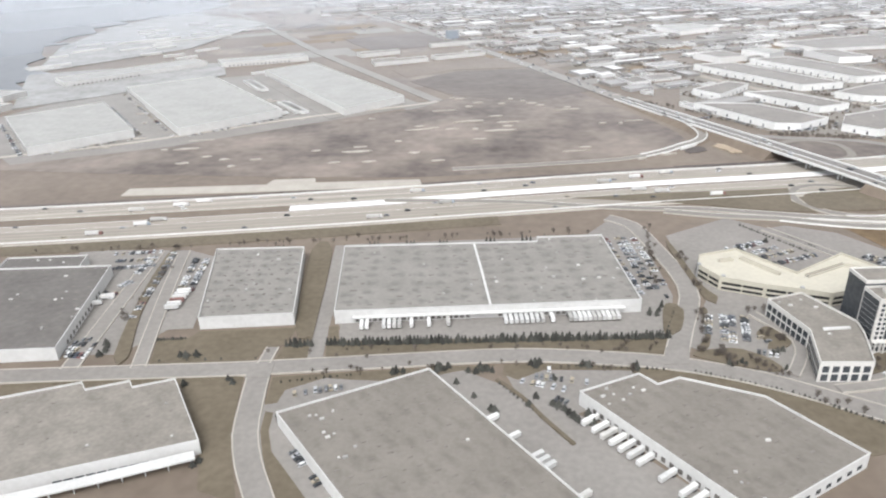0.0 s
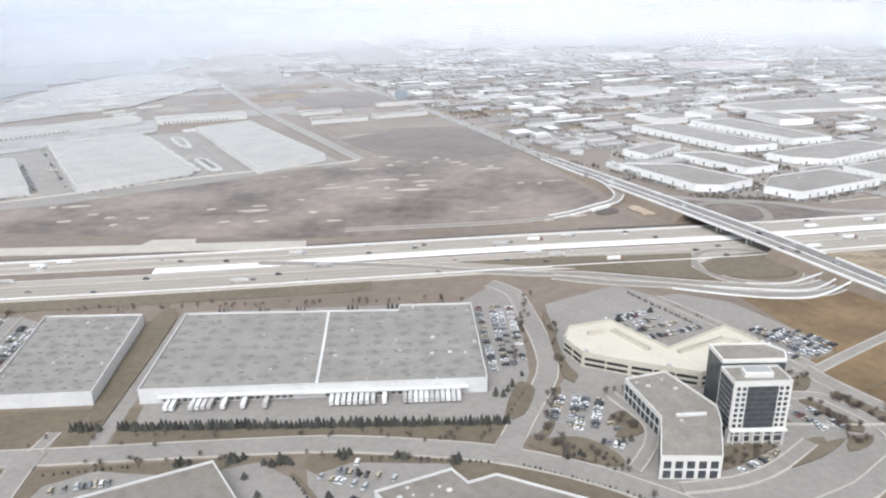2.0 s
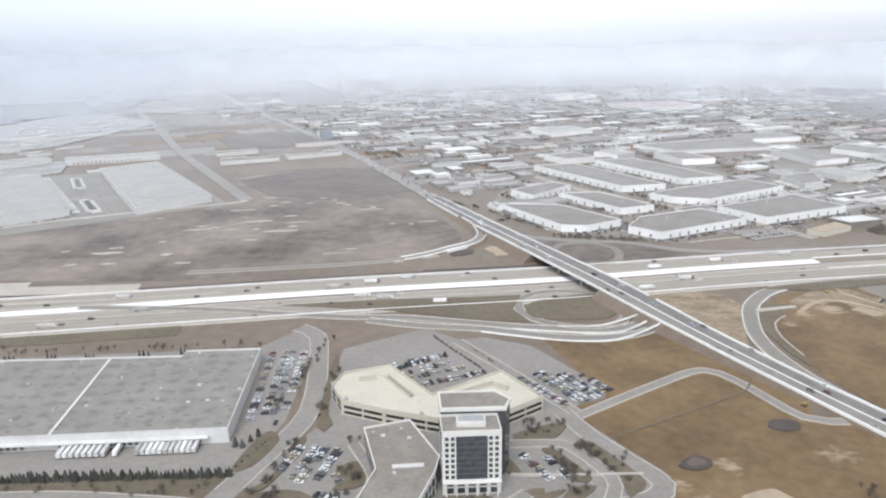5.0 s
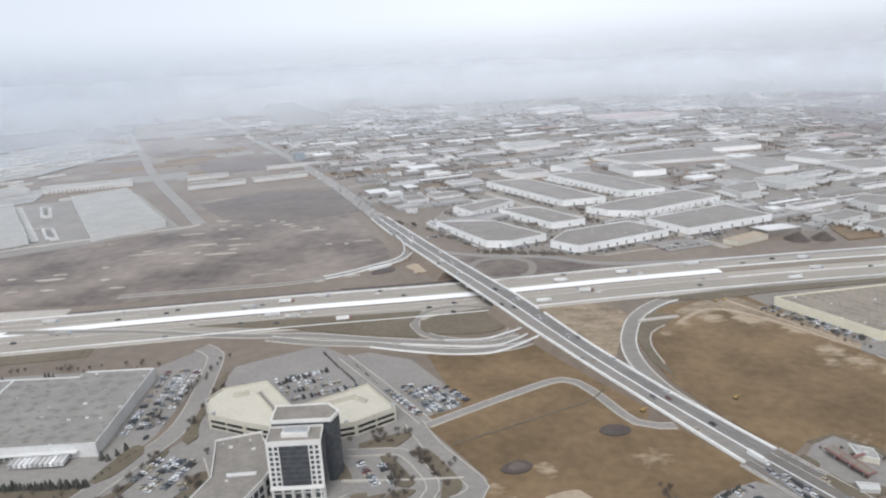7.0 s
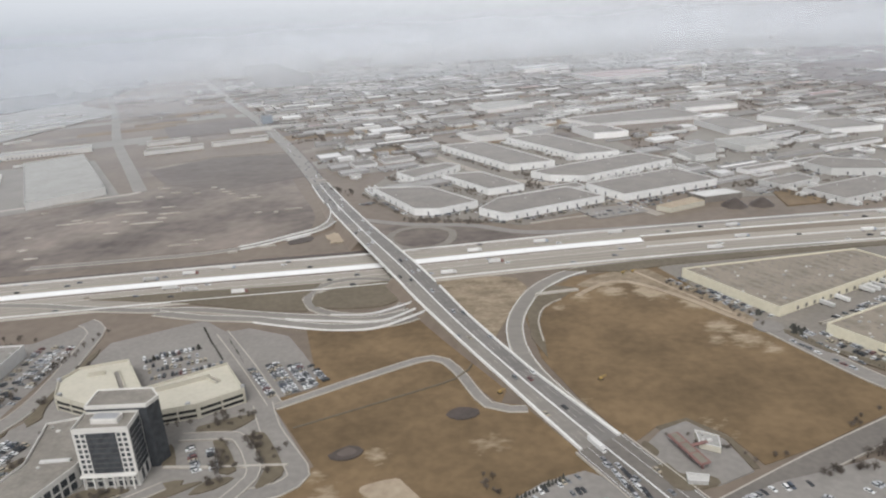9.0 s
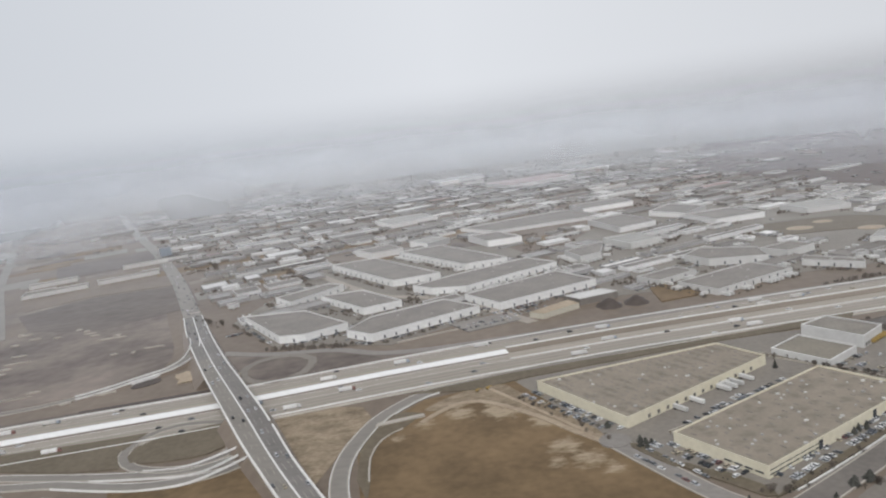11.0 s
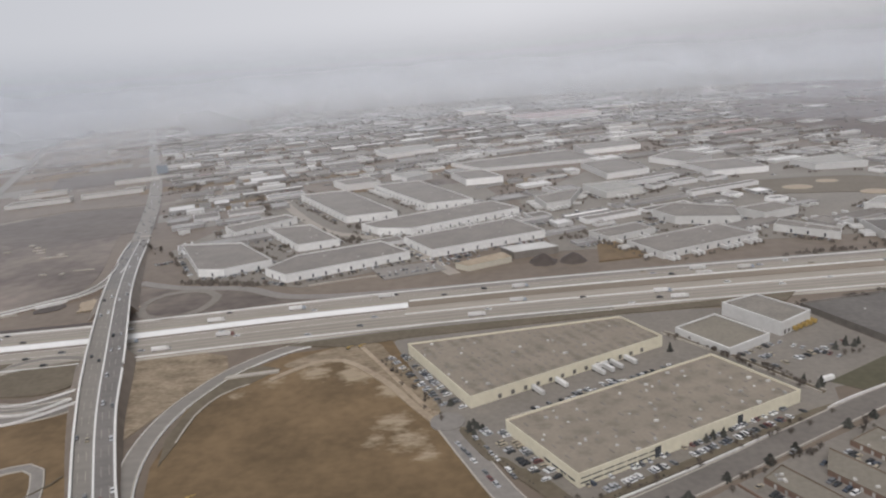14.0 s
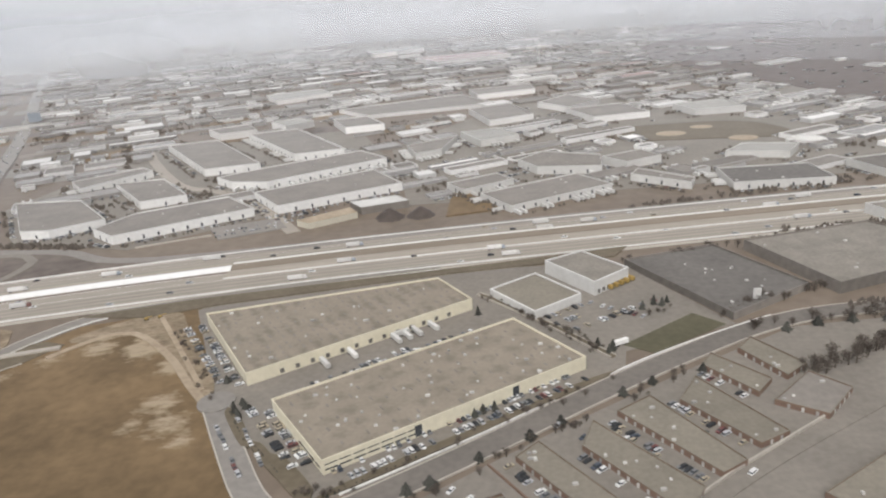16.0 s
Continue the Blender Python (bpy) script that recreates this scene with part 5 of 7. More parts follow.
KINDS = dict(
    car=(((-1.66, 1.64, 0.62, 0.2), (-1.72, 1.72, 0.69, 0.38), (-1.7, 1.68, 0.68, 0.62), (-1.6, 1.5, 0.62, 0.7)), ((-1.25, 0.85, 0.6, 0.7), (-0.85, 0.3, 0.5, 1.06)), ((-0.87, 0.32, 0.51, 1.06), (-0.82, 0.26, 0.46, 1.1))),
    van=(((-1.76, 1.72, 0.66, 0.22), (-1.82, 1.82, 0.73, 0.42), (-1.8, 1.76, 0.72, 0.74), (-1.74, 1.6, 0.68, 0.8)), ((-1.7, 0.95, 0.66, 0.8), (-1.5, 0.45, 0.57, 1.26)), ((-1.52, 0.47, 0.58, 1.26), (-1.45, 0.4, 0.52, 1.32))))
CAR_WHEEL = wheel_data("wheel", 0.25, 0.18, M["rubber"])
CAR_MESH = {}
for kind, (low, mid, top) in KINDS.items():
    glassy = data("glazing", *prism(mid), M["glass"])
    for i, paint in enumerate(CAR):
        CAR_MESH[kind, i] = (data("body", *prism(low), paint), glassy, data("roof_panel", *prism(top), paint))
COLOUR = ("white", "silver", "grey", "black", "red", "blue", "tan")
SHARE = (0, 0, 0, 0, 0, 0, 0, 0, 1, 1, 1, 1, 1, 1, 1, 1, 2, 2, 2, 2, 2, 2, 2, 3, 3, 3, 3, 3, 3, 6, 6, 6, 6, 5, 4)
MODEL = {}


def car(x, y, turn, kind, colour, state, z=0.14):
    key = (kind, colour, state)
    m = pose(x, y, z, 0, 0, math.degrees(turn))
    if key in MODEL:
        return copy_thing(MODEL[key], m)
    c = thing("car" if kind == "car" else "minivan", (x, y, z), "%s %s %s" % (COLOUR[colour], "saloon car" if kind == "car" else "minivan", state), "car", "cars", turn)
    body, glassy, top = CAR_MESH[kind, colour]
    part("body", body, c)
    part("glazing", glassy, c, "dark glazing")
    part("roof_panel", top, c)
    for wx in (-1.1, 1.1):
        for wy in (-0.58, 0.58):
            part("wheel", CAR_WHEEL, c, at=(wx, wy, 0))
    MODEL[key] = c
    return c


rng = random.Random(11)
PARKED, FAR_CARS = [], []


def park(x0, y0, x1, y1, fill=0.75, near=True, pitch=1.85, nose=math.pi / 2):
    """Parked cars side by side along a line."""
    n = max(1, int(math.dist((x0, y0), (x1, y1)) / pitch))
    a = math.atan2(y1 - y0, x1 - x0) + nose
    for i in range(n):
        if rng.random() < fill:
            t = (i + 0.5) / n
            (PARKED if near else FAR_CARS).append((x0 + (x1 - x0) * t + rng.uniform(-0.2, 0.2), y0 + (y1 - y0) * t + rng.uniform(-0.2, 0.2), a + rng.choice((0, math.pi)) + rng.uniform(-0.04, 0.04)))


for r in ((69.5, 410, 75.5, 345), (76.2, 411, 80.5, 350), (79.6, 411, 83.9, 350), (85, 411, 88.4, 352), (80, 343, 88, 343)):
    park(*r, 0.55, pitch=2.1)
for r in ((101, 326, 95.6, 309.5), (107, 326, 100.6, 302.6), (110.2, 325, 103.8, 302.6), (115.5, 324, 110.2, 304.3), (111, 296.5, 119, 293), (116, 308, 119, 303)):
    park(*r, 0.85)
for r in ((189.3, 381, 207, 355), (195.6, 386, 213.6, 357), (198.4, 387.5, 216.4, 358.7), (207, 383.5, 221, 361.5), (209.8, 385, 223.4, 363.5), (217, 383, 229, 366)):
    park(*r, 0.85)
for r in ((131, 390, 152, 403), (135, 385, 158, 397), (139, 381, 164, 392), (143, 374, 174, 387), (130.3, 394, 155, 405)):
    park(*r, 0.85)
for r in ((184, 320, 193, 303.3), (192.7, 318, 199.3, 304.3), (154, 279.5, 171, 290.5)):
    park(*r, 0.8)
for r in ((484, 364, 566, 410), (490, 361, 572, 407)):
    park(*r, 0.55)
for r in ((410.2, 475.5, 442, 419.5), (404.5, 473, 435, 421), (449, 404, 474, 364), (453, 407, 477, 367)):
    park(*r, 0.6)
for r in ((466, 409, 540, 447), (463, 412, 520, 442)):
    park(*r, 0.45)
park(440, 394, 456, 364, 0.85, nose=0.0, pitch=4)
park(446.5, 398, 462, 369, 0.7, nose=0.0, pitch=4)
rng.shuffle(PARKED)
park(484, 422, 533, 451, 0.55)
park(487, 427, 508, 440, 0.4)
for r in ((-201, 395, -175, 398), (-198, 386, -174, 388), (-194, 377, -172, 381), (-143, 352, -147, 392), (-148, 353, -153, 392), (-160, 325, -168, 398), (-176, 395, -180, 340), (-70, 242, -53, 220), (-185, 350, -176, 362), (-177, 295.5, -164, 293.5), (-177, 299.5, -164, 298), (-177, 303.5, -166, 303), (-175, 307, -170, 307)):
    park(*r, 0.75)
for r in ((-73, 268, -54, 272.6), (14, 276.5, 31, 270.5), (19.6, 279, 42.5, 275.2), (24, 266, 31, 262.5), (22, 284, 27, 283.6)):
    park(*r, 0.6)
for r in ((316, 289, 331, 297), (314, 276, 322.5, 281), (316, 273.5, 324, 278), (325, 287, 332, 290), (308, 278, 316, 286), (312, 268, 322, 272)):
    park(*r, 0.8)
for r in ((586, 470, 606, 452), (579, 478, 594, 490), (594, 456, 615, 468)):
    park(*r, 0.35)
for r in ((378, 281, 395, 290), (396, 289, 412, 293), (401, 276, 409, 285), (404, 270, 416, 282), (418, 284, 428, 291), (392, 258, 420, 276), (402, 250, 430, 268), (470, 300, 492, 312), (549, 346, 559.7, 329), (551, 314, 568.5, 318.6), (551.5, 330, 550.4, 320), (497, 331.5, 500.4, 326.2), (501, 325.8, 507, 326.4)):
    park(*r, 0.7)
for r in ((380, 602, 418, 615), (377, 609, 415, 622), (255, 618, 292, 636), (300, 606, 318, 596), (405, 634, 440, 648), (412, 628, 440, 642), (420, 622, 446, 636)):
    park(*r, 0.65, False)
for r in ((573, 381, 594, 348), (586, 390, 597, 372), (559, 366, 580, 333), (537, 363, 553, 338), (596, 388, 611, 363), (570, 380, 590, 350), (560, 455, 586, 470), (566, 450, 592, 465), (575, 445, 600, 459), (612, 405, 622, 388), (556, 380, 574, 362), (585, 392, 604, 366), (600, 360, 612, 345), (520, 352, 530, 344), (536, 318, 552, 326)):
    park(*r, 0.45, False)
for x, y, turn in PARKED[:150]:
    car(x, y, turn, rng.choice(("car", "car", "van")), rng.choice(SHARE), "in a car park")
FAR_CARS += PARKED[150:]

lane = lambda x, d: (x, float(np.interp(x, [p[0] for p in FREEWAY], [p[1] for p in FREEWAY])) + d)
slope = lambda x: math.atan2(lane(x + 10, 0)[1] - lane(x - 10, 0)[1], 20)
for d in (-9, -14, -19, -25, -30, 8, 12.5, 17, 21.5):
    x = -330 + rng.uniform(0, 60)
    while x < 1050:
        car(*lane(x, d), slope(x), rng.choice(("car", "van")), rng.choice(SHARE), "on a freeway lane", 0.14)
        x += rng.uniform(60, 190)
MAIN_LINE = [Vector(p) for p in curve(MAIN[4:], 4.0)]
for o in (-6.5, -2.5, 2.5, 6.5):
    k = rng.randrange(8)
    while k < len(MAIN_LINE) - 2:
        p, d = MAIN_LINE[k], MAIN_LINE[k + 1] - MAIN_LINE[k]
        s = Vector((-d.y, d.x, 0)).normalized() * o
        car(p.x + s.x, p.y + s.y, math.atan2(d.y, d.x), rng.choice(("car", "van")), rng.choice(SHARE), "on a road", p.z + 0.24)
        k += rng.randrange(5, 22)


for x0, y0, x1, y1 in ((340.6, 305.4, 348.7, 284.7), (345.1, 302.2, 353, 283.4)):
    for k in range(7):
        car(x0 + (x1 - x0) * (k + rng.uniform(-0.2, 0.2)) / 6.5, y0 + (y1 - y0) * (k + rng.uniform(-0.2, 0.2)) / 6.5, math.atan2(y1 - y0, x1 - x0), rng.choice(("car", "van")), rng.choice(SHARE), "on a road", 0.35)


def joined_cars(name, places, label):
    """Cars too far off to tell apart singly, one mesh with a slot for each paint."""
    v, f, slots = [], [], []
    for x, y, turn in places:
        c, s, paint = math.cos(turn), math.sin(turn), rng.choice(SHARE)
        low, mid, top = KINDS[rng.choice(("car", "van"))]
        for sections, slot in ((low[1:], paint), (mid, len(CAR)), (top, paint)):
            pv, pf = prism(sections)
            n = len(v)
            v += [(x + c * a - s * b, y + s * a + c * b, z + 0.1) for a, b, z in pv]
            f += [tuple(n + i for i in q) for q in pf]
            slots += [slot] * len(pf)
    me = data(name, v, f, CAR + [M["glass"]])
    me.polygons.foreach_set("material_index", slots)
    tagged(new(name, me), label, "cars", kind="stuff")


def trailer_model(x, y, turn, tone, length=7.2):
    t = thing("semi_trailer", (x, y, 0.1), "%s box semi trailer at a loading dock" % tone[0], "trailer", "parked semi trailers", turn)
    part("box", box_data("box", length, 1.66, 1.75, M[tone[1]], 0.8, bevel=0.08), t)
    part("chassis", box_data("chassis", length - 0.6, 0.8, 0.22, M["rubber"], 0.62), t)
    for wx in (-length / 2 + 0.8, -length / 2 + 1.7):
        for wy in (-0.75, 0.75):
            part("wheel", TRUCK_WHEEL, t, at=(wx, wy, 0))
    for wy in (-0.5, 0.5):
        part("landing_leg", LEG, t, at=(length / 2 - 2.0, wy, 0))
    return t


TRUCK_WHEEL = wheel_data("wheel", 0.36, 0.3, M["rubber"])
LEG = box_data("landing_leg", 0.14, 0.14, 0.8, M["metal"])
TRAILERS = {}


def trailer(x, y, turn, tone=("white", "trailer"), length=6.6):
    key = (tone, length)
    if key in TRAILERS:
        return copy_thing(TRAILERS[key], pose(x, y, 0.1, 0, 0, math.degrees(turn)))
    TRAILERS[key] = trailer_model(x, y, turn, tone, length)


def dock_trailers(b, q, i, stops, length=6.6, skew=0.0):
    for s in stops:
        at, turn = on_wall(b, q, i, s, 0, length / 2 + 0.7)
        trailer(at[0] + b.location.x, at[1] + b.location.y, turn - math.pi / 2 + skew, rng.choice((("white", "trailer"), ("white", "trailer"), ("grey", "rtu"))), length)


dock_trailers(wh_a, qa, front, (12.2, 14.5, 22, 24.3, 26.6, 28.9, 34.2, 41.9, 50.4))
dock_trailers(wh_a, qa, front, [76 + 2.32 * i for i in range(8)] + [96.7] + [104.7 + 2.12 * i for i in range(11)])
dock_trailers(wh_f, qf, edge_to(qf, wh_f, 55, 231), (10, 15, 19, 23, 27, 31, 35, 44, 52, 56), 7.4)
dock_trailers(wh_e, qe, edge_to(qe, wh_e, 15, 227), (44, 60, 63, 66, 78, 90), 6.5)
dock_trailers(b1, qb1, edge_to(qb1, b1, 490, 446), (30, 42, 62, 67, 72, 80), 8.0)
for x, y, turn in ((-184, 338, 0.3), (-181, 345, 0.2), (503, 452, 0.5), (512, 462, 0.5), (590, 430, 0.4)):
    trailer(x, y, turn)
for k, tone in enumerate((("white", "trailer"), ("white", "trailer"), ("white", "trailer"), ("red", "red"), ("white", "trailer"), ("white", "trailer"))):
    trailer(-145, 350 - 3.2 * k, 0.15, tone, 6.5)
for k in range(5):
    trailer(598 + 3.0 * k, 483 + 2.0 * k, -0.9, ("yellow", "yellow"), 4.2)


def truck(x, y, turn, tone):
    t = thing("truck", (x, y, 0.14), "%s articulated truck on a freeway lane" % tone[0], "truck", "trucks on the freeway", turn)
    t.scale = (0.82, 0.82, 0.82)
    part("box", box_data("box", 9.4, 1.95, 2.15, M[tone[1]], 0.8, cx=-1.6, bevel=0.08), t)
    part("cab", data("cab", *prism(((3.5, 5.7, 0.9, 0.4), (3.5, 5.8, 0.95, 1.2), (3.5, 5.5, 0.93, 1.6), (3.5, 5.1, 0.9, 2.5))), M[tone[2]]), t)
    part("windscreen", box_data("windscreen", 0.1, 1.6, 0.6, M["glass"], 1.65, cx=5.42), t)
    for wx in (-5.4, -4.5, 3.3, 5.0):
        for wy in (-0.78, 0.78):
            part("wheel", TRUCK_WHEEL, t, at=(wx, wy, 0))


for d in (-10, -16, -27, 9, 14, 19):
    x = -280 + rng.uniform(0, 120)
    while x < 1050:
        px, py = lane(x, d)
        truck(px, py, slope(x), rng.choice((("white", "trailer", "white"), ("white", "trailer", "white"), ("white", "trailer", "white"), ("white", "trailer", "blue"), ("grey", "rtu", "white"), ("white", "trailer", "red"), ("grey", "rtu", "blue"))))
        x += rng.uniform(110, 330)
truck(339.5, 314, -1.1, ("white", "trailer", "white"))


# ---- trees ----
def conifer_data(seed):
    r = random.Random(seed)
    v, f = [], []
    for tier in range(6):
        z0, rad, n = 0.08 + 0.15 * tier, 0.27 * (1 - tier / 6.6), 11
        top = len(v)
        v.append((r.uniform(-0.01, 0.01), r.uniform(-0.01, 0.01), min(1.0, z0 + 0.3)))
        for i in range(n):
            a = 2 * math.pi * (i + r.uniform(-0.3, 0.3)) / n
            k = rad * (r.uniform(0.8, 1.2) if i % 2 else r.uniform(0.45, 0.7))
            v.append((k * math.cos(a), k * math.sin(a), z0 + r.uniform(-0.03, 0.03)))
        f += [(top, top + 1 + i, top + 1 + (i + 1) % n) for i in range(n)]
    return data("crown", v, f, M["spruce"])


def trunk_data(name, r0, r1, h, n=7):
    v = [(r0 * math.cos(2 * math.pi * i / n), r0 * math.sin(2 * math.pi * i / n), 0) for i in range(n)] + [(r1 * math.cos(2 * math.pi * i / n), r1 * math.sin(2 * math.pi * i / n), h) for i in range(n)]
    return v, [(i, (i + 1) % n, n + (i + 1) % n, n + i) for i in range(n)]


def bare_data(seed):
    """Trunk with limbs, and a thin crown of many twig clumps, for a tree one metre high."""
    r = random.Random(seed)
    v, f = trunk_data("trunk", 0.035, 0.012, 0.75)
    cv, cf = [], []
    for i in range(9):
        a, z = 2 * math.pi * i * 0.381 + r.uniform(-0.3, 0.3), 0.25 + 0.05 * i
        d = Vector((math.cos(a), math.sin(a), r.uniform(0.7, 1.3))).normalized()
        p, q, s = Vector((0, 0, z)), Vector((0, 0, z)) + d * (0.42 - 0.025 * i), Vector((-math.sin(a), math.cos(a), 0)) * 0.012
        n = len(v)
        v += [tuple(p - s), tuple(p + s), tuple(p + Vector((0, 0, 0.03))), tuple(q)]
        f += [(n, n + 1, n + 3), (n + 1, n + 2, n + 3), (n + 2, n, n + 3)]
        for k in range(30):
            c = p + (q - p) * r.uniform(0.35, 1.15) + Vector([r.gauss(0, 0.05) for _ in range(3)])
            w, h = Vector([r.gauss(0, 0.032) for _ in range(3)]), Vector([r.gauss(0, 0.032) for _ in range(3)])
            m = len(cv)
            cv += [tuple(c - w), tuple(c + h), tuple(c + w * 0.8)]
            cf.append((m, m + 1, m + 2))
    return data("trunk", v, f, M["bark"]), data("crown", cv, cf, M["twig"])


CONIFER = [conifer_data(s) for s in (1, 2, 3, 4)]
STEM = data("trunk", *trunk_data("trunk", 0.03, 0.02, 0.2), M["bark"])
BARE = [bare_data(s) for s in (5, 6, 7, 8)]
trees = random.Random(3)


def conifer(x, y, h, label="dark green spruce tree", group="spruce trees", wide=1.0):
    shrub = "shrub" in label
    t = thing("evergreen_shrub" if shrub else "spruce_tree", (x, y, 0), label, "shrub" if shrub else "tree", group, trees.uniform(0, 6))
    t.scale = (h * wide, h * wide, h)
    part("trunk", STEM, t)
    part("crown", trees.choice(CONIFER), t)


def shrub_row(x0, y0, x1, y1, n, wide):
    """A low hedge of n shrubs grown into one row."""
    v, f = [], []
    for k in range(n):
        t, h, turn = (k + trees.uniform(0.2, 0.8)) / n, trees.uniform(0.9, 1.7), trees.uniform(0, 6)
        c, s, src, b = h * wide * math.cos(turn), h * wide * math.sin(turn), trees.choice(CONIFER), len(v)
        v += [((x1 - x0) * t + c * q.co.x - s * q.co.y, (y1 - y0) * t + s * q.co.x + c * q.co.y, h * q.co.z) for q in src.vertices]
        f += [tuple(b + i for i in g.vertices) for g in src.polygons]
    tagged(new("hedge", data("hedge", v, f, M["spruce"])), "low dark ragged hedge of winter shrubs", "hedge", "low hedges").location = (x0, y0, 0)


def bare(x, y, h, label="bare brown winter tree", group="bare trees"):
    t = thing("bare_tree", (x, y, 0), label, "tree", group, trees.uniform(0, 6))
    t.scale = (h * 1.15, h * 1.15, h)
    trunk, crown = trees.choice(BARE)
    part("trunk", trunk, t)
    part("crown", crown, t)


for i in range(112):
    if 7 < i < 12:
        continue
    conifer(-83 + 1.46 * i + trees.uniform(-0.4, 0.4), 302 + 0.05 * i + trees.uniform(-0.5, 0.5), trees.uniform(3.0, 5.0), "small dark spruce in a row along a lawn", "row of spruces", 1.35)
for cx in (-112, -60, -40, -22, 4, 24, 36, 50):
    for k in range(3):
        conifer(cx + 2.2 * k + trees.uniform(-0.3, 0.3), 407 + 0.08 * cx + trees.uniform(-0.5, 0.5), trees.uniform(3.0, 4.2))
for x, y, h in ((443, 426, 4.5), (445, 401, 5.5), (447, 398, 4.5), (536, 466, 5), (581, 430, 4.5), (586, 426, 5.5), (584, 424, 4.5), (607, 460, 4.5), (613, 464, 5), (616, 462, 4.5), (619, 465, 4),
                (530, 388, 4), (533, 390, 4.2), (537, 391, 4.4), (490, 374, 4), (75, 327, 4.5), (78, 326, 4), (82, 334, 4), (80, 330, 3.6), (468, 349, 4), (97, 287, 3.6), (118, 284, 3)):
    conifer(x, y, h, wide=1.4)
for x, y, h in ((508, 352, 6), (515, 354, 6.5), (530, 365, 5), (547, 374, 5.5), (558, 381, 5), (582, 395, 5.5), (594, 401, 5), (614, 407, 5), (656, 432, 6), (670, 435, 6), (684, 436, 6), (698, 434, 7)):
    conifer(x, y, h * 0.72, "dark rounded evergreen beside a road", "roadside evergreens", 2.4)
for x, y in ((-3, 282), (-1, 284), (-6, 283), (-17, 285), (-14, 286), (25, 262), (27, 260.3), (29, 258.6), (30.4, 256.5), (31.7, 254.4), (33, 252.4), (34.4, 250.7), (36.4, 251), (38.2, 251.6), (39, 253.4), (37, 256), (19.3, 266.3), (16.2, 261.4), (27, 277.7), (-73.4, 252), (-74.4, 254.5), (-10.6, 275.4), (-3.8, 266.5), (2.4, 259), (3.6, 257.8), (-100.5, 277.6), (-98.2, 275.5), (-117, 274), (-123.4, 293.7), (-119.2, 294.6), (-126, 294.4), (-160, 298), (-160.4, 301), (-161, 295), (-162, 303.5), (-97.4, 229), (-95.8, 231), (436.4, 423), (443.9, 424.8), (446.4, 406.6), (448, 404), (450, 402), (489.7, 336.8), (493.4, 328.7), (497.7, 345.8), (491, 339), (488.7, 330), (575.1, 326.3), (573.6, 327.6), (546.9, 321.9), (500.8, 333.2), (136.5, 393.6), (142.3, 396.8), (155, 404.4)):
    conifer(x, y, trees.uniform(2.6, 3.6), "dark rounded evergreen shrub beside a yard", "evergreen shrubs", 2.2)
for i in range(16):
    conifer(305 + 1.35 * i, 282.5 + 0.86 * i, trees.uniform(2.4, 3.6), "young green cypress along a car park", "row of cypresses", 1.3)
for x0, y0, x1, y1, n, wide in ((-141.5, 307, -128.5, 308.2, 13, 1.6), (149, 428, 161, 408, 12, 1.5), (162, 407, 172.4, 390.5, 12, 1.6), (167, 414.5, 184, 387, 16, 1.3), (5.2, 276, 21, 254, 12, 1.2), (33, 287, 74, 284, 18, 1.5), (-80, 276, -48, 281.5, 12, 1.5), (93, 302, 99, 328, 16, 1.6), (-92, 293, -138, 290.5, 5, 1.4), (82, 283, 112, 270.5, 18, 1.5), (114, 269.5, 142, 249, 20, 1.6), (452, 317, 470, 330, 14, 1.3), (473, 330, 480, 321, 8, 1.3), (443, 401.5, 453, 382.5, 10, 1.2), (457, 380, 468, 364.5, 9, 1.2), (79, 312, 88, 333, 8, 1.8), (483, 352, 512, 368.5, 14, 1.3)):
    shrub_row(x0, y0, x1, y1, n, wide * 1.3)
for cx, cy, n in ((-36, 283, 4), (-18, 285, 7), (0.5, 284, 7), (20, 287, 4), (41, 287, 4), (60, 285.5, 4), (100, 288, 4), (120, 296, 3)):
    for k in range(n):
        conifer(cx + trees.gauss(0, 2.4), cy + trees.gauss(0, 0.9), trees.uniform(2.2, 3.8), "dark rounded evergreen shrub beside a street", "evergreen shrubs", 1.9)
BARES = []
TREES_WEST = ((-95, 296, 78, 300, 26, 2.6), (84, 350, 95, 425, 22, 3.2), (105, 395, 103, 350, 14, 3.0), (-250, 398, 60, 420, 60, 2.8), (-166, 300, -164, 390, 18, 2.2), (120, 268, 230, 196, 30, 3), (-78, 282, -20, 286, 12, 2.6), (10, 287, 62, 284, 12, 2.8), (86, 296, 120, 278, 14, 2.6), (118, 330, 150, 328, 10, 3.2), (158, 328, 198, 344, 14, 3), (434, 414, 402, 470, 22, 2.6), (484, 352, 580, 406, 26, 2.8), (510, 348, 612, 408, 30, 3),)
TREES_MIDDLE = ((640, 436, 720, 441, 30, 5), (610, 512, 700, 530, 24, 4), (630, 446, 690, 470, 30, 4), (650, 400, 720, 430, 50, 5.5), (150, 728, 190, 700, 14, 4), (395, 305, 470, 344, 10, 2.4), (400, 255, 460, 300, 26, 4.5), (540, 484, 585, 422, 46, 2.8), (610, 452, 620, 458, 6, 3), (200, 300, 226, 320, 10, 3), (194, 322, 202, 305, 12, 3.4), (207, 326, 222, 300, 16, 3), (184, 331, 202, 340, 16, 2.6), (88, 297, 114, 286, 16, 3.4),)
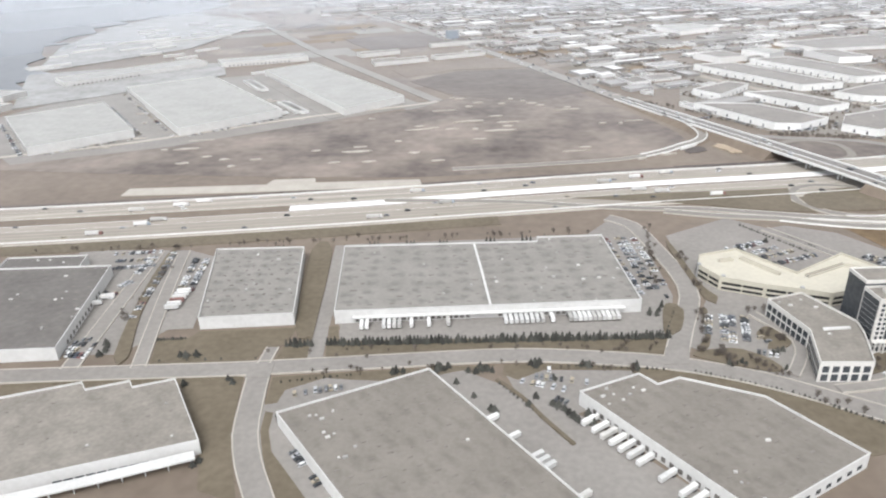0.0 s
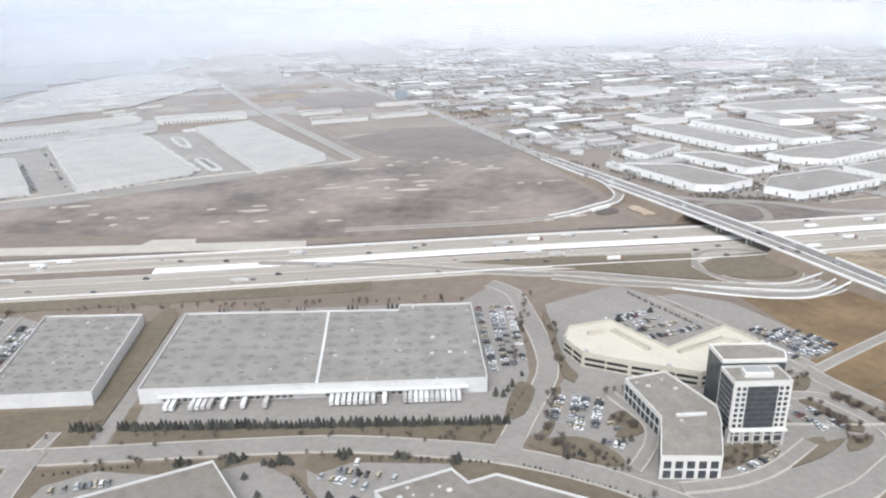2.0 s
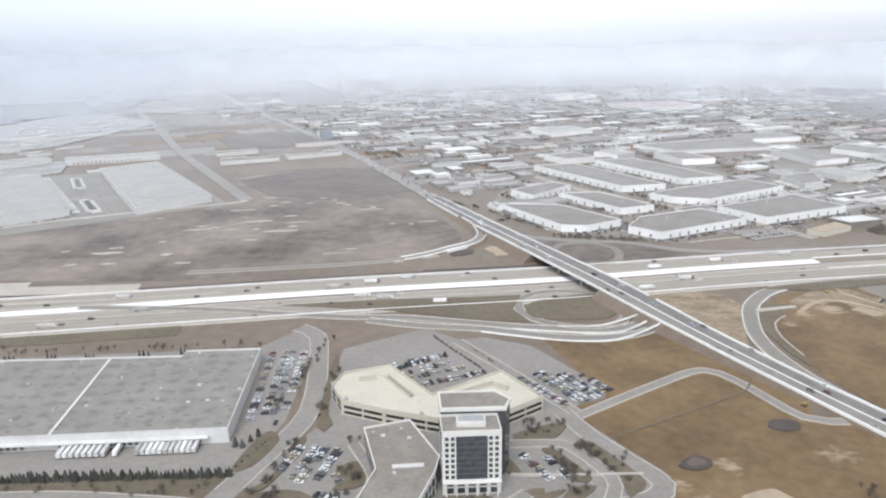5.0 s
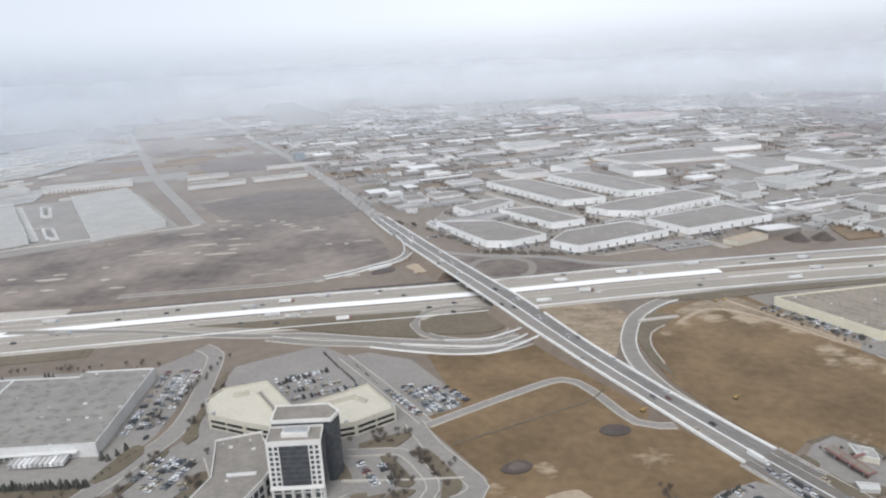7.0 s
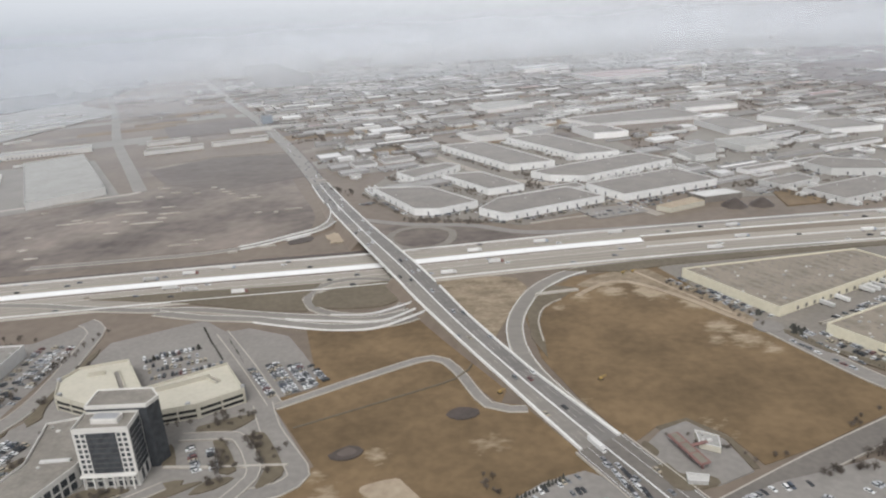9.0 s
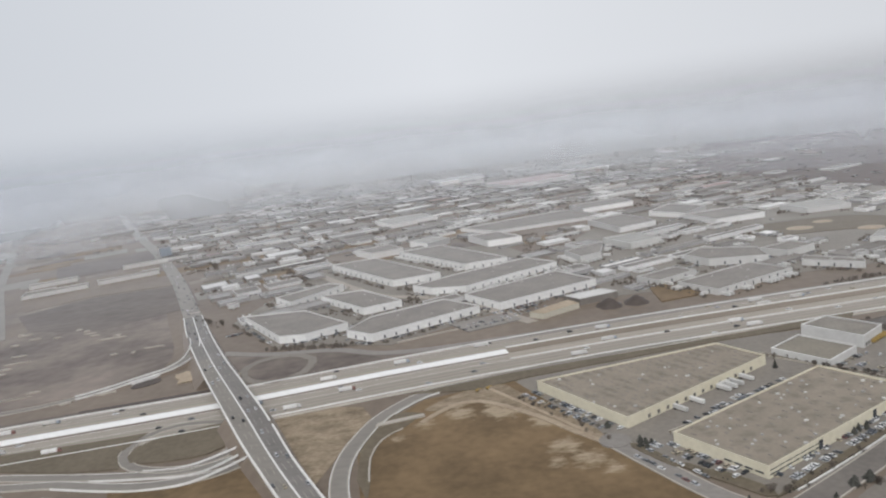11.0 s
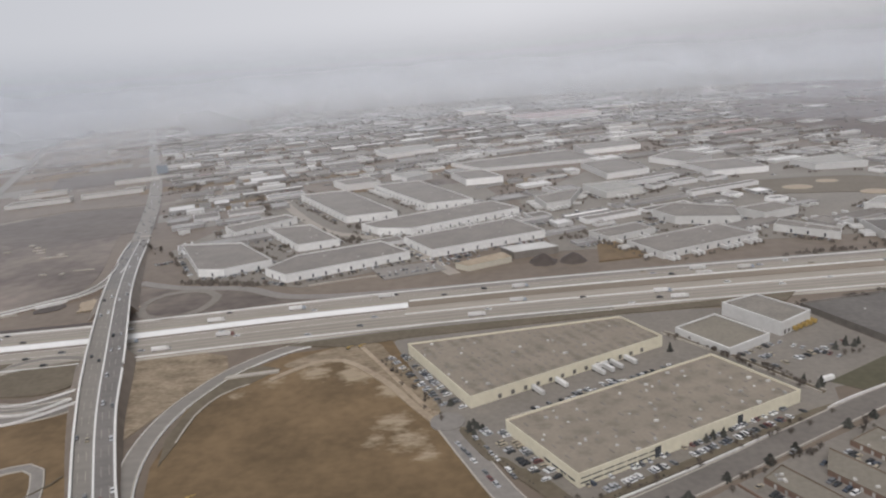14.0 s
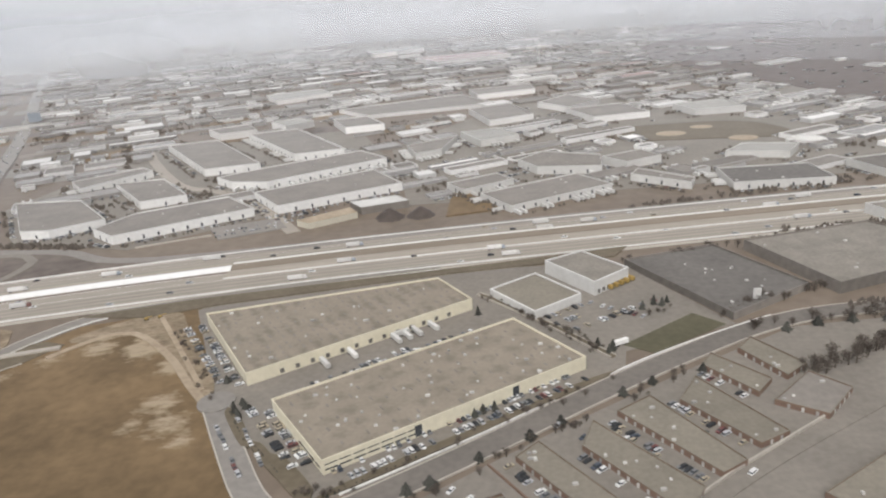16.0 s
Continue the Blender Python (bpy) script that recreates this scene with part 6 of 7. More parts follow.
TREES_EAST = ((118, 312, 126, 303, 12, 3), (144, 282, 170, 293, 22, 2.6), (92, 303, 99, 330, 14, 2.8), (198, 298, 205, 296, 5, 3), (413, 296, 428, 299, 14, 3.4), (432, 304, 448, 312, 24, 4), (298, 300, 308, 275, 12, 3), (362, 326, 395, 304, 16, 2.2), (640, 330, 720, 400, 40, 5), (475, 355, 483, 352, 5, 3.5),)
for x0, y0, x1, y1, n, h in TREES_WEST + TREES_MIDDLE + TREES_EAST:
    for i in range(n):
        t = trees.random()
        BARES.append((x0 + (x1 - x0) * t + trees.gauss(0, 1.6), y0 + (y1 - y0) * t + trees.gauss(0, 1.6), h * trees.uniform(0.7, 1.35)))

trees.shuffle(BARES)
for p in BARES[:290]:
    bare(*p)

# ---- islands, paths, spoil ----
BEDS_OFFICE = (([(205, 325.6), (211, 328), (223, 309.2), (225.5, 301), (219.9, 294.5), (217.5, 294.5), (218, 302.6), (216.4, 309.3)], "planted island in a car park"),
    ([(192, 323), (196.5, 323), (207.5, 304.5), (201.5, 303), (199, 311.1)], "planted island in a car park"),
    ([(199, 299), (208, 300), (203, 294), (195, 291)], "planted island in a car park"),
    ([(184.2, 293.5), (183, 297.5), (190, 299), (188.3, 293.5)], "planted island beside a tower"),
    ([(169, 281.5), (184.6, 288), (197, 298), (184.4, 293.5)], "planted strip beside a drive"),
    ([(116, 310), (123, 316), (128.5, 306), (125, 300), (116.5, 299), (119, 304)], "planted island before an office"),
    ([(142, 280.5), (150, 281), (158, 285), (168, 291.5), (172, 294.5), (156, 294.5), (149, 288)], "planted bed before an office tower"),
    ([(182, 333), (199, 341), (204, 339.5), (197, 330), (186, 328)], "planted strip beside a garage"),)
BEDS_STREET = (([(178, 308), (183, 308), (178, 319), (175, 321)], "planted island beside a tower"),
    ([(85, 294), (101.8, 299), (112, 293.5), (117, 285), (112, 282.5)], "planted bank beside a street"),
    ([(88, 299), (94, 308), (99, 330), (101.5, 331), (96, 307), (92, 299)], "planted bank beside a street"),
    ([(104, 340), (110, 342), (106, 356), (104, 400), (101, 400)], "planted bank beside a street"),
    ([(-154, 293), (-165, 344), (-171, 396), (-167, 396), (-159, 335), (-148, 293)], "planted strip between car parks"),
    ([(-82.5, 316), (-74.5, 309), (-73.6, 312), (-81, 400), (-92, 400)], "grass strip beside a warehouse"),
    ([(78, 311), (85, 313), (91, 331), (86, 337), (82, 331)], "planted corner of a yard"),)
BEDS_YARD = (([(504.2, 338.2), (510.6, 328.6), (512.4, 330), (506.2, 339.4)], "planted strip beside a hotel"),
    ([(450, 315.5), (469.5, 331.6), (473, 331.2), (481.5, 320.5), (478.5, 319), (469.8, 327.4), (455, 314.5)], "planted strip round a car park corner"),
    ([(441, 401.5), (444.5, 403), (455, 383), (452, 381)], "planted strip between parked cars"),
    ([(455.5, 380), (458.5, 381.5), (470, 365), (467.5, 363)], "planted strip between parked cars"),
    ([(488, 357.5), (490, 355.5), (576, 405), (574, 407)], "planted strip beside a street"),
    ([(462, 372), (467, 374), (480, 356), (476, 352)], "planted strip beside a street"),)
for pts, lab in BEDS_OFFICE + BEDS_STREET + BEDS_YARD:
    sheet("planting_bed", pts, M["lawn"], 0.2, lab, "planting bed", soft=True, step=3)
road([(5, 277.5), (13, 268), (17, 261.5), (21, 254), (30, 240)], 1.5, M["lawn"], 0.2, "narrow planted strip between two yards", name="planted_strip")
road([(120.4, 327), (127.7, 313), (130.5, 304), (127.5, 293), (119, 280)], 4.5, M["asphalt"], 0.18, "grey drive beside a low office", M["kerb"])
road([(132, 271), (150, 274), (163, 279.5), (174, 287.5), (184, 296)], 5, M["asphalt"], 0.18, "grey drive before an office tower", M["kerb"])
road([(209, 287), (214.5, 299.4), (212, 309.3), (203, 323.7), (196, 326.5), (178, 326)], 5, M["asphalt"], 0.19, "grey drop-off drive before an office tower", M["kerb"])
road([(538, 486), (540.4, 484.6), (562.9, 455), (577.6, 432.6), (585, 421)], 2.6, M["lawn"], 0.21, "narrow planted strip between two yards", M["kerb"], name="planted_strip")
road([(461, 410), (479, 418.5), (511, 435), (545, 452)], 1.4, M["lawn"], 0.22, "narrow planted strip between two yards", M["kerb"], name="planted_strip")
road([(350, 454), (365, 469), (381, 472), (404, 449), (422, 422), (432, 408)], 3.2, M["sand"], 0.15, "sandy track round a field edge", name="track")
road([(179, 307), (200, 306.5), (226, 307)], 1.2, M["kerb"], 0.24, "pale paved walkway across a car park", name="walkway")
road([(222, 331), (255, 349), (286, 367), (293, 380)], 0.7, M["lawn"], 0.14, "dark track across a field", name="track")
road([(428, 418), (412, 446), (398, 470), (388, 487)], 2.2, M["sand"], 0.16, "sandy track along a field edge", name="track")
for x, y, a, b, m in ((474.5, 338.6, (6.2 * 0.86, 6.2 * 0.51), (5.6 * 0.6, -5.6 * 0.8), "dark_asphalt"), (78.5, 293.5, (5, 0.2), (1.8, 6), "asphalt"), (-89.5, 283.5, (4.9, 0.3), (0.2, -5), "asphalt"), (370.5, 275, (10.5 * 0.88, 10.5 * 0.47), (5.5 * 0.47, -5.5 * 0.88), "dark_asphalt")):
    sheet("junction", [(x + i * a[0] + j * b[0], y + i * a[1] + j * b[1]) for i, j in ((-1, -1), (1, -1), (1, 1), (-1, 1))], M[m], 0.05, "worn asphalt of a street junction", "road")
ragged = random.Random(8)


def ragged_sheet(cx, cy, rx, ry, turn, material, label):
    """A worn area with a frayed outline."""
    n, pts = 64, []
    wave = [(k, ragged.uniform(0, 6.28), ragged.uniform(0.4, 1.0) / k ** 0.6) for k in (2, 3, 5, 7, 11, 16)]
    for i in range(n):
        a = 2 * math.pi * i / n
        r = 1 + 0.3 * sum(h * math.sin(k * a + p) for k, p, h in wave) + ragged.uniform(-0.12, 0.12)
        u, w = rx * r * math.cos(a), ry * r * math.sin(a)
        pts.append((cx + u * math.cos(turn) - w * math.sin(turn), cy + u * math.sin(turn) + w * math.cos(turn)))
    sheet("bare_patch", pts, material, 0.12, label, "bare ground")


ragged_sheet(194, 578, 8, 14, 0.3, M["sand"], "sandy earthworks beside a bridge")
ragged_sheet(222, 566, 7, 12, 0.3, M["sand"], "sandy earthworks beside a bridge")
sheet("bare_ground", [(255, 293), (266.8, 297.7), (270.5, 294.7), (279, 284), (283, 279), (290, 280.5), (293.5, 276.5), (286, 269), (276, 252), (262, 256), (264.5, 275), (263.5, 283), (259, 287.3)], M["sand"], 0.12, "pale sandy bare patch in a field", "bare ground", soft=True, step=2)
sheet("bare_patch", [(243, 313), (247, 316.5), (250.5, 314.5), (249, 311.5), (245.5, 311)], M["dirt"], 0.2, "greyish floor of a small hollow", "bare ground", soft=True, step=2)
sheet("pond", [(240, 312), (247, 318), (253, 315), (250, 310), (244, 309)], M["heap"], 0.15, "small dark round hollow in a field", "hollow", soft=True)
sheet("pond", [(283, 338), (288, 343), (296, 341), (295, 336), (288, 334)], M["heap"], 0.15, "small dark hollow in a field", "hollow", soft=True)
cul = [(436 + 7 * math.cos(a * math.pi / 10), 409 + 7 * math.sin(a * math.pi / 10)) for a in range(20)]
sheet("turning_circle", cul, M["asphalt"], 0.15, "grey asphalt turning circle at a road end", "road")
sheet("field", [(60, 474), (118, 481), (171, 484), (200, 487), (193, 464), (201, 446), (173, 449), (124, 464)], M["lawn"], 0.05, "brown grass between freeway ramps")
sheet("lawn", [(204, 452), (200, 465), (207, 476), (222, 482), (240, 487), (247, 476), (252, 462), (243, 450), (220, 448)], M["lawn"], 0.05, "dark grass inside a loop ramp", soft=True)
sheet("lawn", [(424, 270), (430, 284), (450, 299), (476, 300), (480, 262), (440, 240)], M["green"], 0.1, "dark lawn behind a restaurant car park")
sheet("pavement", [(306, 284), (318, 294), (333, 300), (338, 297), (344, 289), (346, 278), (345, 262), (303, 258)], M["asphalt"], 0.09, "grey asphalt lot round a restaurant")
sheet("pavement", [(376, 281), (395, 292), (412, 297), (432, 304), (440, 296), (430, 284), (425, 268), (430, 250), (384, 246)], M["asphalt"], 0.09, "grey asphalt lot round a restaurant")
sheet("lawn", [(345, 494), (400, 506), (560, 526), (620, 535), (610, 522), (525, 515), (412, 497), (380, 488)], M["lawn"], 0.07, "dull grass bank beside a freeway")
sheet("field", [(530, 656), (525, 609), (561, 616), (542, 660)], M["field"], 0.08, "brown winter grass between yards")
road([(334, 592.5), (355, 600), (377, 606)], 0.9, M["kerb"], 0.17, "pale gravel path on brown grass", name="path")
sheet("pavement", [(371, 621), (384, 596), (424, 610), (414, 631)], M["asphalt"], 0.07, "grey asphalt car park below a business unit")
spoil = random.Random(21)
for i in range(76):
    x, y = spoil.uniform(-330, 150), spoil.uniform(545, 770)
    w, d = spoil.choice((spoil.uniform(2, 6), spoil.uniform(3, 14))), spoil.uniform(0.8, 2.2)
    pts = [(x + w * math.cos(a) * spoil.uniform(0.5, 1.3), y + 0.15 * w * math.cos(a) + d * math.sin(a) * spoil.uniform(0.4, 1.4)) for a in (0, 0.7, 1.3, 1.9, 2.6, 3.2, 3.9, 4.5, 5.1, 5.7)]
    sheet("spoil_patch", pts, M["kerb"], 0.1, "pale strip of spread spoil on bare earth", "bare ground", soft=True)
for x, y, c in ((305, 354, "yellow"), (348.6, 363, "yellow"), (407, 458, "heap"), (381, 486, "yellow"), (387, 487.5, "yellow")):
    e = thing("excavator", (x, y, 0.1), "yellow digging machine on bare earth", "excavator", "digging machines", 0.5)
    part("body", box_data("body", 1.4, 1.1, 0.8, M[c], 0.6, bevel=0.1), e)
    part("boom", box_data("boom", 2.4, 0.25, 0.3, M[c], 1.3, cx=1.6), e)
    for s in (-0.6, 0.6):
        part("track", box_data("track", 2.0, 0.35, 0.6, M["rubber"], 0, cy=s, bevel=0.1), e)

# ---- far district ----
U, V = Vector((0.915, 0.403)), Vector((-0.403, 0.915))
far = random.Random(5)
grid = lambda u, v: (300 + U.x * u + V.x * v, 700 + U.y * u + V.y * v)
TAKEN = [(sum(p[0] for p in pts) / len(pts), sum(p[1] for p in pts) / len(pts), 0.42 * max(math.dist(p, q) for p in pts for q in pts)) for pts, h, r in HALLS] + [(762, 795, 62), (462, 628, 58), (510, 620, 30)]


def free(x, y, r):
    road_x = 143 - 0.44 * (y - 745)
    if x < max(175, road_x) and y < 760 or x < road_x - 12 and y < 1260 and not (x * 7 + y * 3) % 10 < 0.6:
        return False
    if y < lane(x, 0)[1] + 62 + 0.3 * r or x < 330 and y < 625:
        return False
    if abs((x - 143) * V.y * 1.0 - (y - 745) * V.x * 1.04) < 17 + 0.5 * r and y > 700:
        return False
    return all(math.dist((x, y), (a, b)) > c + 0.5 * r for a, b, c in TAKEN)


def slab(v, f, slots, x, y, a, b, h, wall, roof):
    """A flat-roofed block with a low parapet, added to a joined mesh."""
    n = len(v)
    pt = lambda s, t, z: (x + U.x * s + V.x * t, y + U.y * s + V.y * t, z)
    c = [(-a, -b), (a, -b), (a, b), (-a, b)]
    v += [pt(s, t, -0.3) for s, t in c] + [pt(s, t, h) for s, t in c] + [pt(s - math.copysign(0.5, s), t - math.copysign(0.5, t), h) for s, t in c] + [pt(s - math.copysign(0.5, s), t - math.copysign(0.5, t), h - 0.5) for s, t in c]
    for k in (0, 4, 8):
        f += [(n + k + i, n + k + (i + 1) % 4, n + k + 4 + (i + 1) % 4, n + k + 4 + i) for i in range(4)]
        slots += [wall] * 4
    f.append((n + 12, n + 13, n + 14, n + 15))
    slots.append(roof)


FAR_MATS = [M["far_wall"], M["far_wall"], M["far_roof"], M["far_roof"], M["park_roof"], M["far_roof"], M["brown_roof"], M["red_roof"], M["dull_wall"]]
made, rest = 0, ([], [], [])
v0 = -420
ROWS = []
while v0 < 2100:
    deep = far.choice((far.uniform(8, 16), far.uniform(14, 30))) * (1 + max(v0, 0) / 5000)
    u = -640 - 0.25 * v0
    while u < 1500 + 0.5 * v0:
        a = far.choice((far.uniform(4, 9), far.uniform(5, 14), far.uniform(10, 24), far.uniform(14, 40)))
        x, y = grid(u + a, v0 + far.uniform(-4, 4))
        west = u + a < -140
        if free(x, y, a) and far.random() < (0.03 if west else 0.84) * (1.0 if v0 < 800 else max(0.08, 1 - (v0 - 800) / 1200)) and x > -520 and (far.random() < 0.12 or not inside(x, y, FALLOW)):
            ROWS.append((x, y, a, deep * far.uniform(0.35, 0.5), far.uniform(1.8, 3.9), far.choice((0, 0, 0, 0, 0, 8, 8, 8, 2, 3)), far.choice((3, 3, 4, 4, 5, 5, 0, 6, 6, 0)) if y < 1100 or far.random() > 0.04 else 7))
        u += 2 * a + far.uniform(2, 11)
    v0 += deep + far.uniform(5, 14)
TONES = {3: "brownish", 4: "grey", 5: "weathered", 6: "dark", 0: "pale grey", 7: "faded red"}
for k, (x, y, a, b, h, wall, roof) in enumerate(ROWS):
    if k < 190:
        v, f, slots = [], [], []
        slab(v, f, slots, 0, 0, a, b, h, 0, 1)
        hall = thing("industrial_unit", (x, y, 0), "low flat-roofed industrial unit with a %s roof" % TONES[roof], "building", "far industrial units")
        part("outer_wall", data("outer_wall", v, f[:-1], FAR_MATS[wall]), hall)
        part("roof", data("roof", v[-4:], [(0, 1, 2, 3)], FAR_MATS[roof]), hall)
    else:
        # Most pale walls beyond y 1250 turn dull, imitating haze by colour.
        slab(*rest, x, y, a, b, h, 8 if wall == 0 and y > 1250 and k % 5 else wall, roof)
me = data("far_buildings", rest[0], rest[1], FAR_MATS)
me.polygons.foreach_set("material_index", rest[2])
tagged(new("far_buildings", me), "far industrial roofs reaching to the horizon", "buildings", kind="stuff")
for k in range(3600):
    v0, u = far.uniform(-380, 1300), far.uniform(-400, 1500)
    x, y = grid(u, v0)
    if free(x, y, 8) and k % 2:
        for i in range(far.randrange(2, 9)):
            FAR_CARS.append((x + U.x * 2.0 * i, y + U.y * 2.0 * i, math.atan2(V.y, V.x)))
white_boxes = ([], [])
for x, y in BOXES_WEST:
    m, s, o = len(white_boxes[0]), Vector((0.55, -0.83)) * 1.6, Vector((0.83, 0.55)) * 4.2
    white_boxes[0].extend((x + s.x * i2 + o.x * j2, y + s.y * i2 + o.y * j2, z) for z in (0.5, 3.0) for i2, j2 in ((-1, -1), (1, -1), (1, 1), (-1, 1)))
    white_boxes[1].extend([(m + 4, m + 5, m + 6, m + 7)] + [(m + j, m + (j + 1) % 4, m + 4 + (j + 1) % 4, m + 4 + j) for j in range(4)])
WHITE_HALLS = ([(-440, 687), (-359, 583), (-294, 634), (-373, 744)], [(-381, 815), (-255, 635), (-181, 698), (-302, 867)])
for pts, h, r in HALLS[:18] + tuple((p, 7, "") for p in WHITE_HALLS):
    q = ccw(pts)
    for i in range(len(q)):
        a, d = Vector(q[i]), Vector(q[(i + 1) % len(q)])
        s, n = (d - a).normalized(), (d - a).length
        o = Vector((s.y, -s.x))
        if n < 18:
            continue
        if far.random() < 0.75:
            p, e = a + s * 3 + o * 5, d - s * 3 + o * 5
            park(p.x, p.y, e.x, e.y, far.uniform(0.25, 0.75), False)
        else:
            for k in range(int(n / 4)):
                if far.random() < 0.5:
                    c = a + s * (4 * k + 2) + o * 5
                    m, x0, y0 = len(white_boxes[0]), s * 0.85, o * 3.6
                    white_boxes[0].extend((*(c + x0 * i2 + y0 * j2), z) for z in (0.5, 2.5) for i2, j2 in ((-1, -1), (1, -1), (1, 1), (-1, 1)))
                    white_boxes[1].extend([(m + 4, m + 5, m + 6, m + 7)] + [(m + j, m + (j + 1) % 4, m + 4 + (j + 1) % 4, m + 4 + j) for j in range(4)])
for x, y, a, b, h, wall, roof in ROWS:
    if y < 1400 and far.random() < 0.4:
        for k in range(far.randrange(1, 6)):
            c, s, o = Vector((x, y)) + U * (2.6 * k - a * far.uniform(0.2, 0.9)) + V * (b + 4.5) * far.choice((-1, 1)), U, V
            if free(c.x, c.y, 3):
                m, x0, y0 = len(white_boxes[0]), s * 0.85, o * far.uniform(1.5, 3.6)
                white_boxes[0].extend((*(c + x0 * i2 + y0 * j2), z) for z in (0.4, 2.2) for i2, j2 in ((-1, -1), (1, -1), (1, 1), (-1, 1)))
                white_boxes[1].extend([(m + 4, m + 5, m + 6, m + 7)] + [(m + j, m + (j + 1) % 4, m + 4 + (j + 1) % 4, m + 4 + j) for j in range(4)])
    if y < 1500 and far.random() < 0.6:
        s = far.choice((-1, 1)) * (b + 5)
        cx, cy = x + V.x * s, y + V.y * s
        if free(cx, cy, 3):
            park(cx - U.x * a, cy - U.y * a, cx + U.x * a, cy + U.y * a, far.uniform(0.3, 0.8), False)
tagged(new("distant_trailers", data("distant_trailers", *white_boxes, M["trailer"])), "white trailers standing at far loading docks", "trailers", kind="stuff")
joined_cars("distant_cars", FAR_CARS, "distant parked cars of many colours")


def scrub(name, places, label, material, squat=1.0):
    """Far trees and hedges as small ragged tufts in one mesh."""
    v, f = [], []
    for x, y, h in places:
        for k in range(3):
            n, cx, cy = len(v), x + far.gauss(0, 0.35 * h), y + far.gauss(0, 0.35 * h)
            r = h * far.uniform(0.3, 0.5) * squat
            t = far.uniform(0, 6.3)
            v += [(cx + r * math.cos(t + i * 1.2566) * far.uniform(0.6, 1.2), cy + r * math.sin(t + i * 1.2566) * far.uniform(0.6, 1.2), far.uniform(0.0, 0.25) * h) for i in range(5)]
            v.append((cx + far.gauss(0, 0.1 * h), cy, h * far.uniform(0.75, 1.15)))
            f += [(n + i, n + (i + 1) % 5, n + 5) for i in range(5)]
    tagged(new(name, data(name, v, f, material)), label, "trees", kind="stuff")


wood_pts = [(-520, 820), (-640, 1110), (-690, 1470), (-560, 1720), (-700, 2400), (-1200, 3600), (-3600, 2600), (-2200, 600), (-900, 560), (-600, 640)]
tufts = []
for k in range(1500):
    u, v0 = far.uniform(-150, 1900), far.uniform(-380, 1700)
    line = far.choice((U, V, U, V, Vector((0.7, 0.7))))
    for i in range(far.choice((1, 3, 8, 14))):
        x, y = grid(u, v0)
        x, y = x + line.x * 4.5 * i + far.gauss(0, 1.2), y + line.y * 4.5 * i + far.gauss(0, 1.2)
        if free(x, y, 3) and not inside(x, y, FALLOW):
            tufts.append((x, y, far.uniform(1.4, 3.6)))
for x0, y0, x1, y1, n in ((250, 790, 190, 940, 60), (345, 705, 260, 690, 40), (300, 600, 240, 615, 50), (330, 752, 400, 700, 40), (300, 910, 340, 780, 60), (500, 690, 560, 620, 30), (640, 600, 900, 640, 120), (700, 540, 1100, 560, 160), (690, 450, 1100, 440, 200)):
    for i in range(n):
        t = far.random()
        tufts.append((x0 + (x1 - x0) * t + far.gauss(0, 2.5), y0 + (y1 - y0) * t + far.gauss(0, 2.5), far.uniform(1.5, 3.5)))


for pts, h, r in HALLS[:18]:
    q = ccw(pts)
    for a, d in zip(q, q[1:] + q[:1]):
        a, d = Vector(a), Vector(d)
        s = (d - a).normalized()
        for k in range(int((d - a).length / 2.6)):
            if far.random() < 0.5:
                c = a + s * (2.6 * k) + Vector((s.y, -s.x)) * far.uniform(7.5, 10)
                tufts.append((c.x, c.y, far.uniform(1.2, 2.6)))


def thicket(name, places, label):
    """Bare trees too many to pick apart, joined into one mesh."""
    v, f, slots = [], [], []
    for x, y, h in places:
        t = far.uniform(0, 6.3)
        c, s = math.cos(t) * h * 1.15, math.sin(t) * h * 1.15
        for slot, me in enumerate(far.choice(BARE)):
            n = len(v)
            v += [(x + c * p.co.x - s * p.co.y, y + s * p.co.x + c * p.co.y, h * p.co.z) for p in me.vertices]
            f += [tuple(n + i for i in p.vertices) for p in me.polygons]
            slots += [slot] * len(me.polygons)
    me = data(name, v, f, [M["bark"], M["twig"]])
    me.polygons.foreach_set("material_index", slots)
    tagged(new(name, me), label, "trees", kind="stuff")


thicket("thicket", BARES[290:], "bare trees and scrub beside yards")
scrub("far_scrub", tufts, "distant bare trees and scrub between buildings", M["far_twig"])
edge = []
for k in range(len(wood_pts)):
    p, q = wood_pts[k], wood_pts[(k + 1) % len(wood_pts)]
    m = int(math.dist(p, q) / 45)
    edge += [(p[0] + (q[0] - p[0]) * i / m + far.gauss(0, 22), p[1] + (q[1] - p[1]) * i / m + far.gauss(0, 22)) for i in range(m)]
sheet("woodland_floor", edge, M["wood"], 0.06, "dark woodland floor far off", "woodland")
for pts, m, lab in (([(-560, 945), (-420, 1118), (-380, 1398), (-446, 1471), (-620, 1620), (-664, 1385), (-640, 1157)], "yard", "pale snowy storage yards far off"), ([(-470, 745), (-400, 800), (-300, 905), (-330, 990), (-470, 960), (-560, 930)], "yard", "pale gravel yards behind distant warehouses")):
    sheet("pavement", pts, M[m], 0.07, lab)
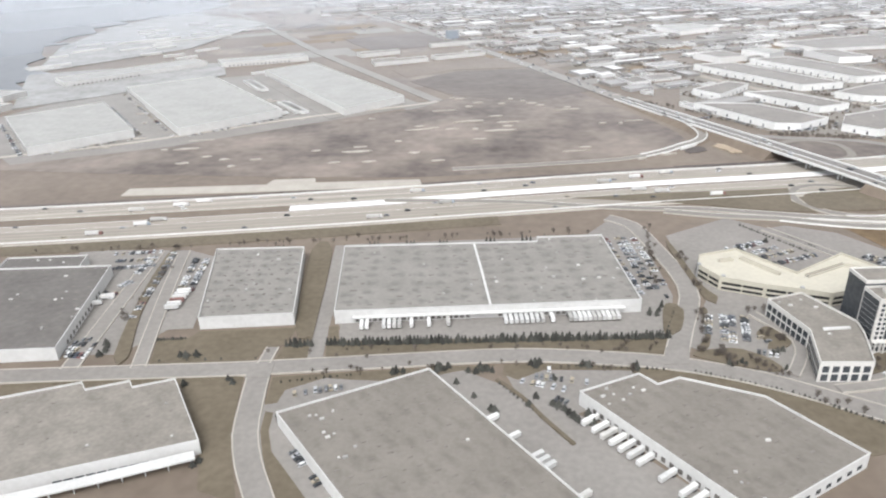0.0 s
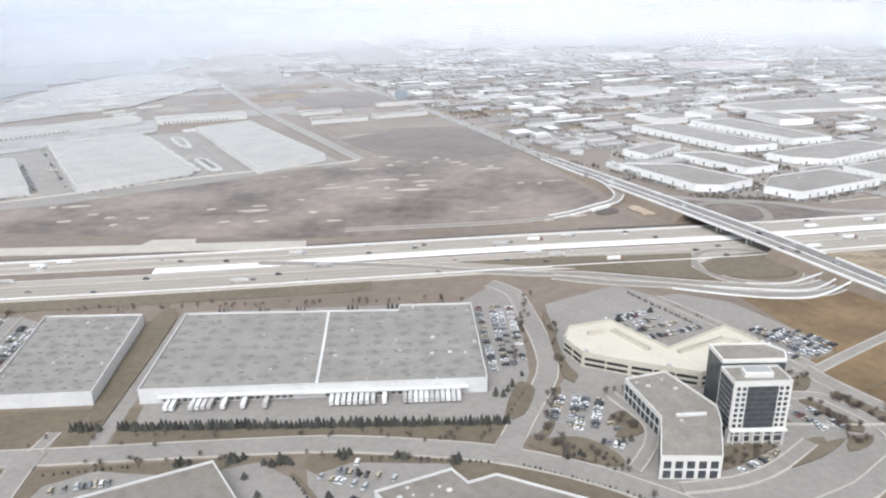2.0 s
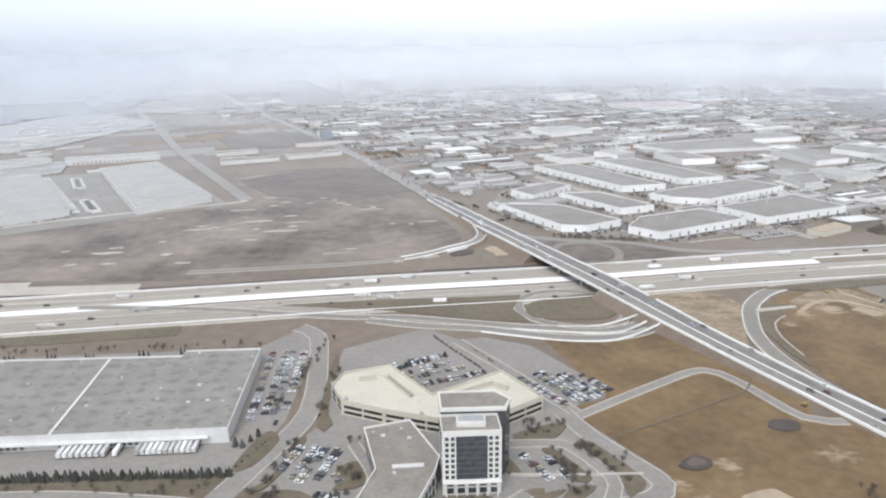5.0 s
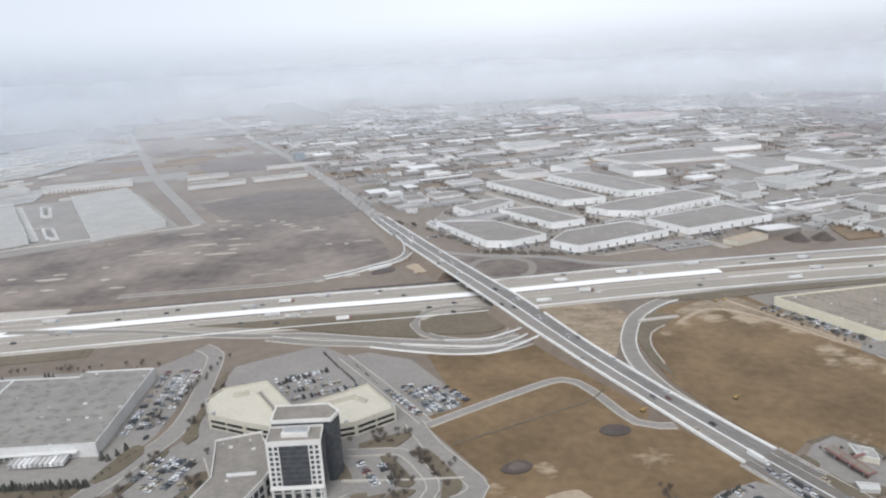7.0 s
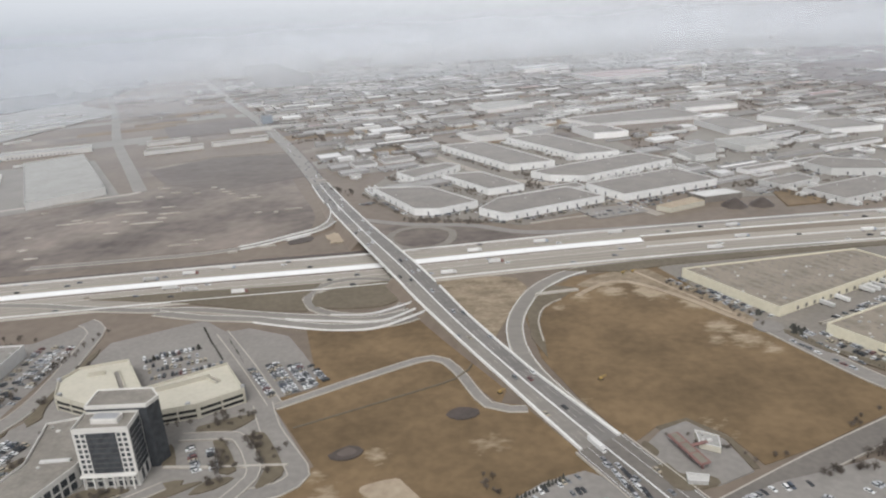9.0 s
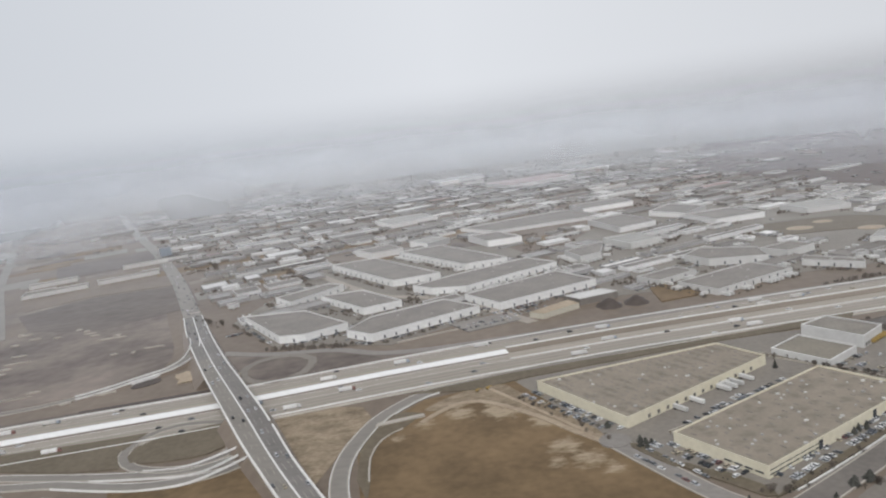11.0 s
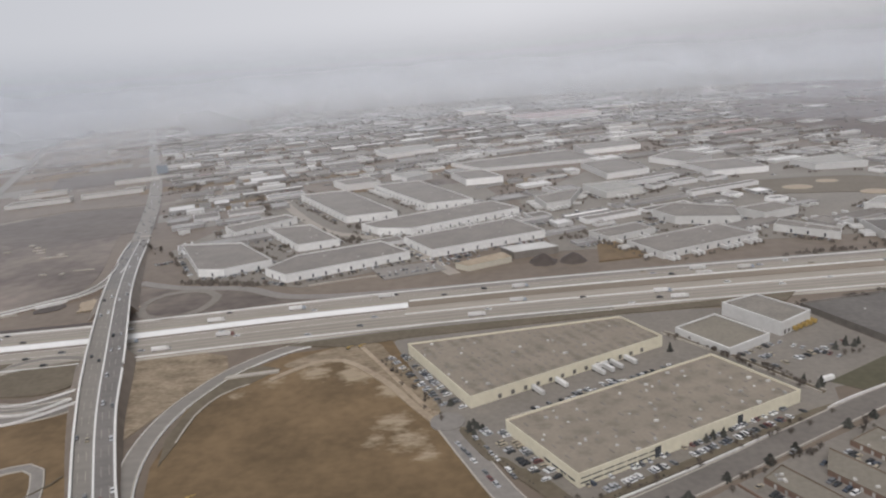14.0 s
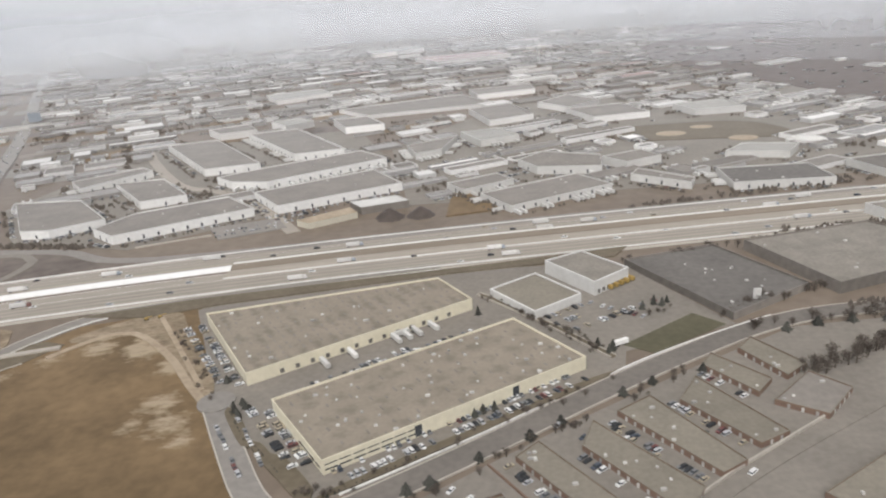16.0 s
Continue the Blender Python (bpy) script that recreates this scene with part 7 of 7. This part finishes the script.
for i in range(26):
    x, y = far.uniform(-600, -360), far.uniform(960, 1380)
    rec = thing("container_row", (x, y, 0), "long row of pale storage containers", "containers", "container rows far off", 0.7)
    part("container", box_data("container", far.uniform(25, 60), 4, 3, M["white"], 0, bevel=0.2), rec)
for x, y in ((-520, 800), (-500, 740)):
    p = [(x - 28, y - 8), (x + 20, y - 20), (x + 30, y + 8), (x - 20, y + 18)]
    building("warehouse", p, 6, M["white"], M["pale_roof"], "white warehouse with a pale roof far off", "warehouse", "distant white warehouses", seed=77)
lots = ([], [], [])
for k in range(300):
    u, v0 = far.uniform(-500, 1800), far.uniform(120, 1700)
    x, y = grid(u, v0)
    a, b = far.uniform(12, 60) * (1 + v0 / 3000), far.uniform(10, 26) * (1 + v0 / 3000)
    if y > lane(x, 0)[1] + 60 + a * 0.6:
        n = len(lots[0])
        lots[0].extend((x + U.x * s + V.x * t, y + U.y * s + V.y * t, 0.02 + 0.0002 * k) for s, t in ((-a, -b), (a, -b), (a, b), (-a, b)))
        lots[1].append((n, n + 1, n + 2, n + 3))
        lots[2].append(far.choice((0, 0, 0, 1, 1, 2, 3, 3)))
me = data("far_lots", lots[0], lots[1], [M["asphalt"], M["dirt"], M["lawn"], M["field"]])
me.polygons.foreach_set("material_index", lots[2])
tagged(new("far_lots", me), "distant yards and plots between buildings", "yards", kind="stuff")
tank = thing("water_tower", (700, 1420, 0), "white water tower far off", "water tower")
part("stem", data("stem", *trunk_data("stem", 2.2, 1.6, 22, 12), M["white"]), tank)
part("tank", data("tank", [(5.5 * math.cos(2 * math.pi * i / 14) * k, 5.5 * math.sin(2 * math.pi * i / 14) * k, z) for k, z in ((0.3, 20), (0.9, 22.5), (1, 25), (0.85, 27.5), (0.2, 29)) for i in range(14)], [(14 * k + i, 14 * k + (i + 1) % 14, 14 * k + 14 + (i + 1) % 14, 14 * k + 14 + i) for k in range(4) for i in range(14)], M["white"], True), tank)
building("office_block", [(-36, 1162), (-22, 1168), (-28, 1180), (-42, 1174)], 12, M["blue"], M["roof"], "blue glass office block far off", "office building")
mast = thing("sign_pylon", (655, 457, 0), "tall white blank sign pylon", "sign")
part("pylon", box_data("pylon", 3.2, 0.8, 7.5, M["white"], 0, bevel=0.1), mast)
